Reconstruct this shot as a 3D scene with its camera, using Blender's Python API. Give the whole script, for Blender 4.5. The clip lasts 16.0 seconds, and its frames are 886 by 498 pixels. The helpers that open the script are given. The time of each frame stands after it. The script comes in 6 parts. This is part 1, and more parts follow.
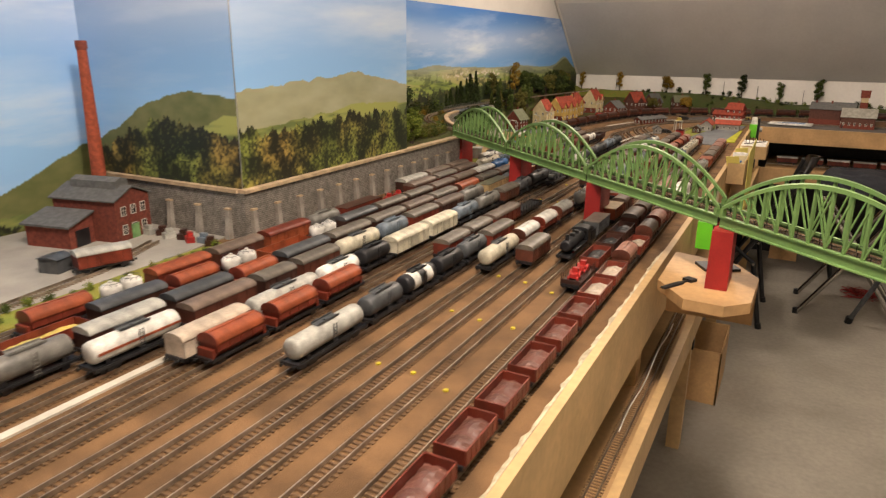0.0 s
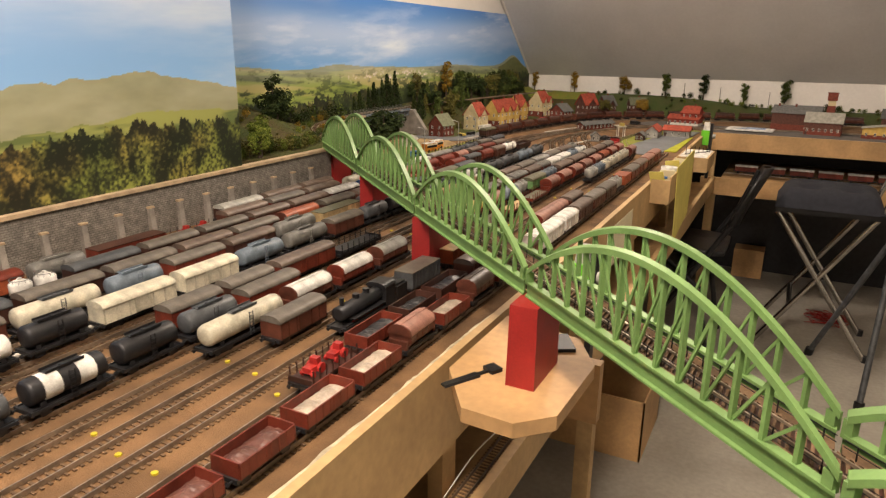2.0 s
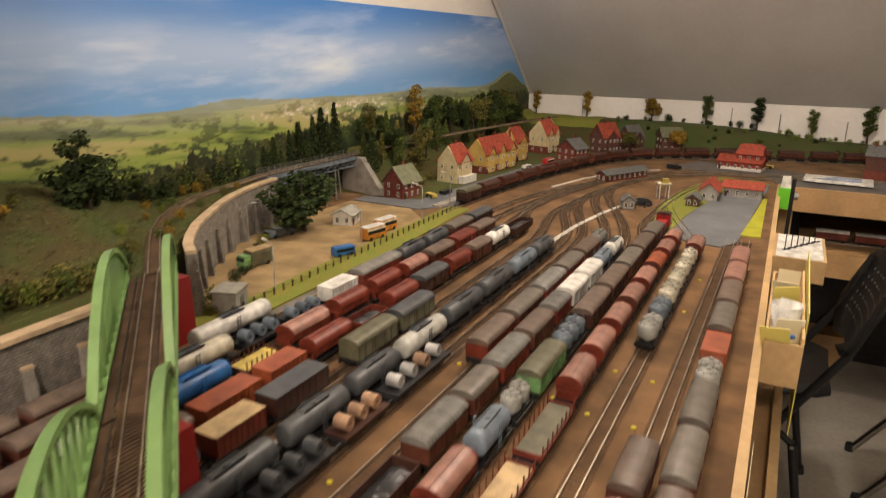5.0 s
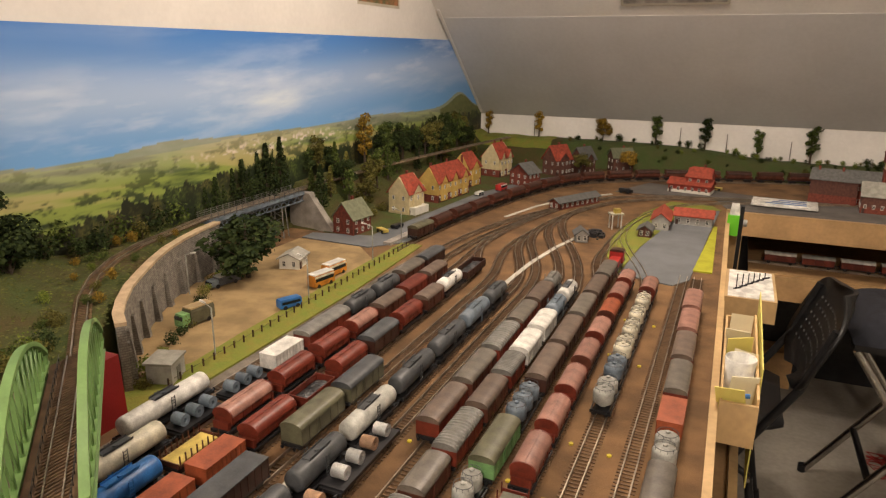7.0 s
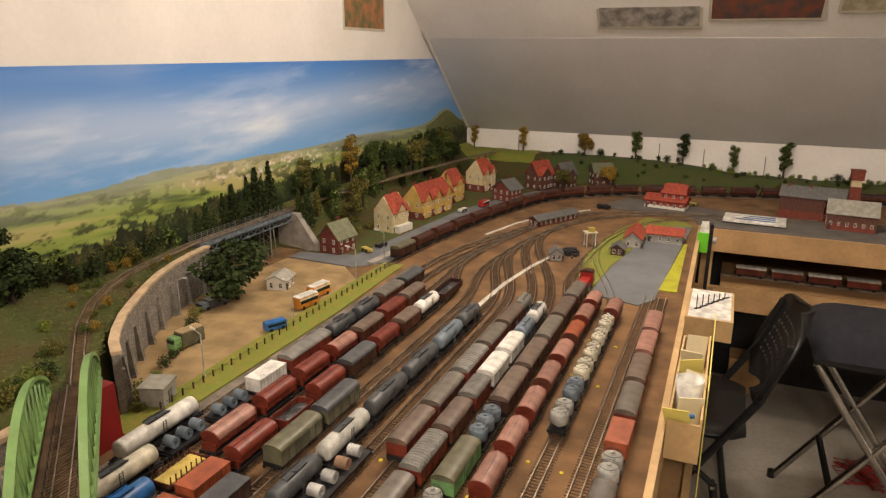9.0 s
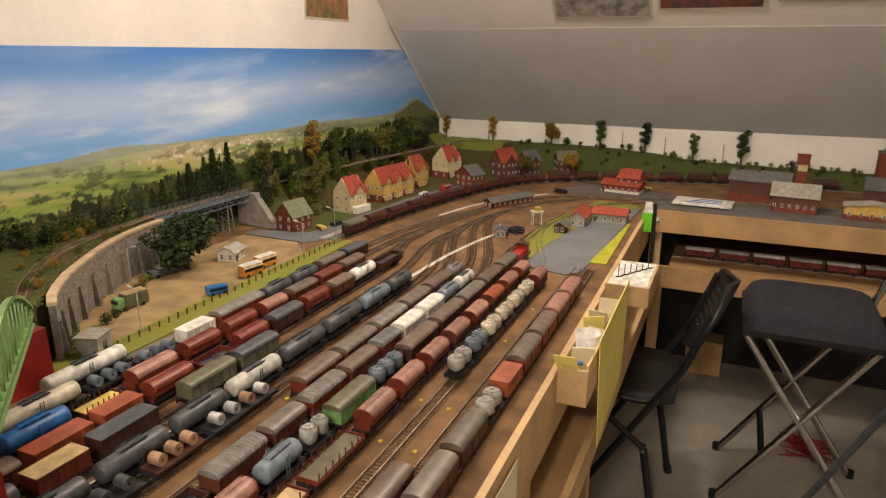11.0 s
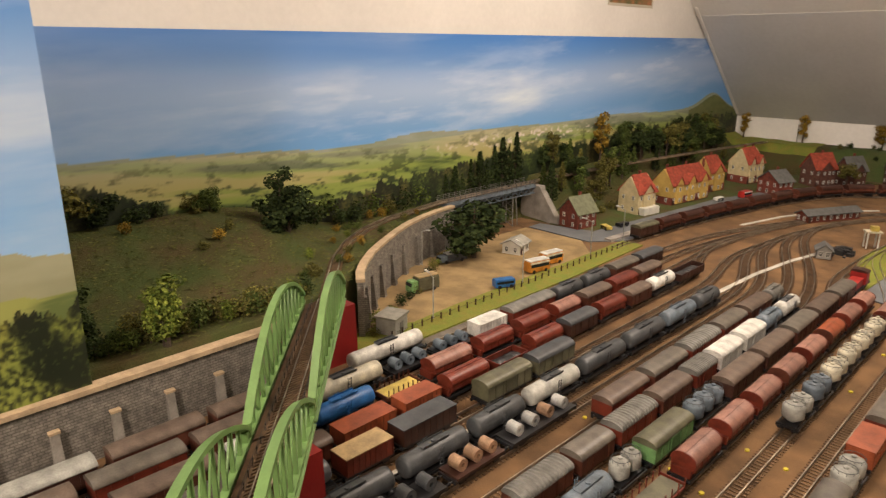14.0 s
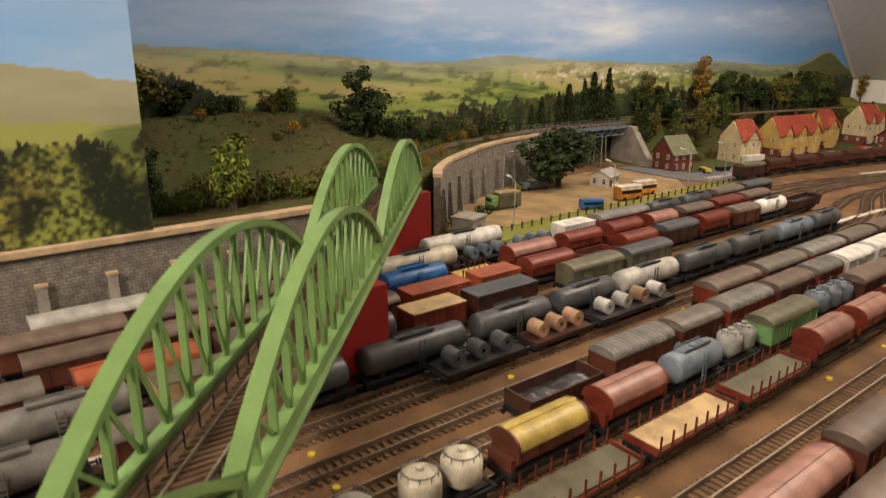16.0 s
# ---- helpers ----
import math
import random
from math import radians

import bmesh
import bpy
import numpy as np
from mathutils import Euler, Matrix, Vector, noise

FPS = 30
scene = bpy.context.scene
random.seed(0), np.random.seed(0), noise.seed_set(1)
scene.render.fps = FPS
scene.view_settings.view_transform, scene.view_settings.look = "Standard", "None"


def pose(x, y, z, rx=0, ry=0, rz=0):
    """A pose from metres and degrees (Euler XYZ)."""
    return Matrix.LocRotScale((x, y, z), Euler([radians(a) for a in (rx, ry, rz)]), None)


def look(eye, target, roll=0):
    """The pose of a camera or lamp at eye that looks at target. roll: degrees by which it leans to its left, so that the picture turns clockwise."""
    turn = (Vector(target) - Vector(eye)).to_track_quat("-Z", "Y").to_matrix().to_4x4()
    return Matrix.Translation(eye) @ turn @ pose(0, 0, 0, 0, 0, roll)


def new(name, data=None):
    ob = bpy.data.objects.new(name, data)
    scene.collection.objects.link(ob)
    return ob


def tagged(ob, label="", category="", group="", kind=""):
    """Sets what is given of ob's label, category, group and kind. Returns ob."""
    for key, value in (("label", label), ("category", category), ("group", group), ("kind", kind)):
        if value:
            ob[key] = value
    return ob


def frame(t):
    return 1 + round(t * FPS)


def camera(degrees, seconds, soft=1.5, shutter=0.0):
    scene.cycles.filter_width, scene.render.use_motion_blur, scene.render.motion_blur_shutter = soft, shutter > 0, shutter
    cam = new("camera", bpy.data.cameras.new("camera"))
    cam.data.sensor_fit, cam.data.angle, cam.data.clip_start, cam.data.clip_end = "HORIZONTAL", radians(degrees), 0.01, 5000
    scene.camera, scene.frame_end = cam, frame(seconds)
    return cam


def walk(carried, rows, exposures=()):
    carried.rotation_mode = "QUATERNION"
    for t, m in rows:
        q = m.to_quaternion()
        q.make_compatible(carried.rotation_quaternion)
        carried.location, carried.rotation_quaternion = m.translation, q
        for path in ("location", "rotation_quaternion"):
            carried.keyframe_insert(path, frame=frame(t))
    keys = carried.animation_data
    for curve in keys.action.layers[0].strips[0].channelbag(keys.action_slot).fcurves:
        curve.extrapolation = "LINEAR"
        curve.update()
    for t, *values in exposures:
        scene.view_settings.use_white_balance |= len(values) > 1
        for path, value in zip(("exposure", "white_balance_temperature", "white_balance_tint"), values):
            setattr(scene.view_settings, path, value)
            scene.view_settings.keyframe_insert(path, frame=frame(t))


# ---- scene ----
cam = camera(66.7, 16.0, soft=1.25, shutter=0.3)
PATH = [
    (0, (0.323, -0.816, 1.209), (-0.558, 0.884, 0.632), 0.6),
    (0.5, (0.358, -0.642, 1.209), (-0.52, 1.06, 0.631), 0.7),
    (1, (0.417, -0.481, 1.21), (-0.458, 1.222, 0.631), 0.8),
    (1.5, (0.461, -0.384, 1.204), (-0.417, 1.318, 0.627), 0.6),
    (2, (0.479, -0.327, 1.2), (-0.397, 1.376, 0.623), 0.6),
    (2.5, (0.457, -0.228, 1.196), (-0.417, 1.477, 0.622), 0.7),
    (3, (0.398, -0.082, 1.196), (-0.475, 1.623, 0.622), 0.7),
    (3.5, (0.31, 0.098, 1.196), (-0.563, 1.803, 0.622), 0.7),
    (4, (0.217, 0.278, 1.198), (-0.655, 1.984, 0.623), 0.9),
    (4.5, (0.136, 0.442, 1.202), (-0.735, 2.148, 0.626), 0.8),
    (5, (0.123, 0.601, 1.262), (-0.748, 2.305, 0.683), 0.7),
    (5.2, (0.116, 0.652, 1.301), (-0.755, 2.359, 0.729), 0.7),
    (7.5, (0.106, 0.669, 1.354), (-0.639, 2.437, 0.786), 0.5),
    (8, (0.107, 0.644, 1.382), (-0.639, 2.411, 0.816), 0.5),
    (8.5, (0.137, 0.63, 1.402), (-0.61, 2.398, 0.838), 0.4),
    (9, (0.173, 0.619, 1.416), (-0.574, 2.386, 0.852), 0.4),
    (11.3, (0.382, 0.576, 1.364), (-0.384, 2.336, 0.803), 0.3),
    (11.5, (0.376, 0.572, 1.358), (-0.45, 2.305, 0.795), 0.3),
    (12, (0.341, 0.575, 1.35), (-0.594, 2.251, 0.785), 0.3),
    (12.5, (0.297, 0.586, 1.347), (-0.647, 2.256, 0.78), 0.3),
    (13, (0.25, 0.598, 1.349), (-0.82, 2.188, 0.775), 0.4),
    (13.5, (0.23, 0.613, 1.352), (-1.004, 2.077, 0.774), 0.1),
    (14, (0.221, 0.621, 1.352), (-1.132, 1.976, 0.773), 0.1),
    (14.5, (0.224, 0.623, 1.347), (-1.206, 1.896, 0.768), 0.1),
    (15, (0.226, 0.62, 1.319), (-1.263, 1.825, 0.744), 0.1),
    (15.5, (0.209, 0.626, 1.247), (-1.299, 1.808, 0.674), 0.2),
    (16, (0.195, 0.642, 1.148), (-1.312, 1.825, 0.573), 0.6),
]
walk(cam, [(t, look(eye, target, roll)) for t, eye, target, roll in PATH],
     [(0, -0.08), (0.5, -0.12), (2, 0.06), (3.5, 0.1), (5, -0.06), (8.5, -0.06), (12.5, 0.0), (15.5, -0.03), (16, -0.03)])

# ---- light ----
G = 0.82            # height of the yard's surface above the room's floor
RT = G + 0.006      # top of the rails
world = bpy.data.worlds.new("world")
scene.world = world
world.use_nodes = True
world.node_tree.nodes["Background"].inputs[0].default_value = (1.0, 0.93, 0.82, 1)
world.node_tree.nodes["Background"].inputs[1].default_value = 0.03
scene.view_settings.exposure = 0.0


def lamp(name, at, power, size=0.10, col=(1.0, 0.835, 0.70)):
    d = bpy.data.lights.new(name, "POINT")
    d.shadow_soft_size, d.energy, d.color = size, power, col
    ob = new(name, d)
    ob.location = at
    return ob


lamp("ceiling_lamp_light", (-0.10, 2.25, 2.14), 44)
lamp("ceiling_lamp_light", (0.32, -0.45, 2.12), 92)


# ---- materials ----
def mat(name, col, rough=0.6, var=0.25, scale=60.0, metal=0.0, bump=0.15, grain=400.0, second=None, obj_var=0.12, spec=0.4):
    m = bpy.data.materials.new(name)
    m.use_nodes = True
    nt = m.node_tree
    N, L = nt.nodes, nt.links
    b = N["Principled BSDF"]
    b.inputs["Roughness"].default_value = rough
    b.inputs["Metallic"].default_value = metal
    b.inputs["Specular IOR Level"].default_value = spec
    tc = N.new("ShaderNodeTexCoord")
    n1 = N.new("ShaderNodeTexNoise")
    n1.inputs["Scale"].default_value, n1.inputs["Detail"].default_value = scale, 6
    n2 = N.new("ShaderNodeTexNoise")
    n2.inputs["Scale"].default_value, n2.inputs["Detail"].default_value = grain, 3
    L.new(tc.outputs["Object"], n1.inputs["Vector"])
    L.new(tc.outputs["Object"], n2.inputs["Vector"])
    r = N.new("ShaderNodeValToRGB")
    c2 = second or tuple(c * (1 - var * 1.3) for c in col)
    r.color_ramp.elements[0].position, r.color_ramp.elements[1].position = 0.36, 0.64
    r.color_ramp.elements[0].color = (*c2, 1)
    r.color_ramp.elements[1].color = (*[min(1, c * (1 + var * 0.35)) for c in col], 1)
    L.new(n1.outputs["Fac"], r.inputs["Fac"])
    oi = N.new("ShaderNodeObjectInfo")
    mr = N.new("ShaderNodeMapRange")
    mr.inputs["To Min"].default_value, mr.inputs["To Max"].default_value = 1 - obj_var, 1 + obj_var
    L.new(oi.outputs["Random"], mr.inputs["Value"])
    g = N.new("ShaderNodeMapRange")
    g.inputs["From Min"].default_value, g.inputs["From Max"].default_value = 0.3, 0.7
    g.inputs["To Min"].default_value, g.inputs["To Max"].default_value = 1 - var * 0.5, 1 + var * 0.4
    L.new(n2.outputs["Fac"], g.inputs["Value"])
    mu = N.new("ShaderNodeMath")
    mu.operation = "MULTIPLY"
    L.new(mr.outputs[0], mu.inputs[0])
    L.new(g.outputs[0], mu.inputs[1])
    mx = N.new("ShaderNodeVectorMath")
    mx.operation = "SCALE"
    L.new(r.outputs["Color"], mx.inputs[0])
    L.new(mu.outputs[0], mx.inputs["Scale"])
    L.new(mx.outputs[0], b.inputs["Base Color"])
    if bump:
        bp = N.new("ShaderNodeBump")
        bp.inputs["Strength"].default_value, bp.inputs["Distance"].default_value = bump, 0.002
        L.new(n2.outputs["Fac"], bp.inputs["Height"])
        L.new(bp.outputs[0], b.inputs["Normal"])
    return m


MC = {}
COLS = {
    "oxide": (0.175, 0.033, 0.018), "brown": (0.115, 0.038, 0.023), "darkbrown": (0.062, 0.026, 0.018), "orange": (0.30, 0.075, 0.03),
    "pink": (0.33, 0.17, 0.13), "grey": (0.185, 0.18, 0.162), "darkgrey": (0.075, 0.08, 0.085), "black": (0.018, 0.018, 0.02),
    "lightgrey": (0.42, 0.42, 0.38), "cream": (0.60, 0.56, 0.43), "white": (0.72, 0.71, 0.66), "olive": (0.12, 0.115, 0.07),
    "green": (0.16, 0.32, 0.12), "busorange": (0.62, 0.24, 0.03), "blue": (0.03, 0.15, 0.42), "red": (0.42, 0.03, 0.025), "tan": (0.50, 0.36, 0.18), "yellow": (0.55, 0.42, 0.10),
    "bluegrey": (0.16, 0.20, 0.24), "roofgrey": (0.145, 0.127, 0.104), "roofbrown": (0.15, 0.11, 0.085), "steel": (0.62, 0.62, 0.60), "copper": (0.60, 0.38, 0.24),
    "coal": (0.03, 0.03, 0.032), "sand": (0.5, 0.42, 0.33), "ironore": (0.14, 0.06, 0.045),
}


def paint(c):
    if c not in MC:
        metal = 0.45 if c in ("steel", "copper") else 0.0
        MC[c] = mat("paint_" + c, COLS[c], 0.4 if not metal else 0.3, 0.3, 45, metal, 0.1, 500, obj_var=0.16)
    return MC[c]


M_dirt = mat("yard_soil", (0.186, 0.104, 0.046), 0.95, 0.35, 14, 0, 0.5, 700)
M_sleeper = mat("sleeper_wood", (0.150, 0.090, 0.048), 0.85, 0.3, 40)
M_rail = mat("rail_steel", (0.42, 0.35, 0.27), 0.32, 0.3, 30, 0.7, 0.05)
M_ballast = mat("ballast", (0.22, 0.19, 0.15), 0.95, 0.4, 25, 0, 0.8, 600)
M_green = mat("bridge_green", (0.17, 0.30, 0.095), 0.45, 0.12, 25, 0, 0.05, 300)
M_pier = mat("pier_red", (0.33, 0.022, 0.02), 0.45, 0.15, 20)
M_ply = mat("plywood", (0.50, 0.31, 0.14), 0.55, 0.18, 9, 0, 0.1, 90)
M_pine = mat("pine_wood", (0.56, 0.38, 0.18), 0.55, 0.18, 7, 0, 0.1, 80)
M_stone = mat("wall_stone", (0.30, 0.275, 0.235), 0.9, 0.25, 90, 0, 0.4, 400)


def courses(m, w=0.0085, h=0.0042):
    """Shallow stone courses, drawn into the relief and the mortar's tone."""
    N, L = m.node_tree.nodes, m.node_tree.links
    b = N["Principled BSDF"]
    tc, mp, ad = N.new("ShaderNodeTexCoord"), N.new("ShaderNodeSeparateXYZ"), N.new("ShaderNodeMath")
    cb, br, bp = N.new("ShaderNodeCombineXYZ"), N.new("ShaderNodeTexBrick"), N.new("ShaderNodeBump")
    L.new(tc.outputs["Object"], mp.inputs[0])
    ad.operation = "ADD"
    L.new(mp.outputs["X"], ad.inputs[0])
    L.new(mp.outputs["Y"], ad.inputs[1])
    L.new(ad.outputs[0], cb.inputs["X"])
    L.new(mp.outputs["Z"], cb.inputs["Y"])
    L.new(cb.outputs[0], br.inputs["Vector"])
    br.inputs["Scale"].default_value = 1.0
    br.inputs["Brick Width"].default_value, br.inputs["Row Height"].default_value, br.inputs["Mortar Size"].default_value = w, h, 0.0007
    br.inputs["Color1"].default_value, br.inputs["Color2"].default_value, br.inputs["Mortar"].default_value = (1, 1, 1, 1), (0.80, 0.80, 0.81, 1), (0.58, 0.57, 0.56, 1)
    old = b.inputs["Base Color"].links[0].from_socket
    mx = N.new("ShaderNodeVectorMath")
    mx.operation = "MULTIPLY"
    L.new(old, mx.inputs[0])
    L.new(br.outputs["Color"], mx.inputs[1])
    L.new(mx.outputs[0], b.inputs["Base Color"])
    bp.inputs["Strength"].default_value, bp.inputs["Distance"].default_value = 0.6, 0.001
    bp.invert = True
    L.new(br.outputs["Fac"], bp.inputs["Height"])
    L.new(bp.outputs[0], b.inputs["Normal"])


courses(M_stone)
M_conc = mat("concrete", (0.33, 0.30, 0.26), 0.9, 0.25, 30, 0, 0.3, 300)
M_cap = mat("coping", (0.47, 0.35, 0.22), 0.85, 0.2, 40)
M_floor = mat("floor_concrete", (0.31, 0.287, 0.243), 0.75, 0.18, 3.0, 0, 0.2, 60)
M_white = mat("white_wall", (0.78, 0.75, 0.70), 0.85, 0.06, 4, 0, 0.15, 80)
M_slope = mat("grey_slope", (0.68, 0.67, 0.655), 0.8, 0.06, 3, 0, 0.05, 60)
M_sand = mat("sandy_ground", (0.33, 0.23, 0.11), 0.95, 0.25, 18, 0, 0.3, 500)
M_grass = mat("grass", (0.17, 0.21, 0.03), 0.95, 0.4, 35, 0, 0.8, 500, second=(0.25, 0.23, 0.04))
M_meadow = mat("meadow", (0.052, 0.072, 0.014), 0.95, 0.5, 11, 0, 0.9, 400, second=(0.085, 0.062, 0.020))
M_bank = mat("overgrown_bank", (0.05, 0.075, 0.018), 0.95, 0.5, 20, 0, 0.9, 400, second=(0.075, 0.082, 0.026))
M_asph = mat("asphalt", (0.17, 0.18, 0.19), 0.85, 0.15, 15, 0, 0.2, 500)
M_black = mat("black_plastic", (0.012, 0.012, 0.013), 0.4, 0.2, 50)
M_cushion = mat("cushion_cloth", (0.02, 0.022, 0.03), 0.9, 0.2, 50, 0, 0.4, 300)
M_chrome = mat("chrome_tube", (0.55, 0.53, 0.5), 0.25, 0.1, 30, 1.0, 0.0)
M_lime = mat("lime_plastic", (0.16, 0.62, 0.03), 0.4, 0.08, 20)


# ---- mesh tools ----
class Mesh:
    def __init__(self):
        self.v, self.f, self.s = [], [], []

    def face(self, pts, smooth=False):
        n = len(self.v)
        self.v += [tuple(p) for p in pts]
        self.f.append(tuple(range(n, n + len(pts))))
        self.s.append(smooth)
        return self

    def box(self, x0, x1, y0, y1, z0, z1, m=None):
        c = [(x, y, z) for z in (z0, z1) for y in (y0, y1) for x in (x0, x1)]
        if m:
            c = [tuple(m @ Vector(p)) for p in c]
        n = len(self.v)
        self.v += c
        self.f += [tuple(n + i for i in q) for q in ((0, 2, 3, 1), (4, 5, 7, 6), (0, 1, 5, 4), (2, 6, 7, 3), (0, 4, 6, 2), (1, 3, 7, 5))]
        self.s += [False] * 6
        return self

    def loft(self, rings, closed=True, caps=True, smooth=True):
        n, k = len(self.v), len(rings[0])
        for r in rings:
            self.v += [tuple(p) for p in r]
        for i in range(len(rings) - 1):
            for j in range(k if closed else k - 1):
                a, b = n + i * k + j, n + i * k + (j + 1) % k
                self.f.append((a, b, b + k, a + k))
                self.s.append(smooth)
        if caps and closed:
            self.face(list(reversed(rings[0])))
            self.face(rings[-1])
        return self

    def tube(self, a, b, r, n=8, r2=None, caps=True):
        a, b = Vector(a), Vector(b)
        d = (b - a).normalized()
        u = d.orthogonal().normalized()
        w = d.cross(u)
        ring = lambda c, q: [c + (u * math.cos(2 * math.pi * i / n) + w * math.sin(2 * math.pi * i / n)) * q for i in range(n)]
        return self.loft([ring(a, r), ring(b, r if r2 is None else r2)], caps=caps)

    def beam(self, a, b, w, h, up=(0, 0, 1)):
        """A bar of width w (sideways) and height h from a to b."""
        a, b = Vector(a), Vector(b)
        d = (b - a).normalized()
        s = d.cross(Vector(up)).normalized()
        t = s.cross(d)
        ring = lambda c: [c + s * x * w / 2 + t * y * h / 2 for x, y in ((-1, -1), (1, -1), (1, 1), (-1, 1))]
        return self.loft([ring(a), ring(b)], smooth=False)

    def prism(self, outline, y0, y1, smooth=False):
        """An outline in x, z drawn out along y."""
        return self.loft([[(x, y0, z) for x, z in outline], [(x, y1, z) for x, z in outline]], smooth=smooth)

    def slab(self, outline, z0, z1):
        return self.loft([[(x, y, z0) for x, y in outline], [(x, y, z1) for x, y in outline]], smooth=False)

    def data(self, name, material):
        me = bpy.data.meshes.new(name)
        me.from_pydata(self.v, [], self.f)
        me.polygons.foreach_set("use_smooth", self.s)
        bm = bmesh.new()
        bm.from_mesh(me)
        bmesh.ops.recalc_face_normals(bm, faces=bm.faces)
        bm.to_mesh(me)
        bm.free()
        me.materials.append(material)
        return me


def part(name, m, material, parent=None, label="", at=None):
    """One mesh object, under parent if there is one."""
    me = m if isinstance(m, bpy.types.Mesh) else m.data(name, material)
    ob = new(name, me)
    if parent:
        ob.parent = parent
    if at is not None:
        ob.matrix_basis = at
    if label:
        ob["label"] = label
    return ob


def thing(name, at, label, category, group=""):
    ob = new(name)
    ob.matrix_basis = at
    return tagged(ob, label, category, group)


def setting(name, m, material, label="", kind="structure"):
    ob = part(name, m, material)
    return tagged(ob, label, "", "", kind)


# ---- the room ----
setting("floor", Mesh().box(-2.5, 3.6, -3.2, 4.4, -0.1, 0.0), M_floor, "bare grey concrete floor of the attic room")
setting("wall_west", Mesh().box(-1.30, -1.12, -3.2, 4.4, 0.0, 2.5), M_white, "white painted wall behind the backdrop")
setting("wall_knee", Mesh().box(-1.12, 3.6, 3.98, 4.2, 0.0, 1.036), M_white, "low white knee wall under the roof slope")
setting("wall_east", Mesh().box(3.5, 3.6, -3.2, 3.98, 0.0, 2.5), M_white, "plain white wall")
setting("wall_south", Mesh().box(-1.12, 3.5, -3.2, -3.1, 0.0, 2.5), M_white, "plain white wall")
SL = math.tan(radians(39.7))
slope = Mesh()
yz = lambda z: 3.976 - (z - 1.03) / SL
# lower part of the slope, in a greyer tone than the upper part
slope.prism([(yz(1.03), 1.03), (yz(1.47), 1.47), (yz(1.47) + 0.03, 1.5), (yz(1.03) + 0.1, 1.06)], -1.117, 3.5)
so = setting("ceiling_slope_board", slope, M_slope, "lower part of the roof slope, greyer than the part above")
so.matrix_basis = Matrix(((0, 1, 0, 0), (1, 0, 0, 0), (0, 0, 1, 0), (0, 0, 0, 1)))
s2 = Mesh().prism([(yz(1.47) + 0.0015, 1.47), (yz(2.4), 2.4), (yz(2.4) + 0.1, 2.4), (yz(1.47) + 0.1, 1.47)], -1.12, 3.5)
s2o = setting("ceiling_slope", s2, M_white, "white sloping attic ceiling")
s2o.matrix_basis = so.matrix_basis.copy()
setting("trim_corner", Mesh().beam((-1.104, yz(1.04) - 0.008, 1.04), (-1.104, yz(1.50) - 0.008, 1.50), 0.012, 0.004), M_white, "white paper strip along the corner of slope and wall")
setting("ceiling", Mesh().box(-1.12, 3.5, -3.1, yz(2.4), 2.4, 2.5), M_white, "flat white ceiling")

# ---- the layout's table ----
EDGE = [(0.124, -1.9), (0.123, 1.0), (0.117, 1.75), (0.106, 3.13), (2.6, 3.05), (2.6, 3.975), (-1.115, 3.975), (-1.115, 0.86), (-0.67, 0.86), (-0.660, 0.195), (-1.115, 0.195), (-1.115, -1.9)]
setting("ground", Mesh().slab(EDGE, G - 0.02, G), M_dirt, "brown soil-covered baseboard of the model railway yard")
F = Mesh()
for (xa, ya), (xb, yb) in zip(EDGE[:4], EDGE[1:4]):
    F.loft([[(xa + 0.012 * q, ya, z) for q, z in ((0, G - 0.125), (1, G - 0.125), (1, G + 0.004), (0, G + 0.004))],
            [(xb + 0.012 * q, yb, z) for q, z in ((0, G - 0.125), (1, G - 0.125), (1, G + 0.004), (0, G + 0.004))]], smooth=False)
setting("trim", F, M_pine, "light pine edging board along the layout table")
rs = random.Random(17)
torn = []
for k in range(120):
    y = -1.2 + 1.72 * k / 119
    torn.append([(0.1225 - rs.uniform(0.002, 0.009), y, G), (0.1225, y, G), (0.1225, y, G + 0.003), (0.1205 - rs.uniform(0.0, 0.004), y, G + 0.0022)])
setting("trim_plaster", Mesh().loft(torn, smooth=False), mat("torn_plaster", (0.66, 0.58, 0.40), 0.85, 0.3, 45, 0, 0.4, 250), "ragged pale plaster edge along the table top")
setting("trim_far", Mesh().box(0.106, 2.6, 3.09, 3.108, G - 0.075, G + 0.004, ), M_ply, "varnished plywood fascia of the far table")

# ---- backdrops: printed sheets, painted point by point on a fine grid ----
def fbm(x, y, seed, octaves=5, k=0.5):
    """Value noise in numpy, about 0 to 1."""
    out, amp, tot = np.zeros_like(x), 1.0, 0.0
    for o in range(octaves):
        rs = np.random.RandomState(seed + o * 7)
        tab = rs.rand(64, 64)
        xi, yi = np.floor(x).astype(int), np.floor(y).astype(int)
        fx, fy = x - xi, y - yi
        fx, fy = fx * fx * (3 - 2 * fx), fy * fy * (3 - 2 * fy)
        a, b = tab[yi % 64, xi % 64], tab[yi % 64, (xi + 1) % 64]
        c, d = tab[(yi + 1) % 64, xi % 64], tab[(yi + 1) % 64, (xi + 1) % 64]
        out += amp * ((a * (1 - fx) + b * fx) * (1 - fy) + (c * (1 - fx) + d * fx) * fy)
        tot += amp
        amp *= k
        x, y = x * 2.03 + 5.1, y * 2.03 + 3.7
    return out / tot


def mix(a, b, t):
    t = np.clip(t, 0, 1)[..., None]
    return a * (1 - t) + b * t


def C(*c):
    return np.array(c, float)


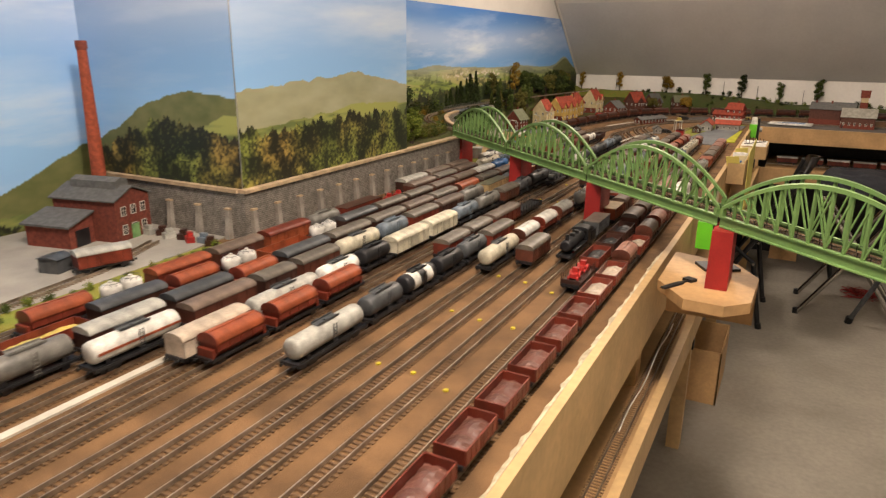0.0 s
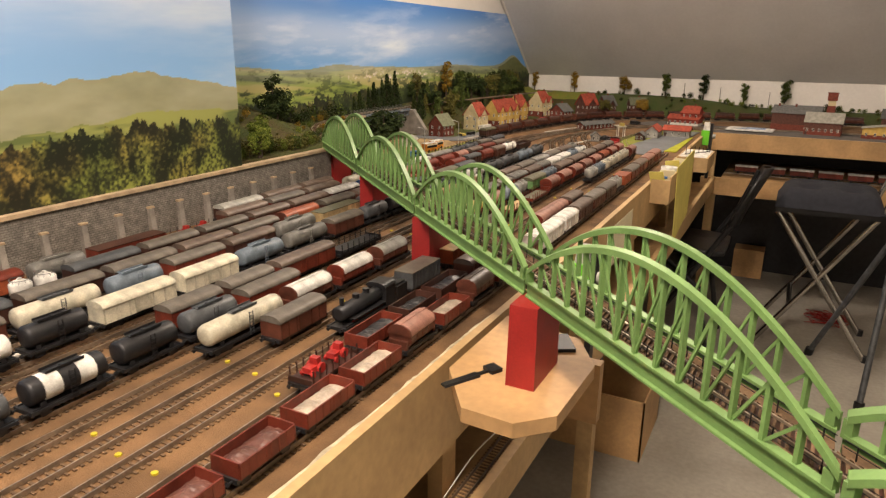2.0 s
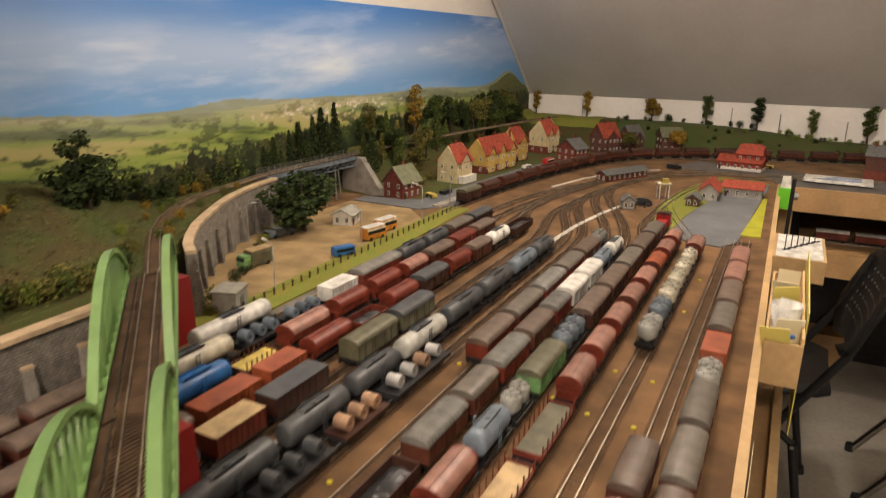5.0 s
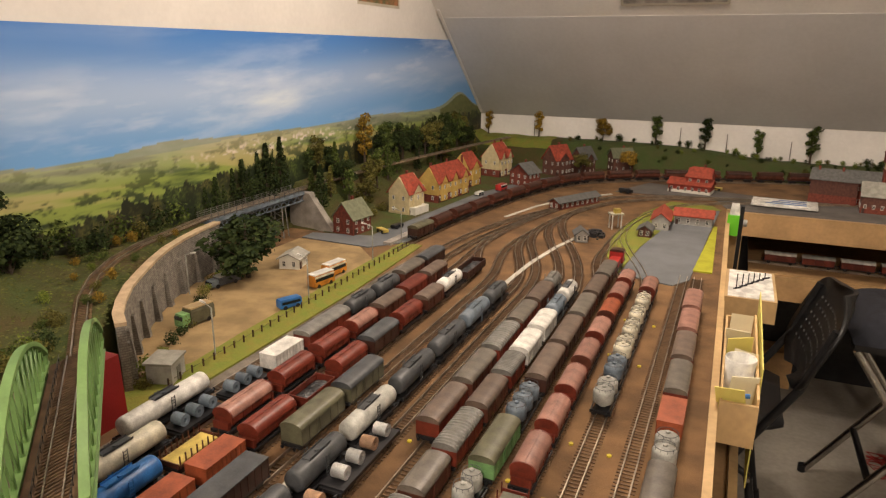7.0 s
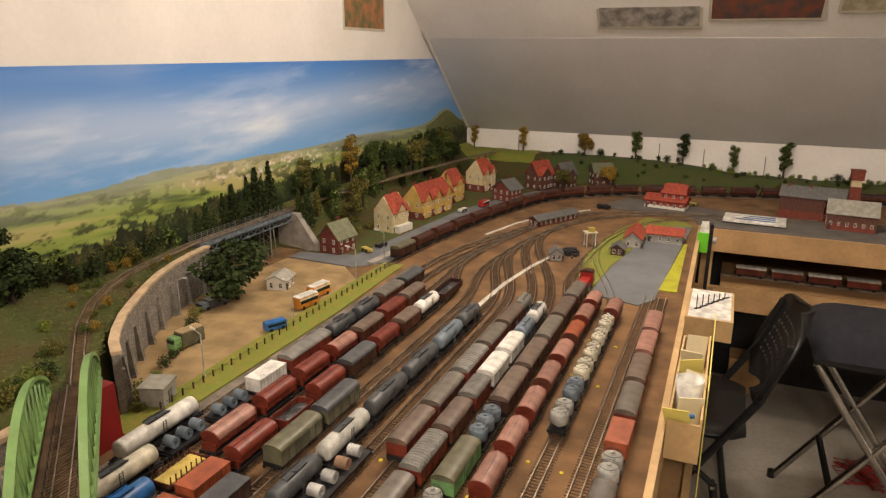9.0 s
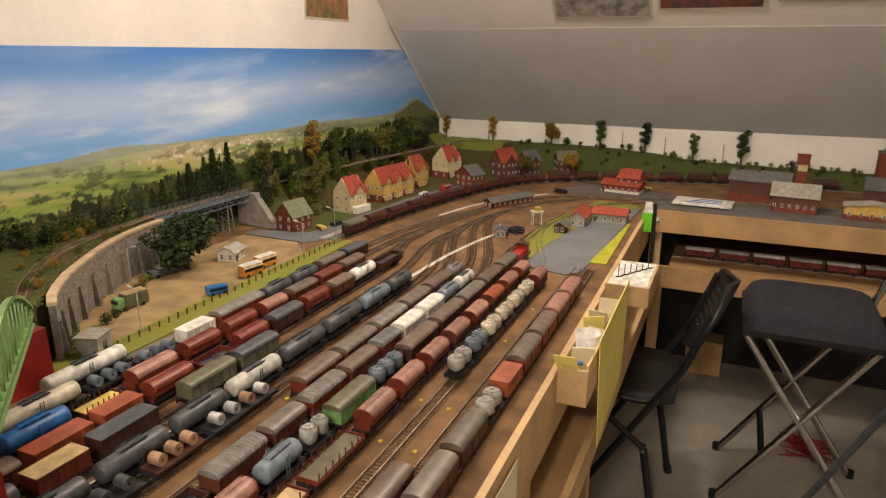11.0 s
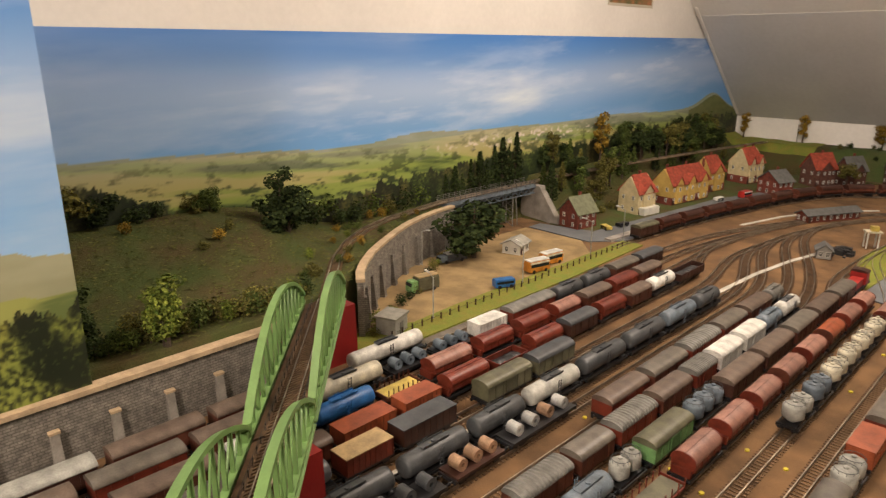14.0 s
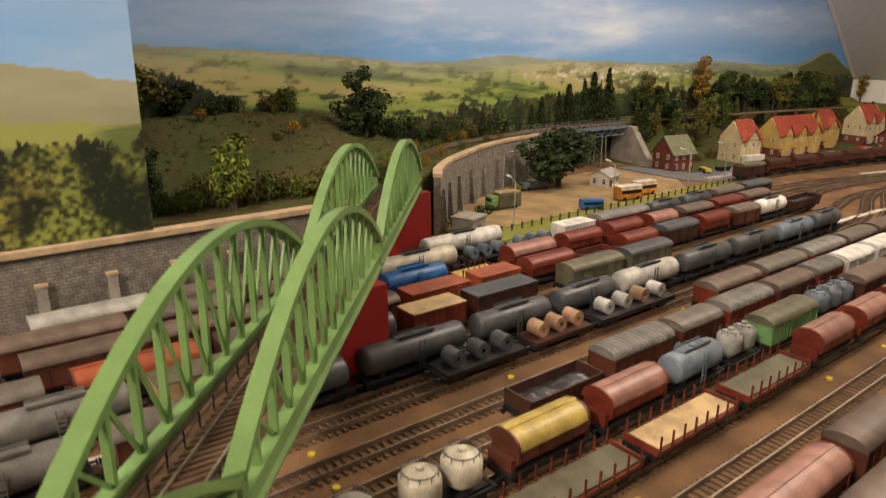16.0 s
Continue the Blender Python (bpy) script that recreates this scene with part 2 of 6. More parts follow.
def sky(u, z, seed, deep=(0.032, 0.16, 0.50), haze=(0.17, 0.40, 0.74), top=1.43, base=1.08, clouds=1.0):
    k = np.clip((z - base) / (top - base), 0, 1)
    col = mix(np.broadcast_to(C(*haze), u.shape + (3,)), C(*deep), k ** 0.8)
    st = fbm(u * 2.2 + z * 1.5, z * 15 - u * 0.9, seed, 6, 0.58)
    veil = fbm(u * 0.9, z * 6, seed + 50, 3)
    band = np.exp(-((z - base - 0.17 - 0.02 * np.sin(u * 2)) / 0.075) ** 2)
    w = np.clip((st - 0.46) * 3.0, 0, 1) * np.clip((veil - 0.25) * 2.2, 0, 1) * 0.75 + 0.45 * band * np.clip(0.4 + veil, 0, 1)
    return mix(col, C(0.68, 0.76, 0.85), np.clip(w * clouds, 0, 0.92))


def trees_at(col, u, z, edge, seed, dark, light, size=55.0):
    """A wood whose top runs along edge(u), with lumps and lit crowns."""
    lump = fbm(u * size * 0.45, z * size * 0.40, seed, 3, 0.5)
    leaf = fbm(u * size * 3.1, z * size * 3.1, seed + 5, 2, 0.6)
    line = edge + (fbm(u * size * 0.8, u * 0, seed + 3, 4, 0.7) - 0.5) * 0.06
    lit = np.clip((lump - 0.42) * 3.4, 0, 1) * np.clip((leaf - 0.30) * 2.6, 0.05, 1) + 0.25 * np.clip((leaf - 0.62) * 5, 0, 1)
    c = mix(np.broadcast_to(C(*dark), u.shape + (3,)), C(*light), lit)
    hue = fbm(u * size * 0.16, z * size * 0.13, seed + 8, 2)
    c = c * mix(np.broadcast_to(C(0.85, 1.1, 0.8), u.shape + (3,)), C(1.25, 0.98, 0.9), np.clip((hue - 0.35) * 3, 0, 1))
    return np.where((z < line)[..., None], c, col)


def landscape(u, z):
    """The long sheet: fields, far hills, a village and dark woods; u runs along the wall."""
    col = sky(u, z, 11)
    hor = np.interp(u, [0.8, 1.15, 1.55, 2.0, 3.0, 3.45, 4.1], [1.145, 1.138, 1.106, 1.108, 1.10, 1.088, 1.06]) + 0.003 * np.sin(u * 9 + 1)
    far = hor + 0.018 * np.exp(-((u - 1.86) / 0.14) ** 2) + 0.065 * np.exp(-((u - 3.68) / 0.15) ** 2) + 0.006
    col = np.where((z < far)[..., None], mix(np.broadcast_to(C(0.36, 0.38, 0.33), u.shape + (3,)), C(0.22, 0.27, 0.16), fbm(u * 18, z * 60, 5)), col)
    t = np.clip((hor - z) / 0.25, 0, 1)
    band = fbm(u * 3.0 + z * 9, z * 34 + u * 2.0, 21, 4, 0.5)
    field = mix(np.broadcast_to(C(0.26, 0.33, 0.07), u.shape + (3,)), C(0.42, 0.38, 0.15), np.clip((band - 0.52) * 8, 0, 1))
    field = mix(field, C(0.07, 0.11, 0.03), np.clip((0.44 - band) * 10, 0, 1))
    field = mix(field, C(0.45, 0.45, 0.36), np.clip(0.5 - t * 2.2, 0, 0.5))
    vill = fbm(u * 60, z * 110, 33, 2)
    vw = np.exp(-((u - 2.35) / 0.35) ** 2 - ((z - 1.075) / 0.018) ** 2)
    field = mix(field, C(0.75, 0.66, 0.58), np.clip((vill - 0.62) * 9, 0, 1) * np.clip(vw * 1.6, 0, 1))
    hedge = fbm(u * 26, z * 70, 44, 4, 0.6)
    field = mix(field, C(0.035, 0.055, 0.018), np.clip((hedge - 0.56) * 9, 0, 1) * (0.35 + 0.65 * np.clip(t * 3, 0, 1)))
    col = np.where((z < hor)[..., None], field, col)
    ridge = hor - 0.004 + 0.065 * np.exp(-((u - 3.70) / 0.15) ** 2)
    col = np.where(((z < ridge) & (u > 3.45))[..., None], mix(np.broadcast_to(C(0.07, 0.10, 0.03), u.shape + (3,)), C(0.18, 0.18, 0.06), fbm(u * 40, z * 60, 8)), col)
    low = np.interp(u, [0.8, 0.93, 1.1, 1.2, 1.35, 1.5, 1.7, 2.1, 2.7, 3.2, 3.6, 4.1], [1.11, 1.125, 1.07, 1.01, 1.02, 0.985, 1.0, 1.03, 1.025, 1.045, 1.05, 1.04])
    return trees_at(col, u, z, low, 61, (0.010, 0.016, 0.006), (0.10, 0.11, 0.03), 80)


def woodland(u, z, crest, field, wood, seed=3, hazy=0.0, deep=(0.065, 0.24, 0.62)):
    """The nearer sheets: a hill with the given crest, fields, and a dark belt of trees; each is a list of u, z pairs."""
    col = sky(u, z, seed, deep, (0.28, 0.52, 0.84), 1.45, 1.10, 0.9)
    at = lambda q: np.interp(u, [p[0] for p in q], [p[1] for p in q]) + (fbm(u * 30, u * 0, seed + 9, 3) - 0.5) * 0.012
    tone = mix(np.broadcast_to(C(0.08, 0.105, 0.03), u.shape + (3,)), C(0.21, 0.21, 0.08), fbm(u * 28, z * 48, 9))
    col = np.where((z < at(crest))[..., None], mix(tone, C(0.50, 0.49, 0.34), hazy * (0.6 + 0.8 * fbm(u * 9, z * 30, seed + 2))), col)
    col = np.where((z < at(field))[..., None], mix(np.broadcast_to(C(0.34, 0.36, 0.10), u.shape + (3,)), C(0.13, 0.17, 0.05), np.clip((fbm(u * 6, z * 40, 13) - 0.5) * 6, 0, 1)), col)
    return trees_at(col, u, z, at(wood), 71 + seed, (0.010, 0.013, 0.005), (0.30, 0.27, 0.07), 62)


M_print = bpy.data.materials.new("printed_paper")
M_print.use_nodes = True
_a = M_print.node_tree.nodes.new("ShaderNodeVertexColor")
_a.layer_name = "print"
M_print.node_tree.links.new(_a.outputs[0], M_print.node_tree.nodes["Principled BSDF"].inputs["Base Color"])
M_print.node_tree.nodes["Principled BSDF"].inputs["Roughness"].default_value = 0.6


def sheet(name, a, b, z0, z1, painter, label, step=0.0036, bow=0.0):
    """A printed sheet standing from a to b in the plan; u runs from a."""
    a, b = Vector(a), Vector(b)
    n, k = max(2, int((b - a).length / step)), int((z1 - z0) / step)
    uu, zz = np.meshgrid(np.linspace(0, (b - a).length, n), np.linspace(z0, z1, k))
    d = (b - a).normalized()
    nrm = Vector((d.y, -d.x))
    off = bow * np.sin(np.pi * uu / uu.max())
    pts = np.stack([a.x + d.x * uu + nrm.x * off, a.y + d.y * uu + nrm.y * off, zz], -1).reshape(-1, 3)
    i = np.arange((k - 1) * n).reshape(k - 1, n)[:, :-1].reshape(-1)
    faces = np.stack([i, i + 1, i + n + 1, i + n], -1)
    me = bpy.data.meshes.new(name)
    me.from_pydata(pts.tolist(), [], faces.tolist())
    col = painter(uu, zz).reshape(-1, 3)
    at = me.color_attributes.new("print", "FLOAT_COLOR", "POINT")
    at.data.foreach_set("color", np.concatenate([np.clip(col, 0, 1), np.ones((len(col), 1))], 1).astype(np.float32).ravel())
    me.materials.append(M_print)
    return tagged(new(name, me), label, "", "", "structure")


sheet("backdrop", (-1.112, 0.80), (-1.112, 3.974), G - 0.02, 1.382, lambda u, z: landscape(u + 0.8, z), "printed paper backdrop of fields, hills and woods under a blue sky")
sheet("backdrop_wood", (-0.660, 0.193), (-0.665, 0.858), G, 1.60, lambda u, z: woodland(u, z, ((0, 1.12), (0.25, 1.135), (0.43, 1.145), (0.7, 1.10)), ((0, 1.04), (0.2, 1.05), (0.45, 1.07), (0.7, 1.055)), ((0, 1.04), (0.2, 1.035), (0.4, 1.05), (0.7, 1.04)), 3, 0.55), "pale printed backdrop of trees and hazy hills", 0.0021)
sheet("backdrop_hill", (-1.108, 0.190), (-0.660, 0.190), G, 1.60, lambda u, z: woodland(u, z, ((0, 0.985), (0.09, 1.03), (0.2, 1.09), (0.3, 1.115), (0.42, 1.11)), ((0, 0.9), (0.25, 1.0), (0.42, 1.075)), ((0, 0.965), (0.1, 1.01), (0.2, 1.05), (0.3, 1.05), (0.45, 1.03)), 5, 0.0, (0.05, 0.17, 0.45)), "printed backdrop of a wooded hill under blue sky", 0.0028)
sheet("backdrop_sky", (-1.108, -1.6), (-1.108, 0.190), G, 1.60, lambda u, z: woodland(u, z, ((0, 0.86), (1.5, 0.88), (1.76, 0.985)), ((0, 0.84), (1.7, 0.86)), ((0, 0.83), (1.7, 0.84)), 9), "printed backdrop of pale blue sky")

# ---- retaining wall along the yard ----
WTOP = 0.925
wx = lambda y: -0.648 - 0.015 * (y - 0.19)


def wall_run(a, b, z0, z1):
    """A stretch of the wall along the yard; a and b are its depth behind and before the face."""
    return Mesh().loft([[(wx(y) - a, y, z0), (wx(y) + b, y, z0), (wx(y) + b, y, z1), (wx(y) - a, y, z1)] for y in (0.182, 0.40, 0.80, 1.215)], smooth=False)


wall = setting("retaining_wall", wall_run(0.009, 0.0, G, WTOP - 0.006), M_stone, "grey stone-block retaining wall")
part("return_wall", Mesh().box(-1.107, -0.6585, 0.182, 0.1890, G, WTOP - 0.006), M_stone, wall)
part("coping", wall_run(0.016, 0.005, WTOP - 0.006, WTOP + 0.001), M_cap, wall, "tan coping strip")
part("coping", Mesh().box(-1.107, -0.664, 0.176, 0.194, WTOP - 0.006, WTOP + 0.001), M_cap, wall, "tan coping strip")


def buttress(x, y, rz):
    m = Mesh()
    m.loft([[(0.0, -0.0062, 0), (0.013, -0.0062, 0), (0.013, 0.0062, 0), (0.0, 0.0062, 0)], [(0.0, -0.0052, 0.062), (0.0075, -0.0052, 0.062), (0.0075, 0.0052, 0.062), (0.0, 0.0052, 0.062)]], smooth=False)
    b = part("buttress", m, M_conc, wall, at=pose(x, y, G, 0, 0, rz))
    part("buttress_cap", Mesh().box(0.0, 0.009, -0.0068, 0.0068, 0.062, 0.0655), M_cap, b, "tan stone cap")


for i in range(13):
    buttress(wx(0.202 + 0.0750 * i), 0.202 + 0.0750 * i, -1)
for i in range(5):
    buttress(-0.692 - 0.085 * i, 0.182, -90)

# ---- the bridge ----
U = Vector((0.7422, -0.6702, 0))
SKEW = Vector((0.058, 1.367, 0))      # the two trusses stand askew, square to the yard's tracks
P0 = Vector((-0.688, 1.2424, 0))
SPAN = 0.4125
bridge = thing("arch_bridge", pose(0, 0, 0), "light green steel arch railway bridge on red piers", "bridge")
DB = 0.924
N = 14


def arch_z(t):
    return 0.030 + 0.073 * (1 - (2 * t - 1) ** 2)


def bpt(s, w, z):
    p = P0 + U * s + SKEW * w
    return (p.x, p.y, DB + z)


for k in range(5):
    s0 = k * SPAN + 0.003
    L = SPAN - 0.006
    for w in (-0.030, 0.030):
        m = Mesh()
        m.loft([[bpt(s, w + q, z) for q, z in ((-0.004, 0), (0.004, 0), (0.004, 0.002), (0.0012, 0.003), (0.0012, 0.015), (0.004, 0.016), (0.004, 0.0185), (-0.004, 0.0185), (-0.004, 0.016), (-0.0012, 0.015), (-0.0012, 0.003), (-0.004, 0.002))] for s in (s0, s0 + L)], smooth=False)
        part("bottom_chord", m, M_green, bridge)
        m = Mesh()
        steps = 28
        m.loft([[bpt(s0 + L * i / steps, w + q, arch_z(i / steps) + z) for q, z in ((-0.0042, -0.003), (0.0042, -0.003), (0.0042, 0.003), (-0.0042, 0.003))] for i in range(steps + 1)], smooth=False)
        part("arch_rib", m, M_green, bridge)
        for e in (0.0, 1.0):
            part("end_post", Mesh().beam(bpt(s0 + L * e + (0.004 if e == 0 else -0.004), w, 0.015), bpt(s0 + L * e + (0.004 if e == 0 else -0.004), w, 0.03), 0.007, 0.008, U), M_green, bridge)
        for i in range(1, N):
            t = i / N
            part("hanger", Mesh().beam(bpt(s0 + L * t, w, 0.017), bpt(s0 + L * t, w, arch_z(t)), 0.0045, 0.0035, U), M_green, bridge)
            j = i + 1 if t < 0.5 else i - 1
            if 0 < j < N:
                part("diagonal", Mesh().beam(bpt(s0 + L * t, w, arch_z(t) - 0.002), bpt(s0 + L * j / N, w, 0.017), 0.002, 0.0025, U), M_green, bridge)
    part("deck", Mesh().loft([[bpt(s, w, z) for w, z in ((-0.027, 0.004), (0.027, 0.004), (0.027, 0.009), (-0.027, 0.009))] for s in (s0, s0 + L)], smooth=False), paint("darkbrown"), bridge, "dark brown bridge deck")
    for w in (-0.0205, 0.0205):
        part("walkway", Mesh().loft([[bpt(s, w + q, z) for q, z in ((-0.0055, 0.0095), (0.0055, 0.0095), (0.0055, 0.0115), (-0.0055, 0.0115))] for s in (s0, s0 + L)], smooth=False), M_sleeper, bridge, "brown wooden walkway")
        m = Mesh()
        for i in range(20):
            s = s0 + L * (i + 0.5) / 20
            m.beam(bpt(s, w + math.copysign(0.0045, w) * -1, 0.0115), bpt(s, w - math.copysign(0.0045, w), 0.022), 0.0008, 0.0008, U)
        for z in (0.017, 0.022):
            m.beam(bpt(s0, w - math.copysign(0.0045, w), z), bpt(s0 + L, w - math.copysign(0.0045, w), z), 0.0006, 0.0006)
        part("handrail", m, M_black, bridge, "thin black handrail")
ss = Mesh()
for i in range(int(5 * SPAN / 0.0068)):
    s = 0.003 + i * 0.0068
    ss.loft([[bpt(s + a, w, z) for a, z in ((0, 0.0095), (0.0032, 0.0095), (0.0032, 0.0122), (0, 0.0122))] for w in (-0.0145, 0.0145)], smooth=False)
tagged(part("sleeper_bed", ss, M_sleeper, bridge), kind="stuff")
for w in (-0.00825, 0.00825):
    part("rail", Mesh().loft([[bpt(s, w + q, z) for q, z in ((-0.0006, 0.0123), (0.0006, 0.0123), (0.0006, 0.0145), (-0.0006, 0.0145))] for s in (0, 5 * SPAN)], smooth=False), M_rail, bridge)
for k in (0, 1, 2, 3):
    c = P0 + U * (k * SPAN) + Vector(((0.016, 0.035, 0.022, 0.010)[k], (0.0, -0.022, -0.022, -0.038)[k], 0))
    pr = Mesh().loft([[(x * 1.0, y, 0) for x, y in ((-0.0175, -0.043), (0.0175, -0.043), (0.0175, 0.043), (-0.0175, 0.043))], [(x, y, DB - G) for x, y in ((-0.0165, -0.041), (0.0165, -0.041), (0.0165, 0.041), (-0.0165, 0.041))]], smooth=False)
    ob = part("bridge_pier", pr, M_pier, at=pose(c.x, c.y, G + (0.004 if k == 3 else 0), 0, 0, 0))
    tagged(ob, "red painted wooden bridge pier", "bridge pier", "bridge piers")
    if k == 3:
        ob.scale.z = 0.955

# ---- plywood console that carries a pier ----
plate = thing("plywood_console", pose(0, 0, 0), "plywood console with an octagonal plate under the red pier", "console")
part("plate", Mesh().slab([(0.146, 0.34), (0.20, 0.262), (0.262, 0.258), (0.298, 0.295), (0.302, 0.43), (0.262, 0.50), (0.146, 0.53)], G - 0.014, G + 0.004), M_ply, plate)
part("bracket", Mesh().box(0.146, 0.30, 0.47, 0.488, G - 0.10, G - 0.0145), M_ply, plate)


# ---- tracks ----
def rail_pair(pts, name="railway_track", label="model railway track with brown sleepers and steel rails", sleeper=0.0078, base=None):
    """A track along points x, y, z (its sleepers' underside)."""
    ob = thing(name, pose(0, 0, 0), label, "railway track", "tracks of the yard")
    P = [Vector(p) for p in pts]
    cum = [0.0]
    for a, b in zip(P, P[1:]):
        cum.append(cum[-1] + (b - a).length)

    def at(s):
        for i in range(len(P) - 1):
            if s <= cum[i + 1] or i == len(P) - 2:
                d = (P[i + 1] - P[i]).normalized()
                return P[i] + d * (s - cum[i]), d
    m = Mesh()
    n = int(cum[-1] / sleeper)
    for i in range(n):
        p, d = at((i + 0.5) * sleeper)
        r = Vector((d.y, -d.x, 0)).normalized()
        q = [p + r * x + d * y for x, y in ((-0.0145, -0.0014), (0.0145, -0.0014), (0.0145, 0.0014), (-0.0145, 0.0014))]
        m.loft([[(v.x, v.y, v.z) for v in q], [(v.x, v.y, v.z + 0.0012) for v in q]], smooth=False)
    tagged(part("sleeper_bed", m, M_sleeper, ob), kind="stuff")
    for w in (-0.00825, 0.00825):
        rings = []
        for i, p in enumerate(P):
            d = (P[min(i + 1, len(P) - 1)] - P[max(i - 1, 0)]).normalized()
            r = Vector((d.y, -d.x, 0)).normalized()
            rings.append([(p + r * (w + q)) + Vector((0, 0, z)) for q, z in ((-0.0008, 0.0005), (0.0008, 0.0005), (0.0008, 0.0058), (-0.0008, 0.0058))])
        part("rail", Mesh().loft(rings, smooth=False), M_rail, ob)
    return ob


TX = [0.080, 0.031, -0.027, -0.080, -0.130, -0.182, -0.228, -0.283, -0.318, -0.384, -0.434, -0.492, -0.547, -0.594]


def tx(i, y):
    """The outermost tracks lean in slightly with the table's edge."""
    return TX[i] - 0.010 * max(0.0, y - 0.6) if i == 0 else TX[i]


def arc(p, a0, r, sweep, n=14):
    """Points of an arc from p with heading a0 (degrees left of +x); sweep is positive to the left."""
    out = []
    x, y = p
    s = 1 if sweep > 0 else -1
    cx, cy = x - s * r * math.sin(radians(a0)), y + s * r * math.cos(radians(a0))
    for i in range(1, n + 1):
        a = radians(a0 + sweep * i / n)
        out.append((cx + s * r * math.sin(a), cy - s * r * math.cos(a)))
    return out


def glide(a, b, tangent, n=14, k=0.45):
    """From a, heading along +y, to b with the given tangent."""
    a, b, t = Vector(a), Vector(b), Vector(tangent).normalized()
    d = (b - a).length * k
    c0, c1 = a + Vector((0, d)), b - t * d
    out = []
    for q in range(1, n + 1):
        u = q / n
        p = a * (1 - u) ** 3 + c0 * 3 * u * (1 - u) ** 2 + c1 * 3 * u * u * (1 - u) + b * u ** 3
        out.append((p.x, p.y))
    return out


def smooth_line(pts, n=5):
    """A Catmull-Rom line through the points."""
    P = [Vector(p) for p in pts]
    P = [P[0] * 2 - P[1]] + P + [P[-1] * 2 - P[-2]]
    out = []
    for i in range(1, len(P) - 2):
        for q in range(n):
            u = q / n
            p = 0.5 * (2 * P[i] + (P[i + 1] - P[i - 1]) * u + (2 * P[i - 1] - 5 * P[i] + 4 * P[i + 1] - P[i + 2]) * u * u + (3 * P[i] - P[i - 1] - 3 * P[i + 1] + P[i + 2]) * u ** 3)
            out.append((p.x, p.y))
    return out + [tuple(P[-2])]


EXITS = [smooth_line(q) for q in (
    [(-0.500, 2.50), (-0.455, 2.75), (-0.385, 2.98), (-0.29, 3.14), (-0.16, 3.235), (0.0, 3.285), (0.3, 3.34), (0.7, 3.39), (1.6, 3.42)],
    [(-0.425, 2.45), (-0.395, 2.70), (-0.335, 2.92), (-0.25, 3.08), (-0.13, 3.19), (0.0, 3.25), (0.15, 3.305), (0.3, 3.338)],
    [(-0.185, 2.42), (-0.18, 2.60), (-0.16, 2.80), (-0.115, 2.98), (-0.035, 3.12), (0.08, 3.21), (0.25, 3.29), (0.45, 3.355)])]
JOIN = {2: (2, 12), 3: (2, 7), 4: (2, 0), 5: (1, 14), 6: (1, 9), 7: (1, 5), 8: (1, 2), 9: (1, 0), 10: (0, 0), 11: (0, 3), 12: (0, 6), 13: (0, 10)}
for e in EXITS:
    rail_pair([(x, y, G + 0.0004) for x, y in e], label="curving track of the yard throat")
for i in range(len(TX)):
    pts = [(tx(i, -1.6), -1.6), (tx(i, 0.6), 0.6), (tx(i, 1.4), 1.4), (tx(i, 2.02), 2.02)]
    if i in JOIN:
        e, k = EXITS[JOIN[i][0]], JOIN[i][1]
        b, c = e[k], e[k + 1]
        pts += glide(pts[-1], b, (c[0] - b[0], c[1] - b[1]))
    else:
        pts.append((tx(i, 2.3), 2.3))
    rail_pair([(x, y, G + 0.0005 + 0.00005 * i) for x, y in pts])


# ---- wagons ----
WORDS = {"oxide": "oxide-red", "darkbrown": "dark brown", "darkgrey": "dark grey", "lightgrey": "light grey", "roofgrey": "grey", "roofbrown": "brown", "bluegrey": "blue-grey"}
word = lambda c: WORDS.get(c, c)
CACHE = {}


def ribs(m, L, w, z0, z1, n, t=0.0007):
    for k in range(n + 1):
        y = -L / 2 + L * k / n
        for sx in (-1, 1):
            m.box(sx * w - t, sx * w + t, y - 0.0007, y + 0.0007, z0, z1)


def posts(P, L, w, z0, z1, where, col):
    """Upright posts on both long sides, as parts."""
    d = Mesh().box(-0.0007, 0.0007, -0.0008, 0.0008, z0, z1).data("side_post", paint(col))
    for f in where:
        for sx in (-1, 1):
            for sy in ((-1, 1) if f else (1,)):
                P.append(("side_post", d, "", pose(sx * w, sy * (L * f - 0.0008), 0)))


def roof_outline(w, z, h, n=9):
    top = [(w * math.cos(math.pi * k / (n - 1)), z + h * math.sin(math.pi * k / (n - 1)) ** 0.8) for k in range(n)]
    return top + [(-w, z - 0.0012), (w, z - 0.0012)]


def tank_rings(L, r, z, n=16):
    out = []
    for f, q in ((0, 0.35), (0.006, 0.72), (0.02, 0.93), (0.05, 1.0), (0.95, 1.0), (0.98, 0.93), (0.994, 0.72), (1.0, 0.35)):
        y = -L / 2 + L * f
        out.append([(r * q * math.cos(2 * math.pi * k / n), y, z + r * q * math.sin(2 * math.pi * k / n)) for k in range(n)])
    return out


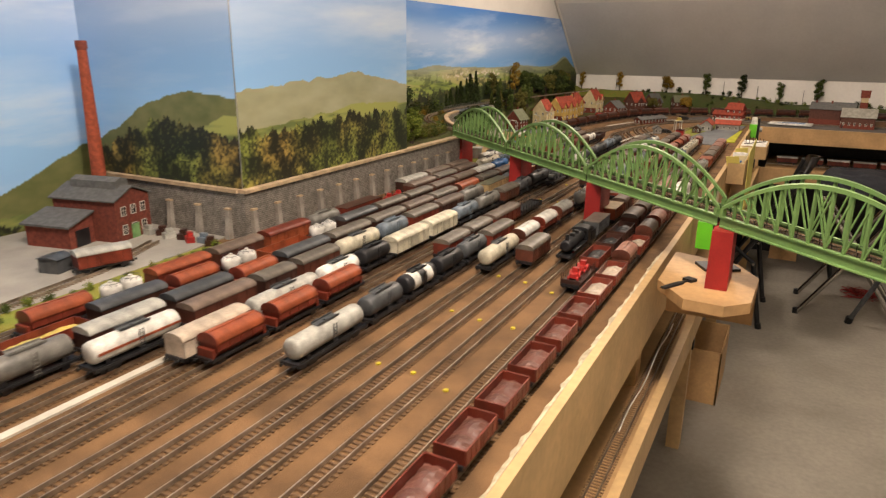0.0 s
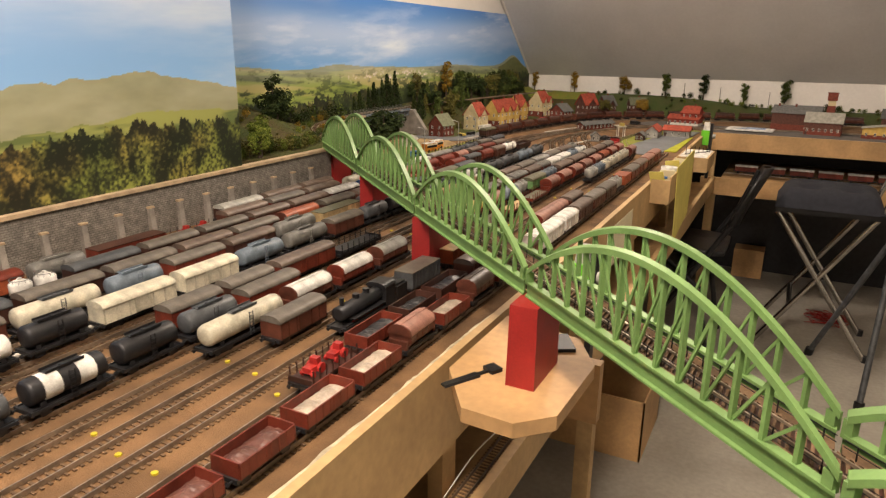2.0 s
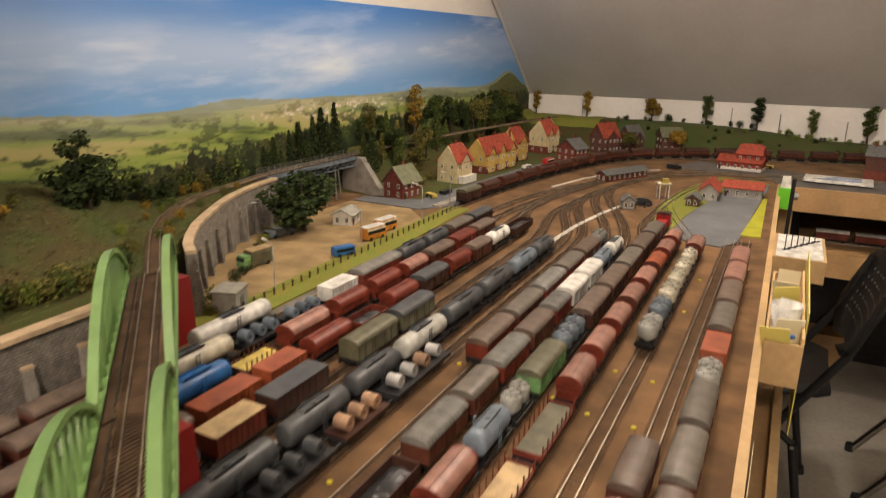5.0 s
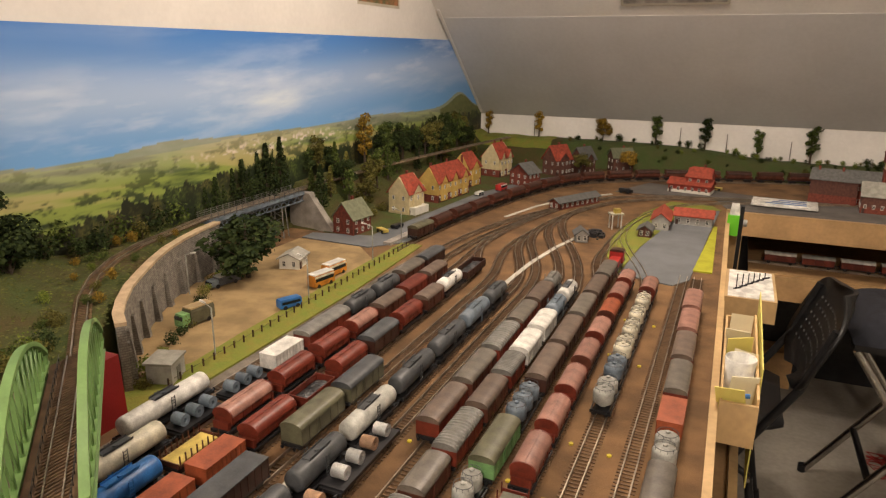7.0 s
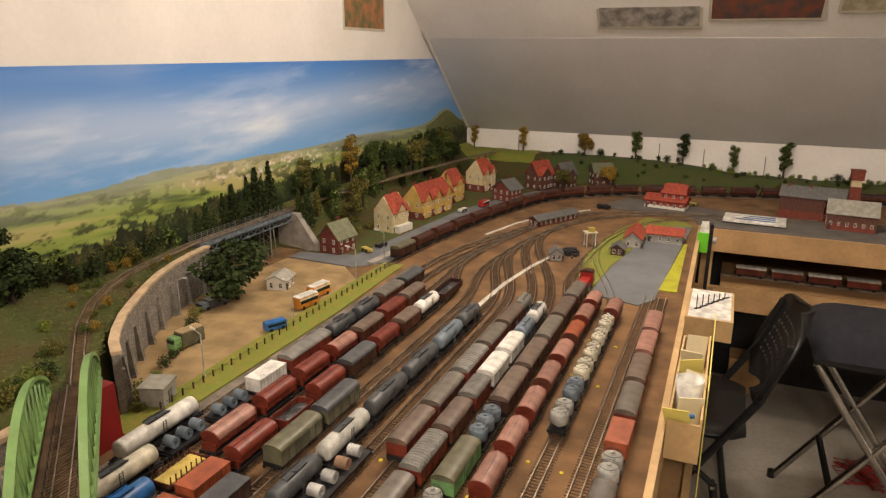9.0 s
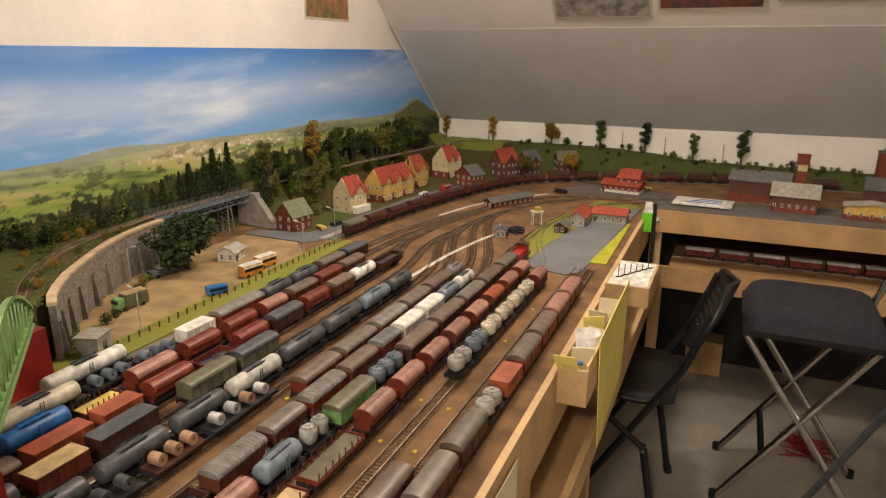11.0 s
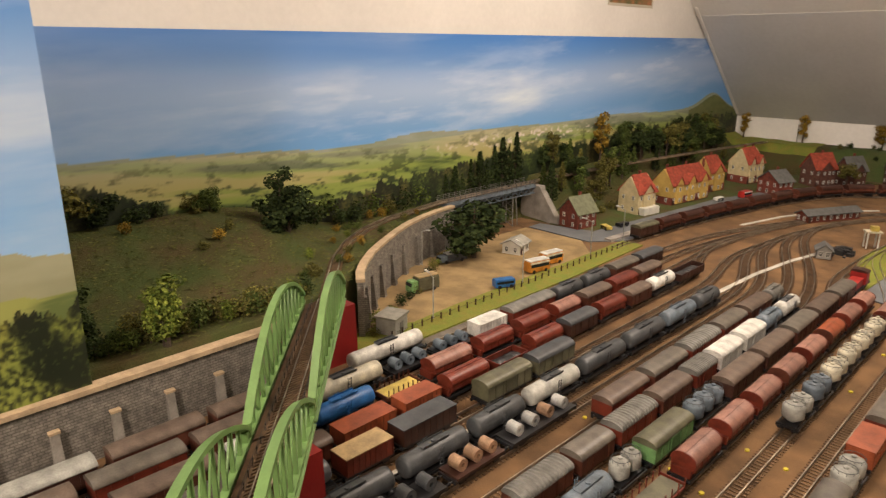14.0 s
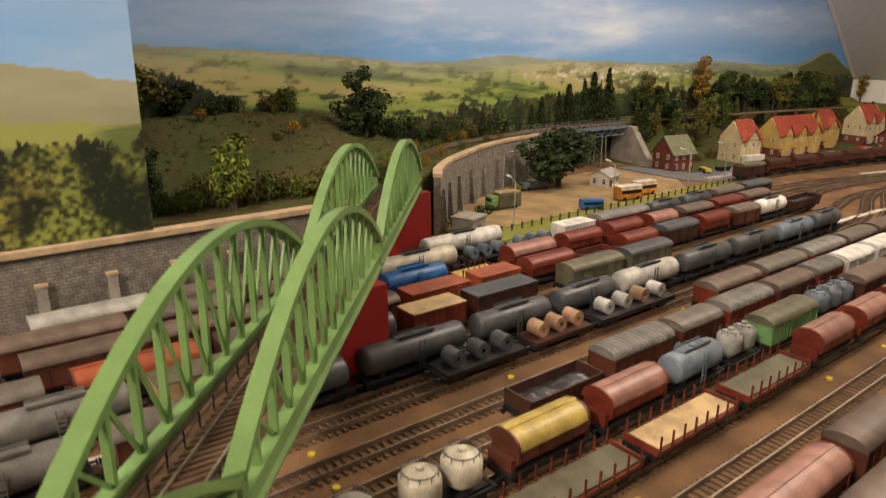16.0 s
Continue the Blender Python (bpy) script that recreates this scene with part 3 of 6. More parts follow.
def wagon_parts(kind, L, a, b):
    """Part meshes of one kind of wagon: name, mesh, material, label, place."""
    P = []
    W = 0.0165
    u = Mesh().box(-0.011, 0.011, -L / 2 + 0.004, L / 2 - 0.004, 0.0085, 0.0125)
    u.box(-0.0155, 0.0155, -L / 2 + 0.002, -L / 2 + 0.005, 0.008, 0.013).box(-0.0155, 0.0155, L / 2 - 0.005, L / 2 - 0.002, 0.008, 0.013)
    for sx in (-1, 1):
        u.box(sx * 0.0145 - 0.0008, sx * 0.0145 + 0.0008, -L / 2 + 0.004, L / 2 - 0.004, 0.009, 0.0125)
        for e in (-1, 1):
            u.box(sx * 0.0125 - 0.0008, sx * 0.0125 + 0.0008, e * L * 0.32 - 0.006, e * L * 0.32 + 0.006, 0.003, 0.009)
    P.append(("underframe", u.data("underframe", paint("black")), "black steel underframe", None))
    ws = Mesh().tube((-0.0085, 0, 0), (0.0085, 0, 0), 0.001, 6)
    for sx in (-1, 1):
        ws.tube((sx * 0.0072, 0, 0), (sx * 0.0098, 0, 0), 0.0056, 12)
    wd = ws.data("wheelset", paint("black"))
    ys = (-L * 0.32, L * 0.32) if L < 0.115 else (-L * 0.38, -L * 0.24, L * 0.24, L * 0.38)
    for y in ys:
        P.append(("wheelset", wd, "", pose(0, y, 0.0055)))
    bf = Mesh().tube((0, 0, 0), (0, 0.005, 0), 0.0012, 6).tube((0, 0.005, 0), (0, 0.006, 0), 0.0026, 8).data("buffer", paint("black"))
    for sx in (-1, 1):
        P.append(("buffer", bf, "", pose(sx * 0.0095, L / 2 - 0.002, 0.0105)))
        P.append(("buffer", bf, "", pose(sx * 0.0095, -L / 2 + 0.002, 0.0105, 0, 0, 180)))
    B = L - 0.010
    if kind in "VR":
        o = roof_outline(W, 0.035, 0.0075)[:9] + [(-W, 0.0125), (W, 0.0125)]
        m = Mesh().prism(o, -B / 2, B / 2)
        posts(P, B, W, 0.0125, 0.0345, (0.5, 0.34, 0.17), a)
        dr = Mesh().box(-0.0009, 0.0009, -0.011, 0.011, 0.014, 0.034).data("door", paint(a))
        for sx in (-1, 1):
            P.append(("door", dr, "", pose(sx * (W + 0.0003), 0, 0)))
        P.append(("body", m.data("body", paint(a)), "", None))
        r = Mesh().prism(roof_outline(W + 0.0008, 0.0352, 0.0082), -B / 2 - 0.0012, B / 2 + 0.0012, True)
        if kind == "R":
            rr, y = [], -B / 2 - 0.001
            for k in range(14):
                for f, e in ((0.0, 0.0), (0.55, 0.0), (0.6, 0.0009), (0.95, 0.0009)):
                    rr.append([(x * (1 + e * 20), y + (B + 0.002) * (k + f) / 14, z + e) for x, z in roof_outline(W + 0.0008, 0.0352, 0.0082)])
            r = Mesh().loft(rr)
        P.append(("roof", r.data("roof", paint(b)), word(b) + " arched roof", None))
    elif kind == "H":
        m = Mesh()
        o = [(-0.009, 0.0125), (0.009, 0.0125), (0.0155, 0.021), (0.0155, 0.031), (-0.0155, 0.031), (-0.0155, 0.021)]
        m.prism(o, -B / 2 + 0.006, B / 2 - 0.006)
        posts(P, B - 0.014, 0.0155, 0.02, 0.031, (0.5, 0.25, 0.0), a)
        m.box(-0.013, 0.013, -B / 2, -B / 2 + 0.005, 0.0125, 0.024).box(-0.013, 0.013, B / 2 - 0.005, B / 2, 0.0125, 0.024)
        P.append(("body", m.data("body", paint(a)), "", None))
        r = Mesh().prism(roof_outline(0.0162, 0.031, 0.0125, 11), -B / 2 + 0.005, B / 2 - 0.005, True)
        r.box(-0.0016, 0.0016, -B / 2 + 0.005, B / 2 - 0.005, 0.0432, 0.0442)
        P.append(("roof", r.data("roof", paint(b)), word(b) + " swivelling roof", None))
        e = Mesh().prism(roof_outline(0.0168, 0.031, 0.0128, 11), -0.001, 0.001).data("end_wall", paint(a))
        for sy in (-1, 1):
            P.append(("end_wall", e, "", pose(0, sy * (B / 2 - 0.0055), 0)))
    elif kind == "O":
        m = Mesh()
        for sx in (-1, 1):
            m.box(sx * W - 0.0008, sx * W + 0.0008, -B / 2, B / 2, 0.0125, 0.028)
        for sy in (-1, 1):
            m.box(-W, W, sy * B / 2 - 0.0008, sy * B / 2 + 0.0008, 0.0125, 0.029)
        m.box(-W, W, -B / 2, B / 2, 0.0125, 0.0145)
        posts(P, B, W + 0.0006, 0.0125, 0.028, (0.5, 0.35, 0.2, 0.05), a)
        P.append(("body", m.data("body", paint(a)), "", None))
        if b:
            rs = random.Random(len(CACHE))
            g = Mesh()
            nx, ny = 7, 22
            rows = [[(-W + 0.0015 + (2 * W - 0.003) * i / (nx - 1), -B / 2 + 0.0015 + (B - 0.003) * j / (ny - 1), 0.018 + 0.007 * math.sin(math.pi * i / (nx - 1)) * abs(math.sin(math.pi * 2 * j / (ny - 1))) ** 0.5 + rs.uniform(-0.001, 0.001)) for i in range(nx)] for j in range(ny)]
            g.loft(rows, closed=False, smooth=False)
            P.append(("load", g.data("load", paint(b)), "heaped " + word(b) + " load", None))
    elif kind in "FM":
        m = Mesh().box(-W, W, -B / 2, B / 2, 0.0125, 0.0155)
        sk = Mesh().box(-0.0007, 0.0007, -0.0007, 0.0007, 0.0125, 0.030).data("stake", paint("darkbrown" if a == "darkbrown" else a))
        for k in range(8):
            y = -B / 2 + 0.003 + (B - 0.006) * k / 7
            for sx in (-1, 1):
                P.append(("stake", sk, "", pose(sx * W, y, 0)))
        for sy in (-1, 1):
            m.box(-W, W, sy * B / 2 - 0.0007, sy * B / 2 + 0.0007, 0.0125, 0.02)
        P.append(("body", m.data("body", paint(a)), "", None))
        if kind == "F" and b:
            P.append(("load", Mesh().box(-W + 0.002, W - 0.002, -B / 2 + 0.003, B / 2 - 0.003, 0.0156, 0.0178).data("load", paint(b)), word(b) + " timber floor", None))
        if kind == "M":
            g = Mesh()
            for q in (-0.022, 0.022):
                g.box(-0.006, 0.006, q - 0.011, q + 0.007, 0.019, 0.026).box(-0.005, 0.005, q + 0.001, q + 0.009, 0.026, 0.034)
                for sx in (-1, 1):
                    g.tube((sx * 0.006, q + 0.006, 0.022), (sx * 0.0095, q + 0.006, 0.022), 0.0062, 12).tube((sx * 0.006, q - 0.009, 0.019), (sx * 0.009, q - 0.009, 0.019), 0.0035, 10)
            P.append(("load", g.data("load", paint("red")), "two small red tractors", None))
    elif kind in "TK":
        r = 0.0148
        P.append(("tank", Mesh().loft(tank_rings(B, r, 0.0285)).data("tank", paint(a)), "", None))
        m = Mesh().tube((0, 0, 0.042), (0, 0, 0.0455), 0.0035, 10)
        m.box(-0.006, 0.006, -0.022, 0.022, 0.0432, 0.0438)
        for sx in (-1, 1):
            m.box(sx * 0.006 - 0.0003, sx * 0.006 + 0.0003, -0.022, 0.022, 0.0438, 0.0465)
            m.box(sx * 0.0158 - 0.0005, sx * 0.0158 + 0.0005, -0.0035, -0.0028, 0.010, 0.042).box(sx * 0.0158 - 0.0005, sx * 0.0158 + 0.0005, 0.0028, 0.0035, 0.010, 0.042)
            for k in range(7):
                m.box(sx * 0.0158 - 0.0004, sx * 0.0158 + 0.0004, -0.003, 0.003, 0.013 + 0.0045 * k, 0.0136 + 0.0045 * k)
        P.append(("catwalk", m.data("catwalk", paint("darkgrey" if a in ("white", "cream", "lightgrey") else a)), "walkway with ladder and dome", None))
        sd = Mesh().box(-0.012, 0.012, -0.003, 0.003, 0.0125, 0.018).data("saddle", paint("black"))
        for e in (-1, 1):
            P.append(("saddle", sd, "", pose(0, e * B * 0.36, 0)))
        if b:
            bd = Mesh()
            for f in ((-0.22, 0.22) if kind == "K" else (0,)):
                w = B * (0.11 if kind == "K" else 0.5)
                n = 16
                if kind == "K":
                    bd.loft([[(1.01 * r * math.cos(2 * math.pi * k / n), B * f + y, 0.0285 + 1.01 * r * math.sin(2 * math.pi * k / n)) for k in range(n)] for y in (-w, w)], caps=False)
                else:
                    for sx in (-1, 1):
                        bd.box(sx * (r + 0.0001) - 0.0004, sx * (r + 0.0001) + 0.0004, -B * 0.47, B * 0.47, 0.0275, 0.0305)
            P.append(("band", bd.data("band", paint(b)), word(b) + " painted band", None))
    elif kind == "S":
        n = 2 if L < 0.1 else 3
        for k in range(n):
            y = (k - (n - 1) / 2) * B / n
            r = min(0.0158, B / n / 2 - 0.0008)
            m = Mesh()
            rg = lambda q, z: [(q * math.cos(2 * math.pi * i / 16), y + q * math.sin(2 * math.pi * i / 16), z) for i in range(16)]
            m.loft([rg(r * 0.35, 0.0125), rg(r, 0.021), rg(r, 0.036), rg(r * 0.9, 0.0385), rg(r * 0.3, 0.0425)])
            m.tube((0, y, 0.042), (0, y, 0.045), 0.0032, 10)
            P.append(("silo", m.data("silo", paint(a)), "", None))
            rl = Mesh()
            for i in range(10):
                t = 2 * math.pi * i / 10
                rl.tube((r * 0.86 * math.cos(t), y + r * 0.86 * math.sin(t), 0.038), (r * 0.86 * math.cos(t), y + r * 0.86 * math.sin(t), 0.043), 0.0003, 4)
            rl.loft([rg(r * 0.84, 0.0428), rg(r * 0.88, 0.0428), rg(r * 0.88, 0.0434), rg(r * 0.84, 0.0434)], caps=False, smooth=False)
            P.append(("railing", rl.data("railing", paint("darkgrey")), "", None))
    elif kind == "C":
        P.append(("body", Mesh().box(-W, W, -B / 2, B / 2, 0.0125, 0.0158).data("body", paint(a)), "", None))
        n = 4 if L > 0.12 else 3
        for k in range(n):
            y = (k - (n - 1) / 2) * B / n * 0.95
            m, q = Mesh(), 20
            ro, ri = 0.0088, 0.0032
            rr = lambda x, rad: [(x, y + rad * math.cos(2 * math.pi * i / q), 0.0158 + ro + rad * math.sin(2 * math.pi * i / q)) for i in range(q)]
            m.loft([rr(-0.0095, ri), rr(-0.0095, ro)], caps=False, smooth=False).loft([rr(-0.0095, ro), rr(0.0095, ro)], caps=False).loft([rr(0.0095, ro), rr(0.0095, ri)], caps=False, smooth=False).loft([rr(0.0095, ri), rr(-0.0095, ri)], caps=False)
            P.append(("coil", m.data("coil", paint("copper" if (b == "steel" and k == 2) else b)), "rolled metal coil", None))
    elif kind == "X":
        m = Mesh().box(-W, W, -B / 2, B / 2, 0.0128, 0.037)
        posts(P, B, W, 0.014, 0.036, (0.5, 0.375, 0.25, 0.125, 0.0), a)
        P.append(("body", m.data("body", paint(a)), "", None))
        P.append(("roof", Mesh().loft([[(x * (W + 0.0006), y * (B / 2 + 0.0006), z) for x, y in ((-1, -1), (1, -1), (1, 1), (-1, 1))] for z in (0.037, 0.0385)], smooth=False).data("roof", paint(b)), "flat " + word(b) + " roof", None))
    elif kind == "D":
        m = Mesh().box(-0.012, 0.012, -B / 2, B * 0.1, 0.0125, 0.029).box(-0.012, 0.012, B * 0.32, B / 2, 0.0125, 0.029).box(-W, W, B * 0.1, B * 0.32, 0.0125, 0.041)
        P.append(("body", m.data("body", paint("red")), "", None))
        P.append(("cab_roof", Mesh().prism(roof_outline(W + 0.001, 0.041, 0.005), B * 0.09, B * 0.33, True).data("cab_roof", paint("darkbrown")), "", None))
    elif kind == "L":
        m = Mesh()
        n = 16
        ring = lambda y, r: [(r * math.cos(2 * math.pi * k / n), y, 0.029 + r * math.sin(2 * math.pi * k / n)) for k in range(n)]
        m.loft([ring(-L * 0.46, 0.007), ring(-L * 0.455, 0.0108), ring(L * 0.12, 0.0108)])
        P.append(("boiler", m.data("boiler", paint("black")), "", None))
        c = Mesh().box(-0.016, 0.016, L * 0.12, L * 0.27, 0.0125, 0.040).prism(roof_outline(0.0168, 0.040, 0.006), L * 0.10, L * 0.28, True)
        P.append(("cab", c.data("cab", paint("black")), "", None))
        t = Mesh().box(-0.0155, 0.0155, L * 0.31, L * 0.49, 0.0125, 0.031).box(-0.012, 0.012, L * 0.33, L * 0.48, 0.031, 0.034)
        P.append(("tender", t.data("tender", paint("black")), "", None))
        f = Mesh().tube((0, -L * 0.40, 0.038), (0, -L * 0.40, 0.050), 0.0034, 10).tube((0, -L * 0.2, 0.038), (0, -L * 0.2, 0.0455), 0.005, 10).tube((0, -L * 0.05, 0.038), (0, -L * 0.05, 0.0455), 0.005, 10)
        f.box(-0.016, 0.016, -L * 0.36, L * 0.12, 0.018, 0.0195)
        P.append(("chimney_and_domes", f.data("chimney_and_domes", paint("black")), "", None))
        w = Mesh()
        for k in range(5):
            for sx in (-1, 1):
                w.tube((sx * 0.008, -L * 0.3 + k * L * 0.105, 0.008), (sx * 0.0105, -L * 0.3 + k * L * 0.105, 0.008), 0.0078, 16)
        P.append(("driving_wheels", w.data("driving_wheels", paint("red")), "red driving wheels", None))
    return P


KINDS = {"V": ("boxcar", "covered goods wagon", "{a} covered goods wagon with a {b} arched roof"), "R": ("boxcar", "covered goods wagon", "{a} covered wagon with a ribbed {b} roof"),
         "H": ("hopper_wagon", "hopper wagon", "{a} covered hopper wagon with a dusty {b} roof"), "O": ("open_wagon", "open wagon", "weathered {a} open goods wagon on the yard track"),
         "F": ("stake_wagon", "flat wagon", "{a} flat wagon with stakes and {b} floor"), "M": ("stake_wagon", "flat wagon", "{a} flat wagon carrying two red tractors"),
         "T": ("tank_wagon", "tank wagon", "{a} tank wagon with a black underframe"), "K": ("tank_wagon", "tank wagon", "{a} tank wagon with two broad {b} bands"),
         "S": ("silo_wagon", "silo wagon", "{a} silo wagon with upright round containers"), "C": ("coil_wagon", "flat wagon", "{a} flat wagon loaded with {b} coils"),
         "X": ("container_wagon", "container wagon", "{a} box wagon with a flat {b} roof"), "D": ("diesel_locomotive", "locomotive", "small red diesel locomotive with a dark cab roof"),
         "L": ("steam_locomotive", "locomotive", "black steam locomotive with red wheels and tender")}


def wagon(kind, L, a, b, x, y, z=RT, rz=0.0):
    key = (kind, L, a, b)
    if key not in CACHE:
        CACHE[key] = wagon_parts(*key)
    name, cat, lab = KINDS[kind]
    ob = thing(name, pose(x, y, z, 0, 0, rz), lab.format(a=word(a), b=word(b or "bare")), cat, "wagons in the yard")
    for n, me, l, at in CACHE[key]:
        part(n, me, None, ob, l, at)
    return ob


def row(i, y0, text):
    """Wagons coupled one after another on track i from y0 on: kind length body roof; a bare number is a gap."""
    y = y0
    for w in text.split(","):
        q = w.split()
        if len(q) == 1:
            y += float(q[0])
            continue
        L = float(q[1])
        wagon(q[0], L, q[2], q[3] if len(q) > 3 else None, tx(i, y + L / 2), y + L / 2)
        y += L + 0.009


OW = "O .083 oxide ironore"
row(0, -0.795, ",".join([OW] * 10) + ",O .09 oxide sand,O .09 oxide sand,H .085 brown pink,O .09 oxide sand,H .09 brown roofbrown,H .09 oxide pink,V .09 brown roofbrown,V .15 white white,V .095 white white,V .11 darkbrown roofbrown,V .11 brown roofgrey,V .11 darkbrown roofgrey,S .075 lightgrey,X .085 orange orange,V .115 oxide roofgrey,V .115 oxide roofbrown,V .11 brown pink,V .11 oxide pink")
row(1, 0.195, "M .10 darkbrown,O .095 oxide coal,O .085 darkbrown coal,O .10 darkbrown coal,V .09 brown roofbrown,H .09 darkbrown roofgrey,0.14,H .20 oxide pink,V .10 brown roofbrown")
row(2, 0.345, "L .165 black,X .10 darkgrey roofgrey,0.03,X .09 orange tan,V .1 brown roofbrown,0.02,0.67,S .075 lightgrey,S .075 bluegrey,S .075 cream,S .07 cream,S .07 cream,S .07 cream,H .095 oxide pink")
row(3, 0.275, "V .105 brown roofgrey,0.53,F .13 oxide olive,F .13 oxide tan,F .13 oxide olive,H .098 oxide pink,H .098 oxide pink,H .098 oxide pink,H .098 brown pink,H .098 oxide pink,H .098 brown orange,H .098 oxide pink,H .085 oxide pink")
row(4, 0.21, "T .145 cream,H .105 brown white,H .105 oxide white,H .105 brown lightgrey,0.065,S .075 lightgrey,S .085 cream,H .10 brown yellow,H .10 oxide pink,T .085 bluegrey,S .065 lightgrey,V .115 green olive,S .105 bluegrey,V .13 darkbrown roofbrown,V .13 darkbrown roofbrown,V .12 brown roofgrey,V .12 darkbrown roofbrown,V .11 brown roofgrey,D .115 red")
row(5, -0.245, "T .150 lightgrey,T .095 darkgrey,K .10 black white,T .09 black,T .095 darkgrey,V .12 oxide roofgrey,0.56,O .105 darkbrown coal,R .105 brown grey,V .085 brown roofgrey,R .105 oxide grey,V .10 brown roofbrown,R .08 oxide grey,V .095 white white,V .095 white white,T .085 bluegrey,T .09 white")
row(6, 0.235, "V .10 oxide roofgrey,V .10 darkbrown roofgrey,V .15 oxide roofbrown,F .14 black coal,0.63,V .115 oxide roofbrown,V .12 brown roofgrey,R .12 oxide grey,V .11 oxide roofgrey,V .115 brown roofbrown,T .07 grey")
row(7, -0.285, "H .105 oxide orange,H .105 oxide orange,H .105 oxide orange,0.95,C .115 black darkgrey,C .10 darkbrown copper,C .155 black steel")
row(8, -0.30, "V .125 sand sand,T .15 lightgrey,T .10 white,T .09 black,V .13 cream cream,V .12 cream cream,T .11 bluegrey,T .12 grey,V .11 brown roofgrey,T .095 darkgrey,T .135 darkgrey,T .12 darkgrey,T .11 darkgrey,T .13 lightgrey,T .13 darkgrey,T .13 darkgrey,T .12 bluegrey,T .10 darkgrey")
row(9, -0.37, "T .14 white orange,V .13 brown roofbrown,V .085 darkbrown roofgrey,V .11 brown roofgrey,T .13 cream,T .10 bluegrey,V .12 oxide roofgrey,V .12 darkbrown roofbrown,T .12 grey,X .15 tan olive,T .105 darkgrey,X .085 oxide tan,X .11 darkbrown darkgrey,0.05,V .115 olive olive,V .11 olive darkgrey")
row(10, -0.46, "T .11 grey,V .125 darkbrown lightgrey,V .12 darkbrown darkgrey,H .10 oxide orange,V .13 darkbrown darkgrey,V .13 darkbrown roofgrey,V .13 darkbrown roofgrey,V .12 brown roofbrown,V .12 brown roofgrey,H .13 brown orange,V .12 darkbrown roofgrey,V .09 brown roofbrown,X .10 orange orange,X .08 orange orange,H .105 oxide oxide,O .085 oxide coal,H .10 oxide oxide,V .10 darkbrown darkgrey,H .10 oxide oxide,V .09 brown roofbrown,T .105 white,O .13 darkbrown coal")
row(11, -0.53, "H .11 oxide orange,O .12 oxide yellow,V .12 darkbrown darkgrey,H .10 oxide orange,S .085 white,O .13 orange,S .085 white,V .13 darkbrown darkgrey,V .12 darkbrown roofgrey,V .12 darkbrown roofgrey,V .12 brown roofbrown,V .13 brown roofbrown,V .12 darkbrown white,T .11 blue,F .085 brown yellow,H .11 oxide pink,H .10 oxide oxide,H .10 oxide oxide,H .095 oxide pink,V .10 brown roofbrown,V .10 oxide oxide,V .10 brown roofbrown")
row(12, -0.35, "H .11 oxide orange,S .08 white,V .12 oxide orange,V .12 brown roofbrown,V .13 orange oxide,T .10 grey,X .15 oxide darkbrown,M .13 darkbrown,V .13 brown roofbrown,V .12 oxide roofgrey,V .13 brown roofbrown,0.03,T .15 cream,C .095 black bluegrey,C .095 black bluegrey,X .085 white white,V .145 oxide grey,T .10 darkgrey,T .10 darkgrey,V .11 brown roofgrey,V .11 darkbrown darkgrey")
row(13, 0.70, "V .13 darkbrown lightgrey,V .13 brown roofbrown,V .12 brown roofbrown,0.11,T .165 white")


# ---- terrain ----
def sm(t):
    t = max(0.0, min(1.0, t))
    return t * t * (3 - 2 * t)


XW = ([0.86, 1.20, 1.33, 1.41, 1.52, 1.66, 1.87, 1.90], [-0.703, -0.703, -0.735, -0.812, -0.897, -0.982, -1.032, -1.034])
CURVE = [(-0.681, 1.240), (-0.776, 1.322), (-0.87, 1.405), (-0.945, 1.49), (-1.0, 1.58), (-1.038, 1.68), (-1.058, 1.79), (-1.066, 1.90), (-1.068, 2.30), (-1.06, 2.6), (-1.02, 3.0), (-0.95, 3.5), (-0.90, 3.80)]


def hill(x, y):
    """Height of the scenery behind the yard."""
    if y < 1.895:
        xw = float(np.interp(y, *XW))
        if x > xw:
            return G - 0.01
        z = 0.921 + 0.10 * sm((xw - x) / 0.42) * sm((1.75 - y) / 0.5)
        d = min(math.hypot(x - a, y - b) for a, b in CURVE)
        return z + (0.9285 - z) * sm((0.10 - d) / 0.06)
    z = G - 0.01
    if y < 2.34:
        z = max(z, G - 0.01 + 0.10 * sm((-1.085 - x) / 0.06))
    if y > 2.29:
        z = max(z, G - 0.004 + 0.135 * sm((-0.93 - x) / 0.19) * sm((y - 2.29) / 0.06))
    if y > 3.6:
        z = max(z, G - 0.006 + 0.115 * sm((y - 3.70 - 0.06 * (x > -0.7)) / 0.16) * (1 - 0.42 * sm((x + 0.3) / 0.7)))
    return z + 0.006 * (noise.noise(Vector((x * 14, y * 14, 0))))


def field(name, xs, ys, material, label):
    m = Mesh()
    m.loft([[(x, y, hill(x, y)) for x in xs] for y in ys], closed=False)
    return setting(name, m, material, label)


field("hillside", np.linspace(-1.111, -0.66, 46), np.linspace(0.87, 3.974, 280), M_meadow, "grassy hillside with dark meadow and slopes")
cm = Mesh().loft([[(x, y, hill(x, y) + 0.0025) for x in np.linspace(-1.111, -0.70, 30)] for y in np.linspace(3.80, 3.974, 20)], closed=False)
setting("corner_meadow", cm, M_grass, "bright green meadow in the corner")
field("embankment", np.linspace(-0.66, 2.6, 150), np.linspace(3.70, 3.974, 30), M_bank, "overgrown embankment under the knee wall")

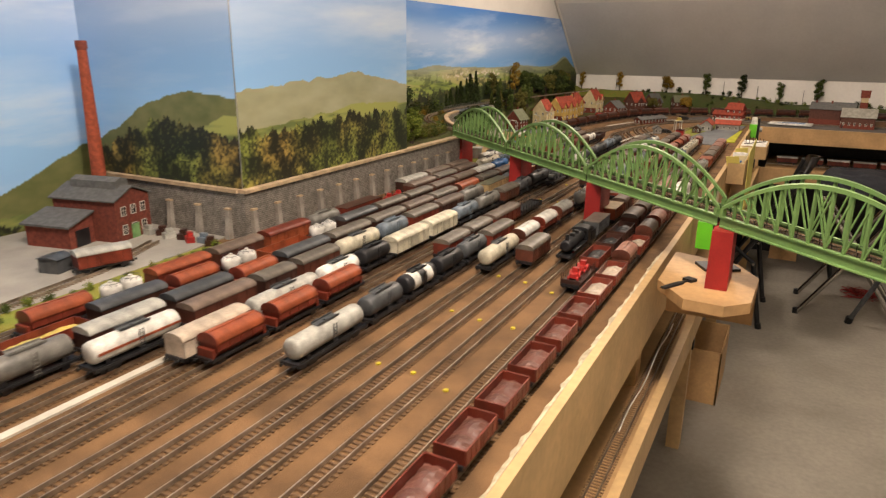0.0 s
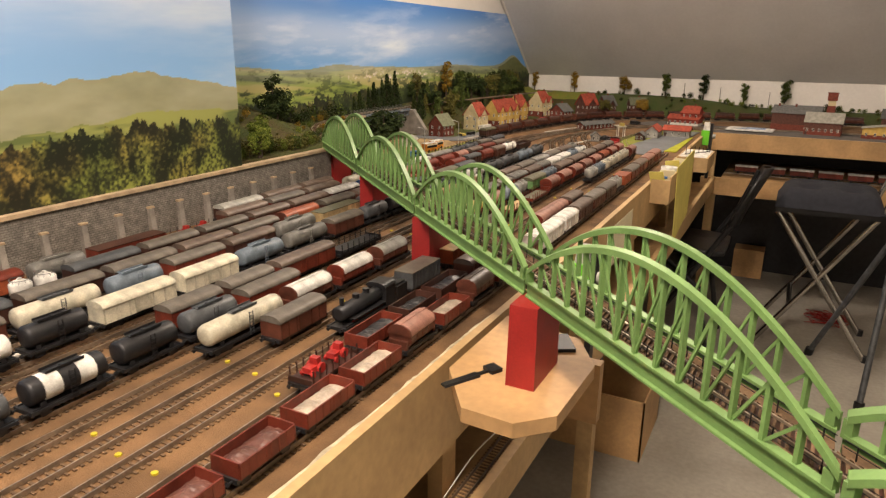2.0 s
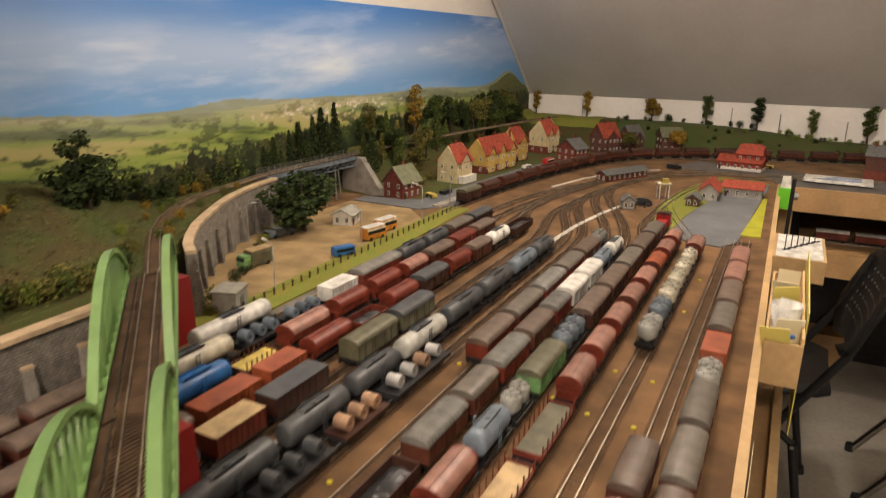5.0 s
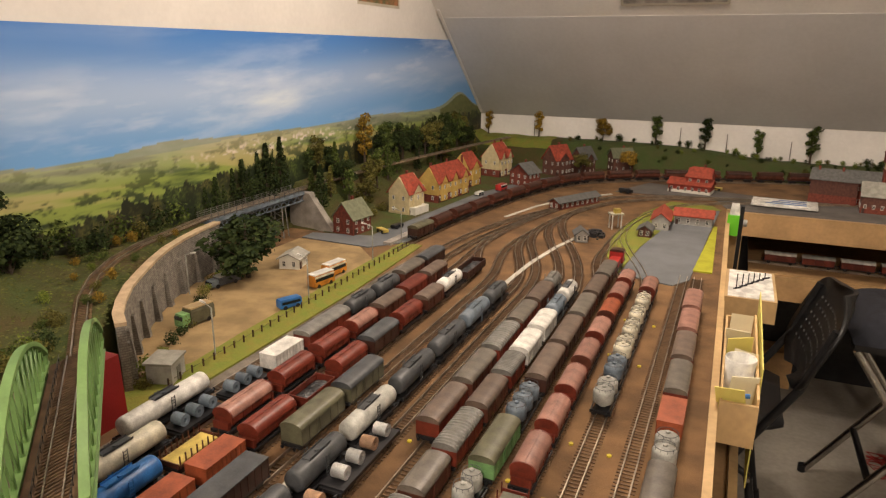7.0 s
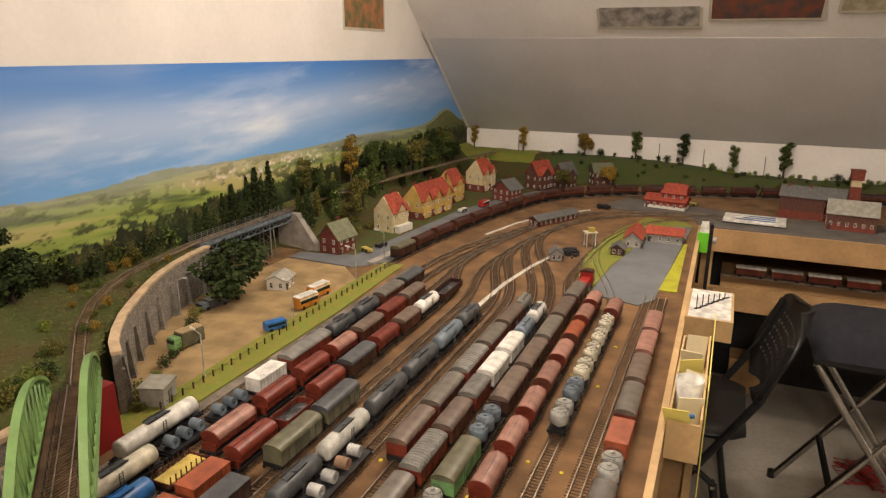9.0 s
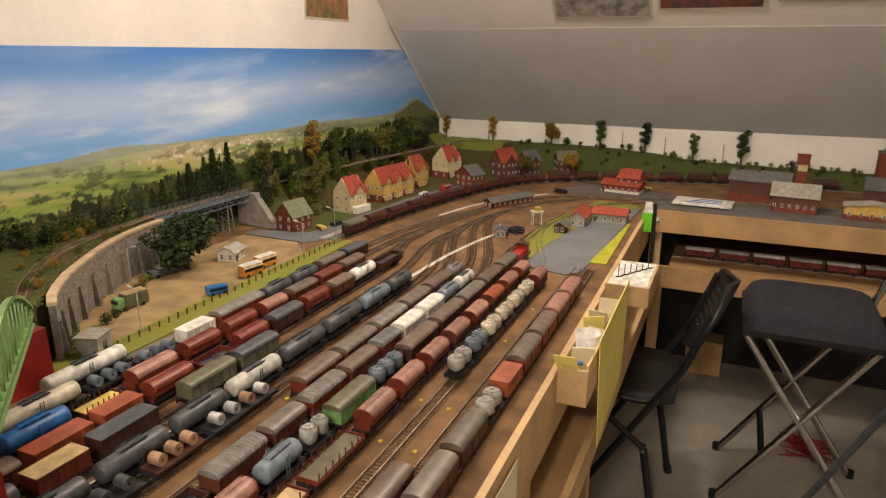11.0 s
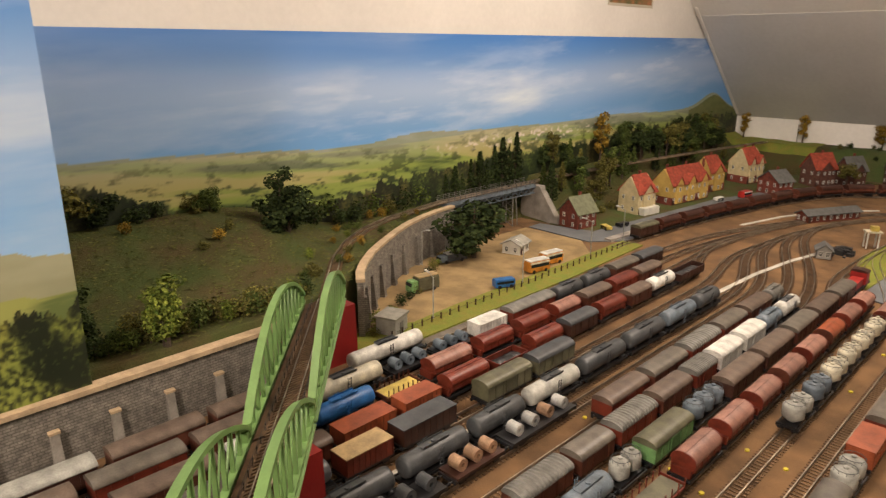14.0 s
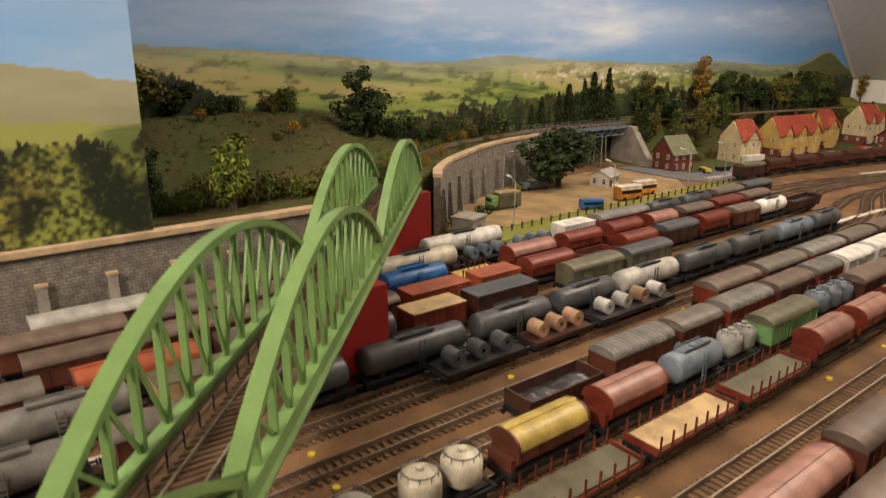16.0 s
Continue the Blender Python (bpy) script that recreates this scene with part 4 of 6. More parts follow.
M_rock = mat("grey_rock", (0.20, 0.19, 0.17), 0.95, 0.3, 40)

# raised line: curved stone wall, track and a steel girder bridge
WPTS = [(-0.715, 1.345), (-0.755, 1.375), (-0.796, 1.418), (-0.842, 1.475), (-0.883, 1.54), (-0.924, 1.61), (-0.960, 1.68), (-0.987, 1.755), (-1.007, 1.83), (-1.018, 1.90)]


def ribbon(pts, off0, off1, z0, z1):
    rings = []
    for i, p in enumerate(pts):
        a, b = Vector(pts[max(i - 1, 0)]), Vector(pts[min(i + 1, len(pts) - 1)])
        d = (b - a).normalized()
        n = Vector((d.y, -d.x))
        p = Vector(p)
        q0, q1 = p + n * off0, p + n * off1
        rings.append([(q0.x, q0.y, z0), (q1.x, q1.y, z0), (q1.x, q1.y, z1), (q0.x, q0.y, z1)])
    return rings


cw = setting("curved_retaining_wall", Mesh().loft(ribbon(WPTS, -0.008, 0.004, G, 0.932), smooth=False), M_stone, "curved grey stone retaining wall of the raised line")
part("coping", Mesh().loft(ribbon(WPTS, -0.010, 0.007, 0.932, 0.938), smooth=False), M_cap, cw, "tan coping")
for k in range(9):
    a, b = Vector(WPTS[k]), Vector(WPTS[k + 1])
    c, d = (a + b) / 2, (b - a)
    m = Mesh().loft([[(0.004, -0.007, 0), (0.016, -0.007, 0), (0.016, 0.007, 0), (0.004, 0.007, 0)], [(0.004, -0.006, 0.075), (0.009, -0.006, 0.075), (0.009, 0.006, 0.075), (0.004, 0.006, 0.075)]], smooth=False)
    part("buttress", m, M_stone, cw, at=pose(c.x, c.y, G, 0, 0, math.degrees(math.atan2(d.y, d.x)) - 90))
rail_pair([(x, y, 0.931 if y < 1.9 else 0.936) for x, y in CURVE], label="single track on the raised line behind the yard")
gb = thing("girder_bridge", pose(-1.066, 0, 0), "grey-green steel girder bridge with railings", "bridge")
part("deck", Mesh().box(-0.022, 0.022, 1.905, 2.30, 0.926, 0.9355), paint("bluegrey"), gb)
for sx in (-0.022, 0.022):
    m = Mesh()
    for z in (0.941, 0.946, 0.951):
        m.beam((sx, 1.905, z), (sx, 2.30, z), 0.0008, 0.0008)
    part("railing", m, paint("grey"), gb)
    for k in range(18):
        part("railing_post", Mesh().box(sx - 0.0007, sx + 0.0007, 1.91 + 0.0225 * k, 1.9115 + 0.0225 * k, 0.9355, 0.952), paint("grey"), gb)
    m = Mesh()
    for k in range(12):
        y = 1.91 + 0.0325 * k
        m.beam((sx * 0.8, y, 0.926), (sx * 0.8, y + 0.016, 0.908), 0.002, 0.002).beam((sx * 0.8, y + 0.016, 0.908), (sx * 0.8, y + 0.0325, 0.926), 0.002, 0.002)
    m.beam((sx * 0.8, 1.91, 0.908), (sx * 0.8, 2.30, 0.908), 0.003, 0.003)
    part("lattice_girder", m, paint("bluegrey"), gb)
for y in (2.20,):
    m = Mesh()
    for sx in (-0.018, 0.018):
        for q in (-0.012, 0.012):
            m.beam((sx * 1.3, y + q, G), (sx, y + q * 0.6, 0.91), 0.003, 0.003)
    for k in range(4):
        m.beam((-0.022, y - 0.01, G + 0.02 * k), (0.022, y - 0.01, G + 0.02 + 0.02 * k), 0.0015, 0.0015).beam((0.022, y - 0.01, G + 0.02 * k), (-0.022, y - 0.01, G + 0.02 + 0.02 * k), 0.0015, 0.0015)
    part("lattice_tower", m, paint("grey"), gb)
ab = Mesh().box(-1.10, -1.03, 2.30, 2.33, G, 0.93)
ab.loft([[(-1.03, 2.30, G), (-0.95, 2.30, G), (-1.03, 2.30, 0.93)], [(-1.03, 2.325, G), (-0.95, 2.325, G), (-1.03, 2.325, 0.93)]], smooth=False)
setting("abutment", ab, M_conc, "sloping concrete abutment of the girder bridge")

# ---- foliage ----
def leaf_mat(name, a, b):
    m = bpy.data.materials.new(name)
    m.use_nodes = True
    nt = m.node_tree
    g = nt.nodes.new("ShaderNodeNewGeometry")
    r = nt.nodes.new("ShaderNodeValToRGB")
    r.color_ramp.elements[0].color, r.color_ramp.elements[1].color = (*a, 1), (*b, 1)
    nt.links.new(g.outputs["Random Per Island"], r.inputs["Fac"])
    o = nt.nodes.new("ShaderNodeObjectInfo")
    mr = nt.nodes.new("ShaderNodeMapRange")
    mr.inputs["To Min"].default_value, mr.inputs["To Max"].default_value = 0.7, 1.3
    nt.links.new(o.outputs["Random"], mr.inputs["Value"])
    v = nt.nodes.new("ShaderNodeVectorMath")
    v.operation = "SCALE"
    nt.links.new(r.outputs[0], v.inputs[0])
    nt.links.new(mr.outputs[0], v.inputs["Scale"])
    b_ = nt.nodes["Principled BSDF"]
    nt.links.new(v.outputs[0], b_.inputs["Base Color"])
    b_.inputs["Roughness"].default_value = 0.9
    b_.inputs["Specular IOR Level"].default_value = 0.15
    return m


M_leaf = {"dark": leaf_mat("foliage_dark", (0.012, 0.022, 0.008), (0.05, 0.07, 0.02)), "green": leaf_mat("foliage_green", (0.025, 0.045, 0.01), (0.12, 0.15, 0.035)),
          "bright": leaf_mat("foliage_bright", (0.06, 0.10, 0.015), (0.26, 0.30, 0.05)), "autumn": leaf_mat("foliage_autumn", (0.12, 0.07, 0.012), (0.42, 0.27, 0.04)),
          "olive": leaf_mat("foliage_olive", (0.05, 0.05, 0.012), (0.20, 0.18, 0.045))}
M_bark = mat("bark", (0.09, 0.065, 0.045), 0.9, 0.3, 80)


def crown(rs, clumps, n, size):
    """Leaves gathered in clumps: each clump is centre and radii."""
    m = Mesh()
    for c, r in clumps:
        for _ in range(n):
            v = Vector((rs.gauss(0, 1), rs.gauss(0, 1), rs.gauss(0, 1))).normalized() * (rs.random() ** 0.35)
            p = Vector((c[0] + v.x * r[0], c[1] + v.y * r[1], c[2] + v.z * r[2]))
            nrm = (v + Vector((rs.uniform(-.7, .7), rs.uniform(-.7, .7), rs.uniform(-.2, .9)))).normalized()
            t = nrm.orthogonal().normalized()
            w = nrm.cross(t)
            a = rs.uniform(0, 6.28)
            t, w = t * math.cos(a) + w * math.sin(a), w * math.cos(a) - t * math.sin(a)
            q = size * rs.uniform(0.6, 1.3)
            m.face([p + t * q, p + w * q * 0.6, p - t * q * 0.8, p - w * q * 0.7 + nrm * q * 0.3])
    return m


def tree_mesh(form, seed):
    """A tree one unit high: trunk with limbs, and clumps of leaves."""
    rs = random.Random(seed)
    tr = Mesh().tube((0, 0, -0.04), (0.01, 0.0, 0.45), 0.028, 7, 0.017).tube((0.01, 0, 0.45), (0.0, 0.01, 0.85), 0.017, 6, 0.006)
    cl = []
    if form == "round":
        for k in range(11):
            a, h = k * 2.4 + rs.uniform(-.3, .3), rs.uniform(0.34, 0.85)
            d = rs.uniform(0.08, 0.24) * (1.15 - abs(h - 0.55))
            c = (d * math.cos(a), d * math.sin(a), h)
            tr.tube((0, 0, h * 0.6), c, 0.009, 5, 0.003)
            cl.append((c, (rs.uniform(.11, .17), rs.uniform(.11, .17), rs.uniform(.10, .15))))
        n, q = 150, 0.030
    elif form == "slim":
        for k in range(9):
            a, h = k * 2.1, 0.30 + 0.075 * k
            d = rs.uniform(0.02, 0.10)
            c = (d * math.cos(a), d * math.sin(a), h)
            tr.tube((0, 0, h - 0.08), c, 0.008, 5, 0.003)
            cl.append((c, (rs.uniform(.07, .12), rs.uniform(.07, .12), rs.uniform(.07, .11))))
        n, q = 120, 0.026
    elif form == "conifer":
        for k in range(13):
            h = 0.14 + 0.066 * k
            r = 0.20 * (1 - h) + 0.012
            for j in range(3):
                a = j * 2.1 + k * 0.9
                cl.append(((r * 0.6 * math.cos(a), r * 0.6 * math.sin(a), h), (r * 0.62, r * 0.62, 0.045)))
        n, q = 30, 0.026
    else:
        for k in range(6):
            a = k * 1.05 + rs.uniform(-.4, .4)
            cl.append(((0.28 * math.cos(a) * rs.random(), 0.28 * math.sin(a) * rs.random(), rs.uniform(0.25, 0.6)), (rs.uniform(.22, .4), rs.uniform(.22, .4), rs.uniform(.25, .38))))
        n, q = 70, 0.055
        tr = Mesh().tube((0, 0, -0.05), (0, 0, 0.4), 0.03, 6, 0.01)
    return tr, crown(rs, cl, n, q)


TREES = {}
FORM = {"round": "leafy model tree", "slim": "slender tall model tree", "conifer": "pointed model conifer", "bush": "low leafy bush"}
HUE = {"dark": "dark green", "green": "green", "bright": "fresh light green", "autumn": "yellow-orange autumn", "olive": "olive green"}


def tree(form, hue, x, y, h, z=None, seed=0, where="on the hillside", wide=1.0):
    key = (form, hue, seed % 3)
    if key not in TREES:
        t, c = tree_mesh(form, seed % 3 + len(form) * 10)
        TREES[key] = (t.data("trunk", M_bark), c.data("crown", M_leaf[hue]))
    z = hill(x, y) if z is None else z
    ob = thing("bush" if form == "bush" else "tree", pose(x, y, z, 0, 0, (x * 977 + y * 571) % 360), HUE[hue] + " " + FORM[form] + " " + where, "bush" if form == "bush" else "tree", "trees and bushes")
    ob.scale = (h * wide, h * wide, h)
    part("trunk", TREES[key][0], None, ob, "brown trunk")
    part("crown", TREES[key][1], None, ob)
    return ob


# trees behind the retaining wall and along the raised line
tree("round", "bright", -0.722, 0.978, 0.118, 0.905, 1, "behind the retaining wall", 0.78)
tree("slim", "bright", -0.718, 0.983, 0.128, 0.905, 1, "behind the retaining wall", 1.5)
tree("round", "dark", -1.0, 1.375, 0.165, hill(-1.0, 1.375) - 0.052, 0, "in the meadow", 1.15)
tree("slim", "dark", -1.0, 1.36, 0.17, hill(-1.0, 1.36) - 0.03, 2, "in the meadow", 1.1)
tree("round", "green", -1.10, 1.25, 0.095, 0.985, 1, "in the meadow")
tree("round", "olive", -1.115, 1.215, 0.085, 0.985, 2, "in the meadow")
for k, (x, y, h, hue) in enumerate(((-1.11, 0.90, 0.19, "dark"), (-1.12, 0.97, 0.16, "olive"), (-1.09, 0.935, 0.13, "dark"), (-1.12, 1.04, 0.12, "dark"), (-1.06, 0.89, 0.14, "olive"), (-0.80, 0.885, 0.085, "dark"), (-0.85, 0.875, 0.11, "dark"))):
    tree("round", hue, x, y, h, hill(x, y) - 0.3 * h, k, "at the meadow's edge", 1.15)
for k, (x, y, h, hue) in enumerate(((-1.10, 1.10, 0.05, "dark"), (-1.11, 1.14, 0.042, "dark"), (-0.97, 1.20, 0.03, "autumn"), (-0.95, 1.16, 0.022, "olive"), (-1.0, 1.24, 0.026, "olive"), (-1.05, 1.06, 0.03, "autumn"), (-1.09, 1.50, 0.07, "dark"), (-1.12, 1.55, 0.085, "green"), (-1.08, 1.57, 0.05, "dark"), (-1.10, 1.63, 0.075, "dark"), (-1.12, 1.70, 0.08, "green"), (-1.09, 1.74, 0.05, "olive"), (-1.12, 1.79, 0.085, "dark"), (-1.125, 1.86, 0.08, "green"))):
    tree("bush", hue, x, y, h, None, k, "in the meadow", 1.1)
rs = random.Random(4)
for k in range(24):
    y = 0.89 + 0.0155 * k
    tree("bush", rs.choice(["green", "dark", "olive", "green", "bright"]), -0.735 - rs.random() * 0.04, y, rs.uniform(0.03, 0.056), None, k, "behind the retaining wall")
for k in range(26):
    a = CURVE[1 + k % 6]
    off = rs.choice([-1, 1, 1])
    x, y = a[0] - off * rs.uniform(0.028, 0.05) * 0.8 + rs.uniform(-.02, .02), a[1] + off * rs.uniform(-0.03, 0.02) + rs.uniform(-.04, .04)
    if x < float(np.interp(y, *XW)) - 0.012 and min(math.hypot(x - p, y - q) for p, q in CURVE) > 0.026:
        tree("bush", rs.choice(["bright", "green", "olive", "autumn"]), x, y, rs.uniform(0.018, 0.032), None, k, "beside the raised track")
for k in range(14):
    tree("bush", rs.choice(["green", "olive", "bright", "dark"]), -0.735 - 0.03 * k * 0.66 + rs.uniform(0.02, 0.035), 1.36 + 0.036 * k, rs.uniform(0.02, 0.045), G, k, "below the curved wall")
tree("round", "dark", -0.905, 1.865, 0.21, G - 0.045, 0, "beside the car park", 1.4)
for k in range(11):
    tree("conifer", "dark", -1.118 + 0.006 * (k % 3), 1.93 + 0.035 * k, 0.085 + 0.0105 * k + 0.03 * ((k * 7) % 3) / 3, 0.90, k, "behind the girder bridge", 1.0)
for k in range(58):
    y = 2.33 + 1.36 * rs.random()
    x = -1.13 + 0.13 * rs.random() ** 1.3
    if min(math.hypot(x - p, y - q) for p, q in CURVE) < 0.03:
        x = -1.125
    f = rs.choice(["round", "conifer", "slim", "round"])
    tree(f, rs.choice(["dark", "dark", "green", "dark", "green", "olive"]), x, y, rs.uniform(0.08, 0.145), None, k, "on the wooded slope", 1.1)
tree("slim", "autumn", -1.08, 2.72, 0.20, None, 0, "on the wooded slope", 0.9)
tree("slim", "green", -1.05, 2.84, 0.17, None, 1, "on the wooded slope", 0.9)
tree("round", "olive", -0.965, 2.52, 0.12, None, 2, "beside the houses", 1.0)
for k in range(30):
    tree("bush", rs.choice(["green", "olive", "dark", "bright"]), -1.0 + 0.06 * rs.random(), 2.34 + 1.3 * rs.random(), rs.uniform(0.02, 0.045), None, k, "on the wooded slope")
for x, h, f, hue in ((-1.06, 0.125, "slim", "autumn"), (-0.795, 0.13, "slim", "autumn"), (-0.48, 0.115, "round", "autumn"), (-0.235, 0.155, "slim", "green"), (-0.02, 0.15, "slim", "dark"), (0.20, 0.13, "slim", "green"), (0.41, 0.165, "slim", "green"), (0.98, 0.15, "slim", "green")):
    tree(f, hue, x, 3.95, h, None, int(x * 10), "before the white knee wall", 1.15)
for x in (-0.40, -0.09, 0.62):
    tree("bush", "dark", x, 3.93, 0.045, None, 1, "before the white knee wall", 1.1)
for k in range(85):
    tree("bush", rs.choice(["green", "dark", "olive", "dark", "bright"]), -0.68 + 1.75 * rs.random(), 3.82 + 0.16 * rs.random(), rs.uniform(0.018, 0.036), None, k, "on the embankment")
tree("round", "olive", -0.49, 3.535, 0.115, G, 1, "beside the brick house")
tree("round", "autumn", -0.31, 3.70, 0.115, G, 1, "beside the grey house")

# rough grass and weeds, too many to count
g = Mesh()
rs = random.Random(8)
for _ in range(16000):
    y = rs.uniform(0.9, 3.75)
    x = rs.uniform(-1.108, -0.72)
    z = hill(x, y)
    if z < G + 0.004 or min(abs(x - p) + abs(y - q) for p, q in CURVE) < 0.02:
        continue
    a, h, w = rs.uniform(0, 6.28), rs.uniform(0.001, 0.003), rs.uniform(0.002, 0.004)
    g.face([(x - w * math.cos(a), y - w * math.sin(a), z + 0.0006), (x + w * math.cos(a), y + w * math.sin(a), z + 0.0006), (x - w * 2 * math.sin(a), y + w * 2 * math.cos(a), z + h)])
tagged(part("rough_grass", g, leaf_mat("rough_grass_blades", (0.07, 0.085, 0.02), (0.15, 0.15, 0.045))), "short rough grass and weeds on the slopes", "grass", "", "stuff")


# ---- ground covers in the yard and village ----
def cover(name, outline, z, material, label):
    return setting(name, Mesh().slab(outline, G - 0.003, G + z), material, label)


cover("car_park", [(-0.735, 1.385), (-0.69, 1.44), (-0.692, 1.6), (-0.70, 2.1), (-0.80, 2.2), (-1.0, 2.2), (-1.01, 1.84), (-0.96, 1.68), (-0.88, 1.53), (-0.80, 1.425)], 0.0022, M_sand, "sandy brown ground of the car park")
cover("verge", [(-0.735, 1.29), (-0.632, 1.30), (-0.634, 1.9), (-0.652, 2.28), (-0.715, 2.28), (-0.708, 1.6), (-0.70, 1.46), (-0.735, 1.392)], 0.0034, M_grass, "bright green grass verge beside the fence")
cover("road", [(-1.0, 2.215), (-0.78, 2.205), (-0.70, 2.30), (-0.69, 2.60), (-0.64, 2.98), (-0.54, 3.34), (-0.42, 3.56), (-0.52, 3.60), (-0.66, 3.36), (-0.765, 3.00), (-0.80, 2.62), (-0.83, 2.31), (-1.0, 2.27)], 0.0026, M_asph, "grey village street")
cover("village_ground", [(-0.98, 2.29), (-0.802, 2.315), (-0.777, 2.62), (-0.742, 3.00), (-0.662, 3.36), (-0.54, 3.62), (-0.4, 3.76), (-0.9, 3.78), (-0.98, 3.4)], 0.0016, M_meadow, "dark green ground round the houses")
cover("goods_yard", [(-0.115, 2.26), (0.012, 2.225), (0.045, 2.28), (0.060, 2.60), (0.085, 3.09), (-0.02, 3.06), (-0.06, 2.78), (-0.10, 2.52)], 0.0030, M_asph, "grey paved goods yard")
cover("yard_grass", [(-0.17, 2.40), (-0.117, 2.27), (-0.102, 2.52), (-0.062, 2.78), (-0.022, 3.06), (0.09, 3.10), (0.06, 3.16), (-0.08, 3.18), (-0.15, 2.95), (-0.19, 2.6)], 0.0020, M_grass, "patch of green grass by the sheds")
cover("yellow_strip", [(0.047, 2.36), (0.092, 2.36), (0.086, 2.85), (0.076, 2.85), (0.062, 2.60)], 0.0036, mat("yellow_grass", (0.42, 0.42, 0.03), 0.9, 0.15, 30), "yellow-green strip along the table's edge")
cover("station_ground", [(-0.30, 3.28), (0.06, 3.30), (0.11, 3.13), (2.55, 3.07), (2.55, 3.40), (0.3, 3.40), (-0.2, 3.52)], 0.0016, mat("station_asphalt", (0.12, 0.11, 0.10), 0.9, 0.2, 15), "dark grey ground by the station sheds")
cover("factory_yard", [(-1.105, -0.75), (-0.70, -0.75), (-0.675, -0.2), (-0.70, 0.13), (-0.705, 0.178), (-1.105, 0.178)], 0.0025, mat("factory_concrete", (0.36, 0.34, 0.30), 0.9, 0.15, 12), "light grey yard of the brick factory")
cover("factory_verge", [(-0.70, -0.75), (-0.63, -0.75), (-0.615, -0.2), (-0.635, 0.13), (-0.69, 0.14), (-0.675, -0.2)], 0.0035, M_grass, "weedy green verge below the factory")
cover("fill_track_bed", [(-0.632, 1.2), (-0.585, 1.2), (-0.585, 2.3), (-0.632, 2.3)], 0.0004, M_ballast, "pale ballast of the edge track")
strip = [(-0.353, -0.75), (-0.351, 1.75), (-0.347, 2.02), (-0.335, 2.25), (-0.312, 2.42), (-0.28, 2.56)]
setting("walkway_strip", Mesh().loft(ribbon(strip, -0.006, 0.006, G, G + 0.003), smooth=False), mat("pale_strip", (0.55, 0.52, 0.45), 0.8, 0.15, 30), "narrow pale walkway between the tracks")
setting("walkway_strip_far", Mesh().loft(ribbon([(-0.55, 2.70), (-0.50, 2.90), (-0.42, 3.08), (-0.30, 3.22)], -0.005, 0.005, G, G + 0.003), smooth=False), mat("pale_strip_far", (0.55, 0.52, 0.45), 0.8, 0.15, 30), "narrow pale walkway beside the curve")
rs = random.Random(12)
M_dot = mat("yellow_paint", (0.62, 0.50, 0.03), 0.6, 0.1, 50)
for i in range(1, 10):
    for y in [-0.205, 0.0, 0.178, 0.42, 0.78, 1.0, 1.32, 1.45, 1.75, 1.93]:
        if i in (8,) or (i > 4 and y < 0.3):
            continue
        xm = (TX[i] + TX[i - 1]) / 2
        d = Mesh().loft([[(0.0036 * math.cos(k * 0.9), 0.0032 * math.sin(k * 0.9), z) for k in range(7)] for z in (0, 0.0022)], smooth=False)
        tagged(part("fouling_marker", d, M_dot, at=pose(xm + rs.uniform(-.002, .002), y + 0.012 * i + rs.uniform(-.01, .01), G, 0, 0, rs.uniform(0, 90))), "small yellow fouling point marker between tracks", "marker", "yellow markers")


# ---- buildings ----
B_MAT = {"yellow": mat("yellow_render", (0.55, 0.37, 0.10), 0.85, 0.12, 60), "cream": mat("cream_render", (0.62, 0.52, 0.30), 0.85, 0.12, 60), "signalred": mat("bright_red_brick", (0.32, 0.05, 0.034), 0.8, 0.2, 120), "brick": mat("red_brick", (0.19, 0.047, 0.029), 0.85, 0.25, 120),
         "darkbrick": mat("dark_brick", (0.12, 0.05, 0.035), 0.85, 0.25, 120), "tile": mat("red_roof_tiles", (0.33, 0.062, 0.034), 0.8, 0.25, 90), "slate": mat("grey_slate", (0.12, 0.12, 0.115), 0.7, 0.2, 90),
         "greenslate": mat("greenish_roof", (0.17, 0.18, 0.11), 0.8, 0.2, 90), "white": mat("white_trim", (0.7, 0.68, 0.6), 0.7, 0.08, 60), "glass": mat("dark_pane", (0.02, 0.022, 0.025), 0.15, 0.1, 60),
         "lightslate": mat("pale_roof", (0.36, 0.35, 0.30), 0.8, 0.2, 60), "greywall": mat("grey_plaster", (0.36, 0.35, 0.32), 0.85, 0.15, 60)}
PANE = {}


def window(parent, x, y, z, rz, w=0.007, h=0.012, arched=False):
    key = (round(w, 4), round(h, 4))
    if key not in PANE:
        f = Mesh()
        for a, b, c, d in ((-w / 2 - .001, w / 2 + .001, -.001, 0), (-w / 2 - .001, w / 2 + .001, h, h + .001), (-w / 2 - .001, -w / 2, 0, h), (w / 2, w / 2 + .001, 0, h), (-.0003, .0003, 0, h), (-w / 2, w / 2, h * .6, h * .6 + .0006)):
            f.box(-0.0004, 0.0010, a, b, c, d)
        PANE[key] = (f.data("frame", B_MAT["white"]), Mesh().box(-0.0006, 0.0004, -w / 2, w / 2, 0, h).data("pane", B_MAT["glass"]))
    wf = part("window", PANE[key][1], None, parent, "", pose(x, y, z, 0, 0, rz))
    part("window_frame", PANE[key][0], None, wf, "white frame")


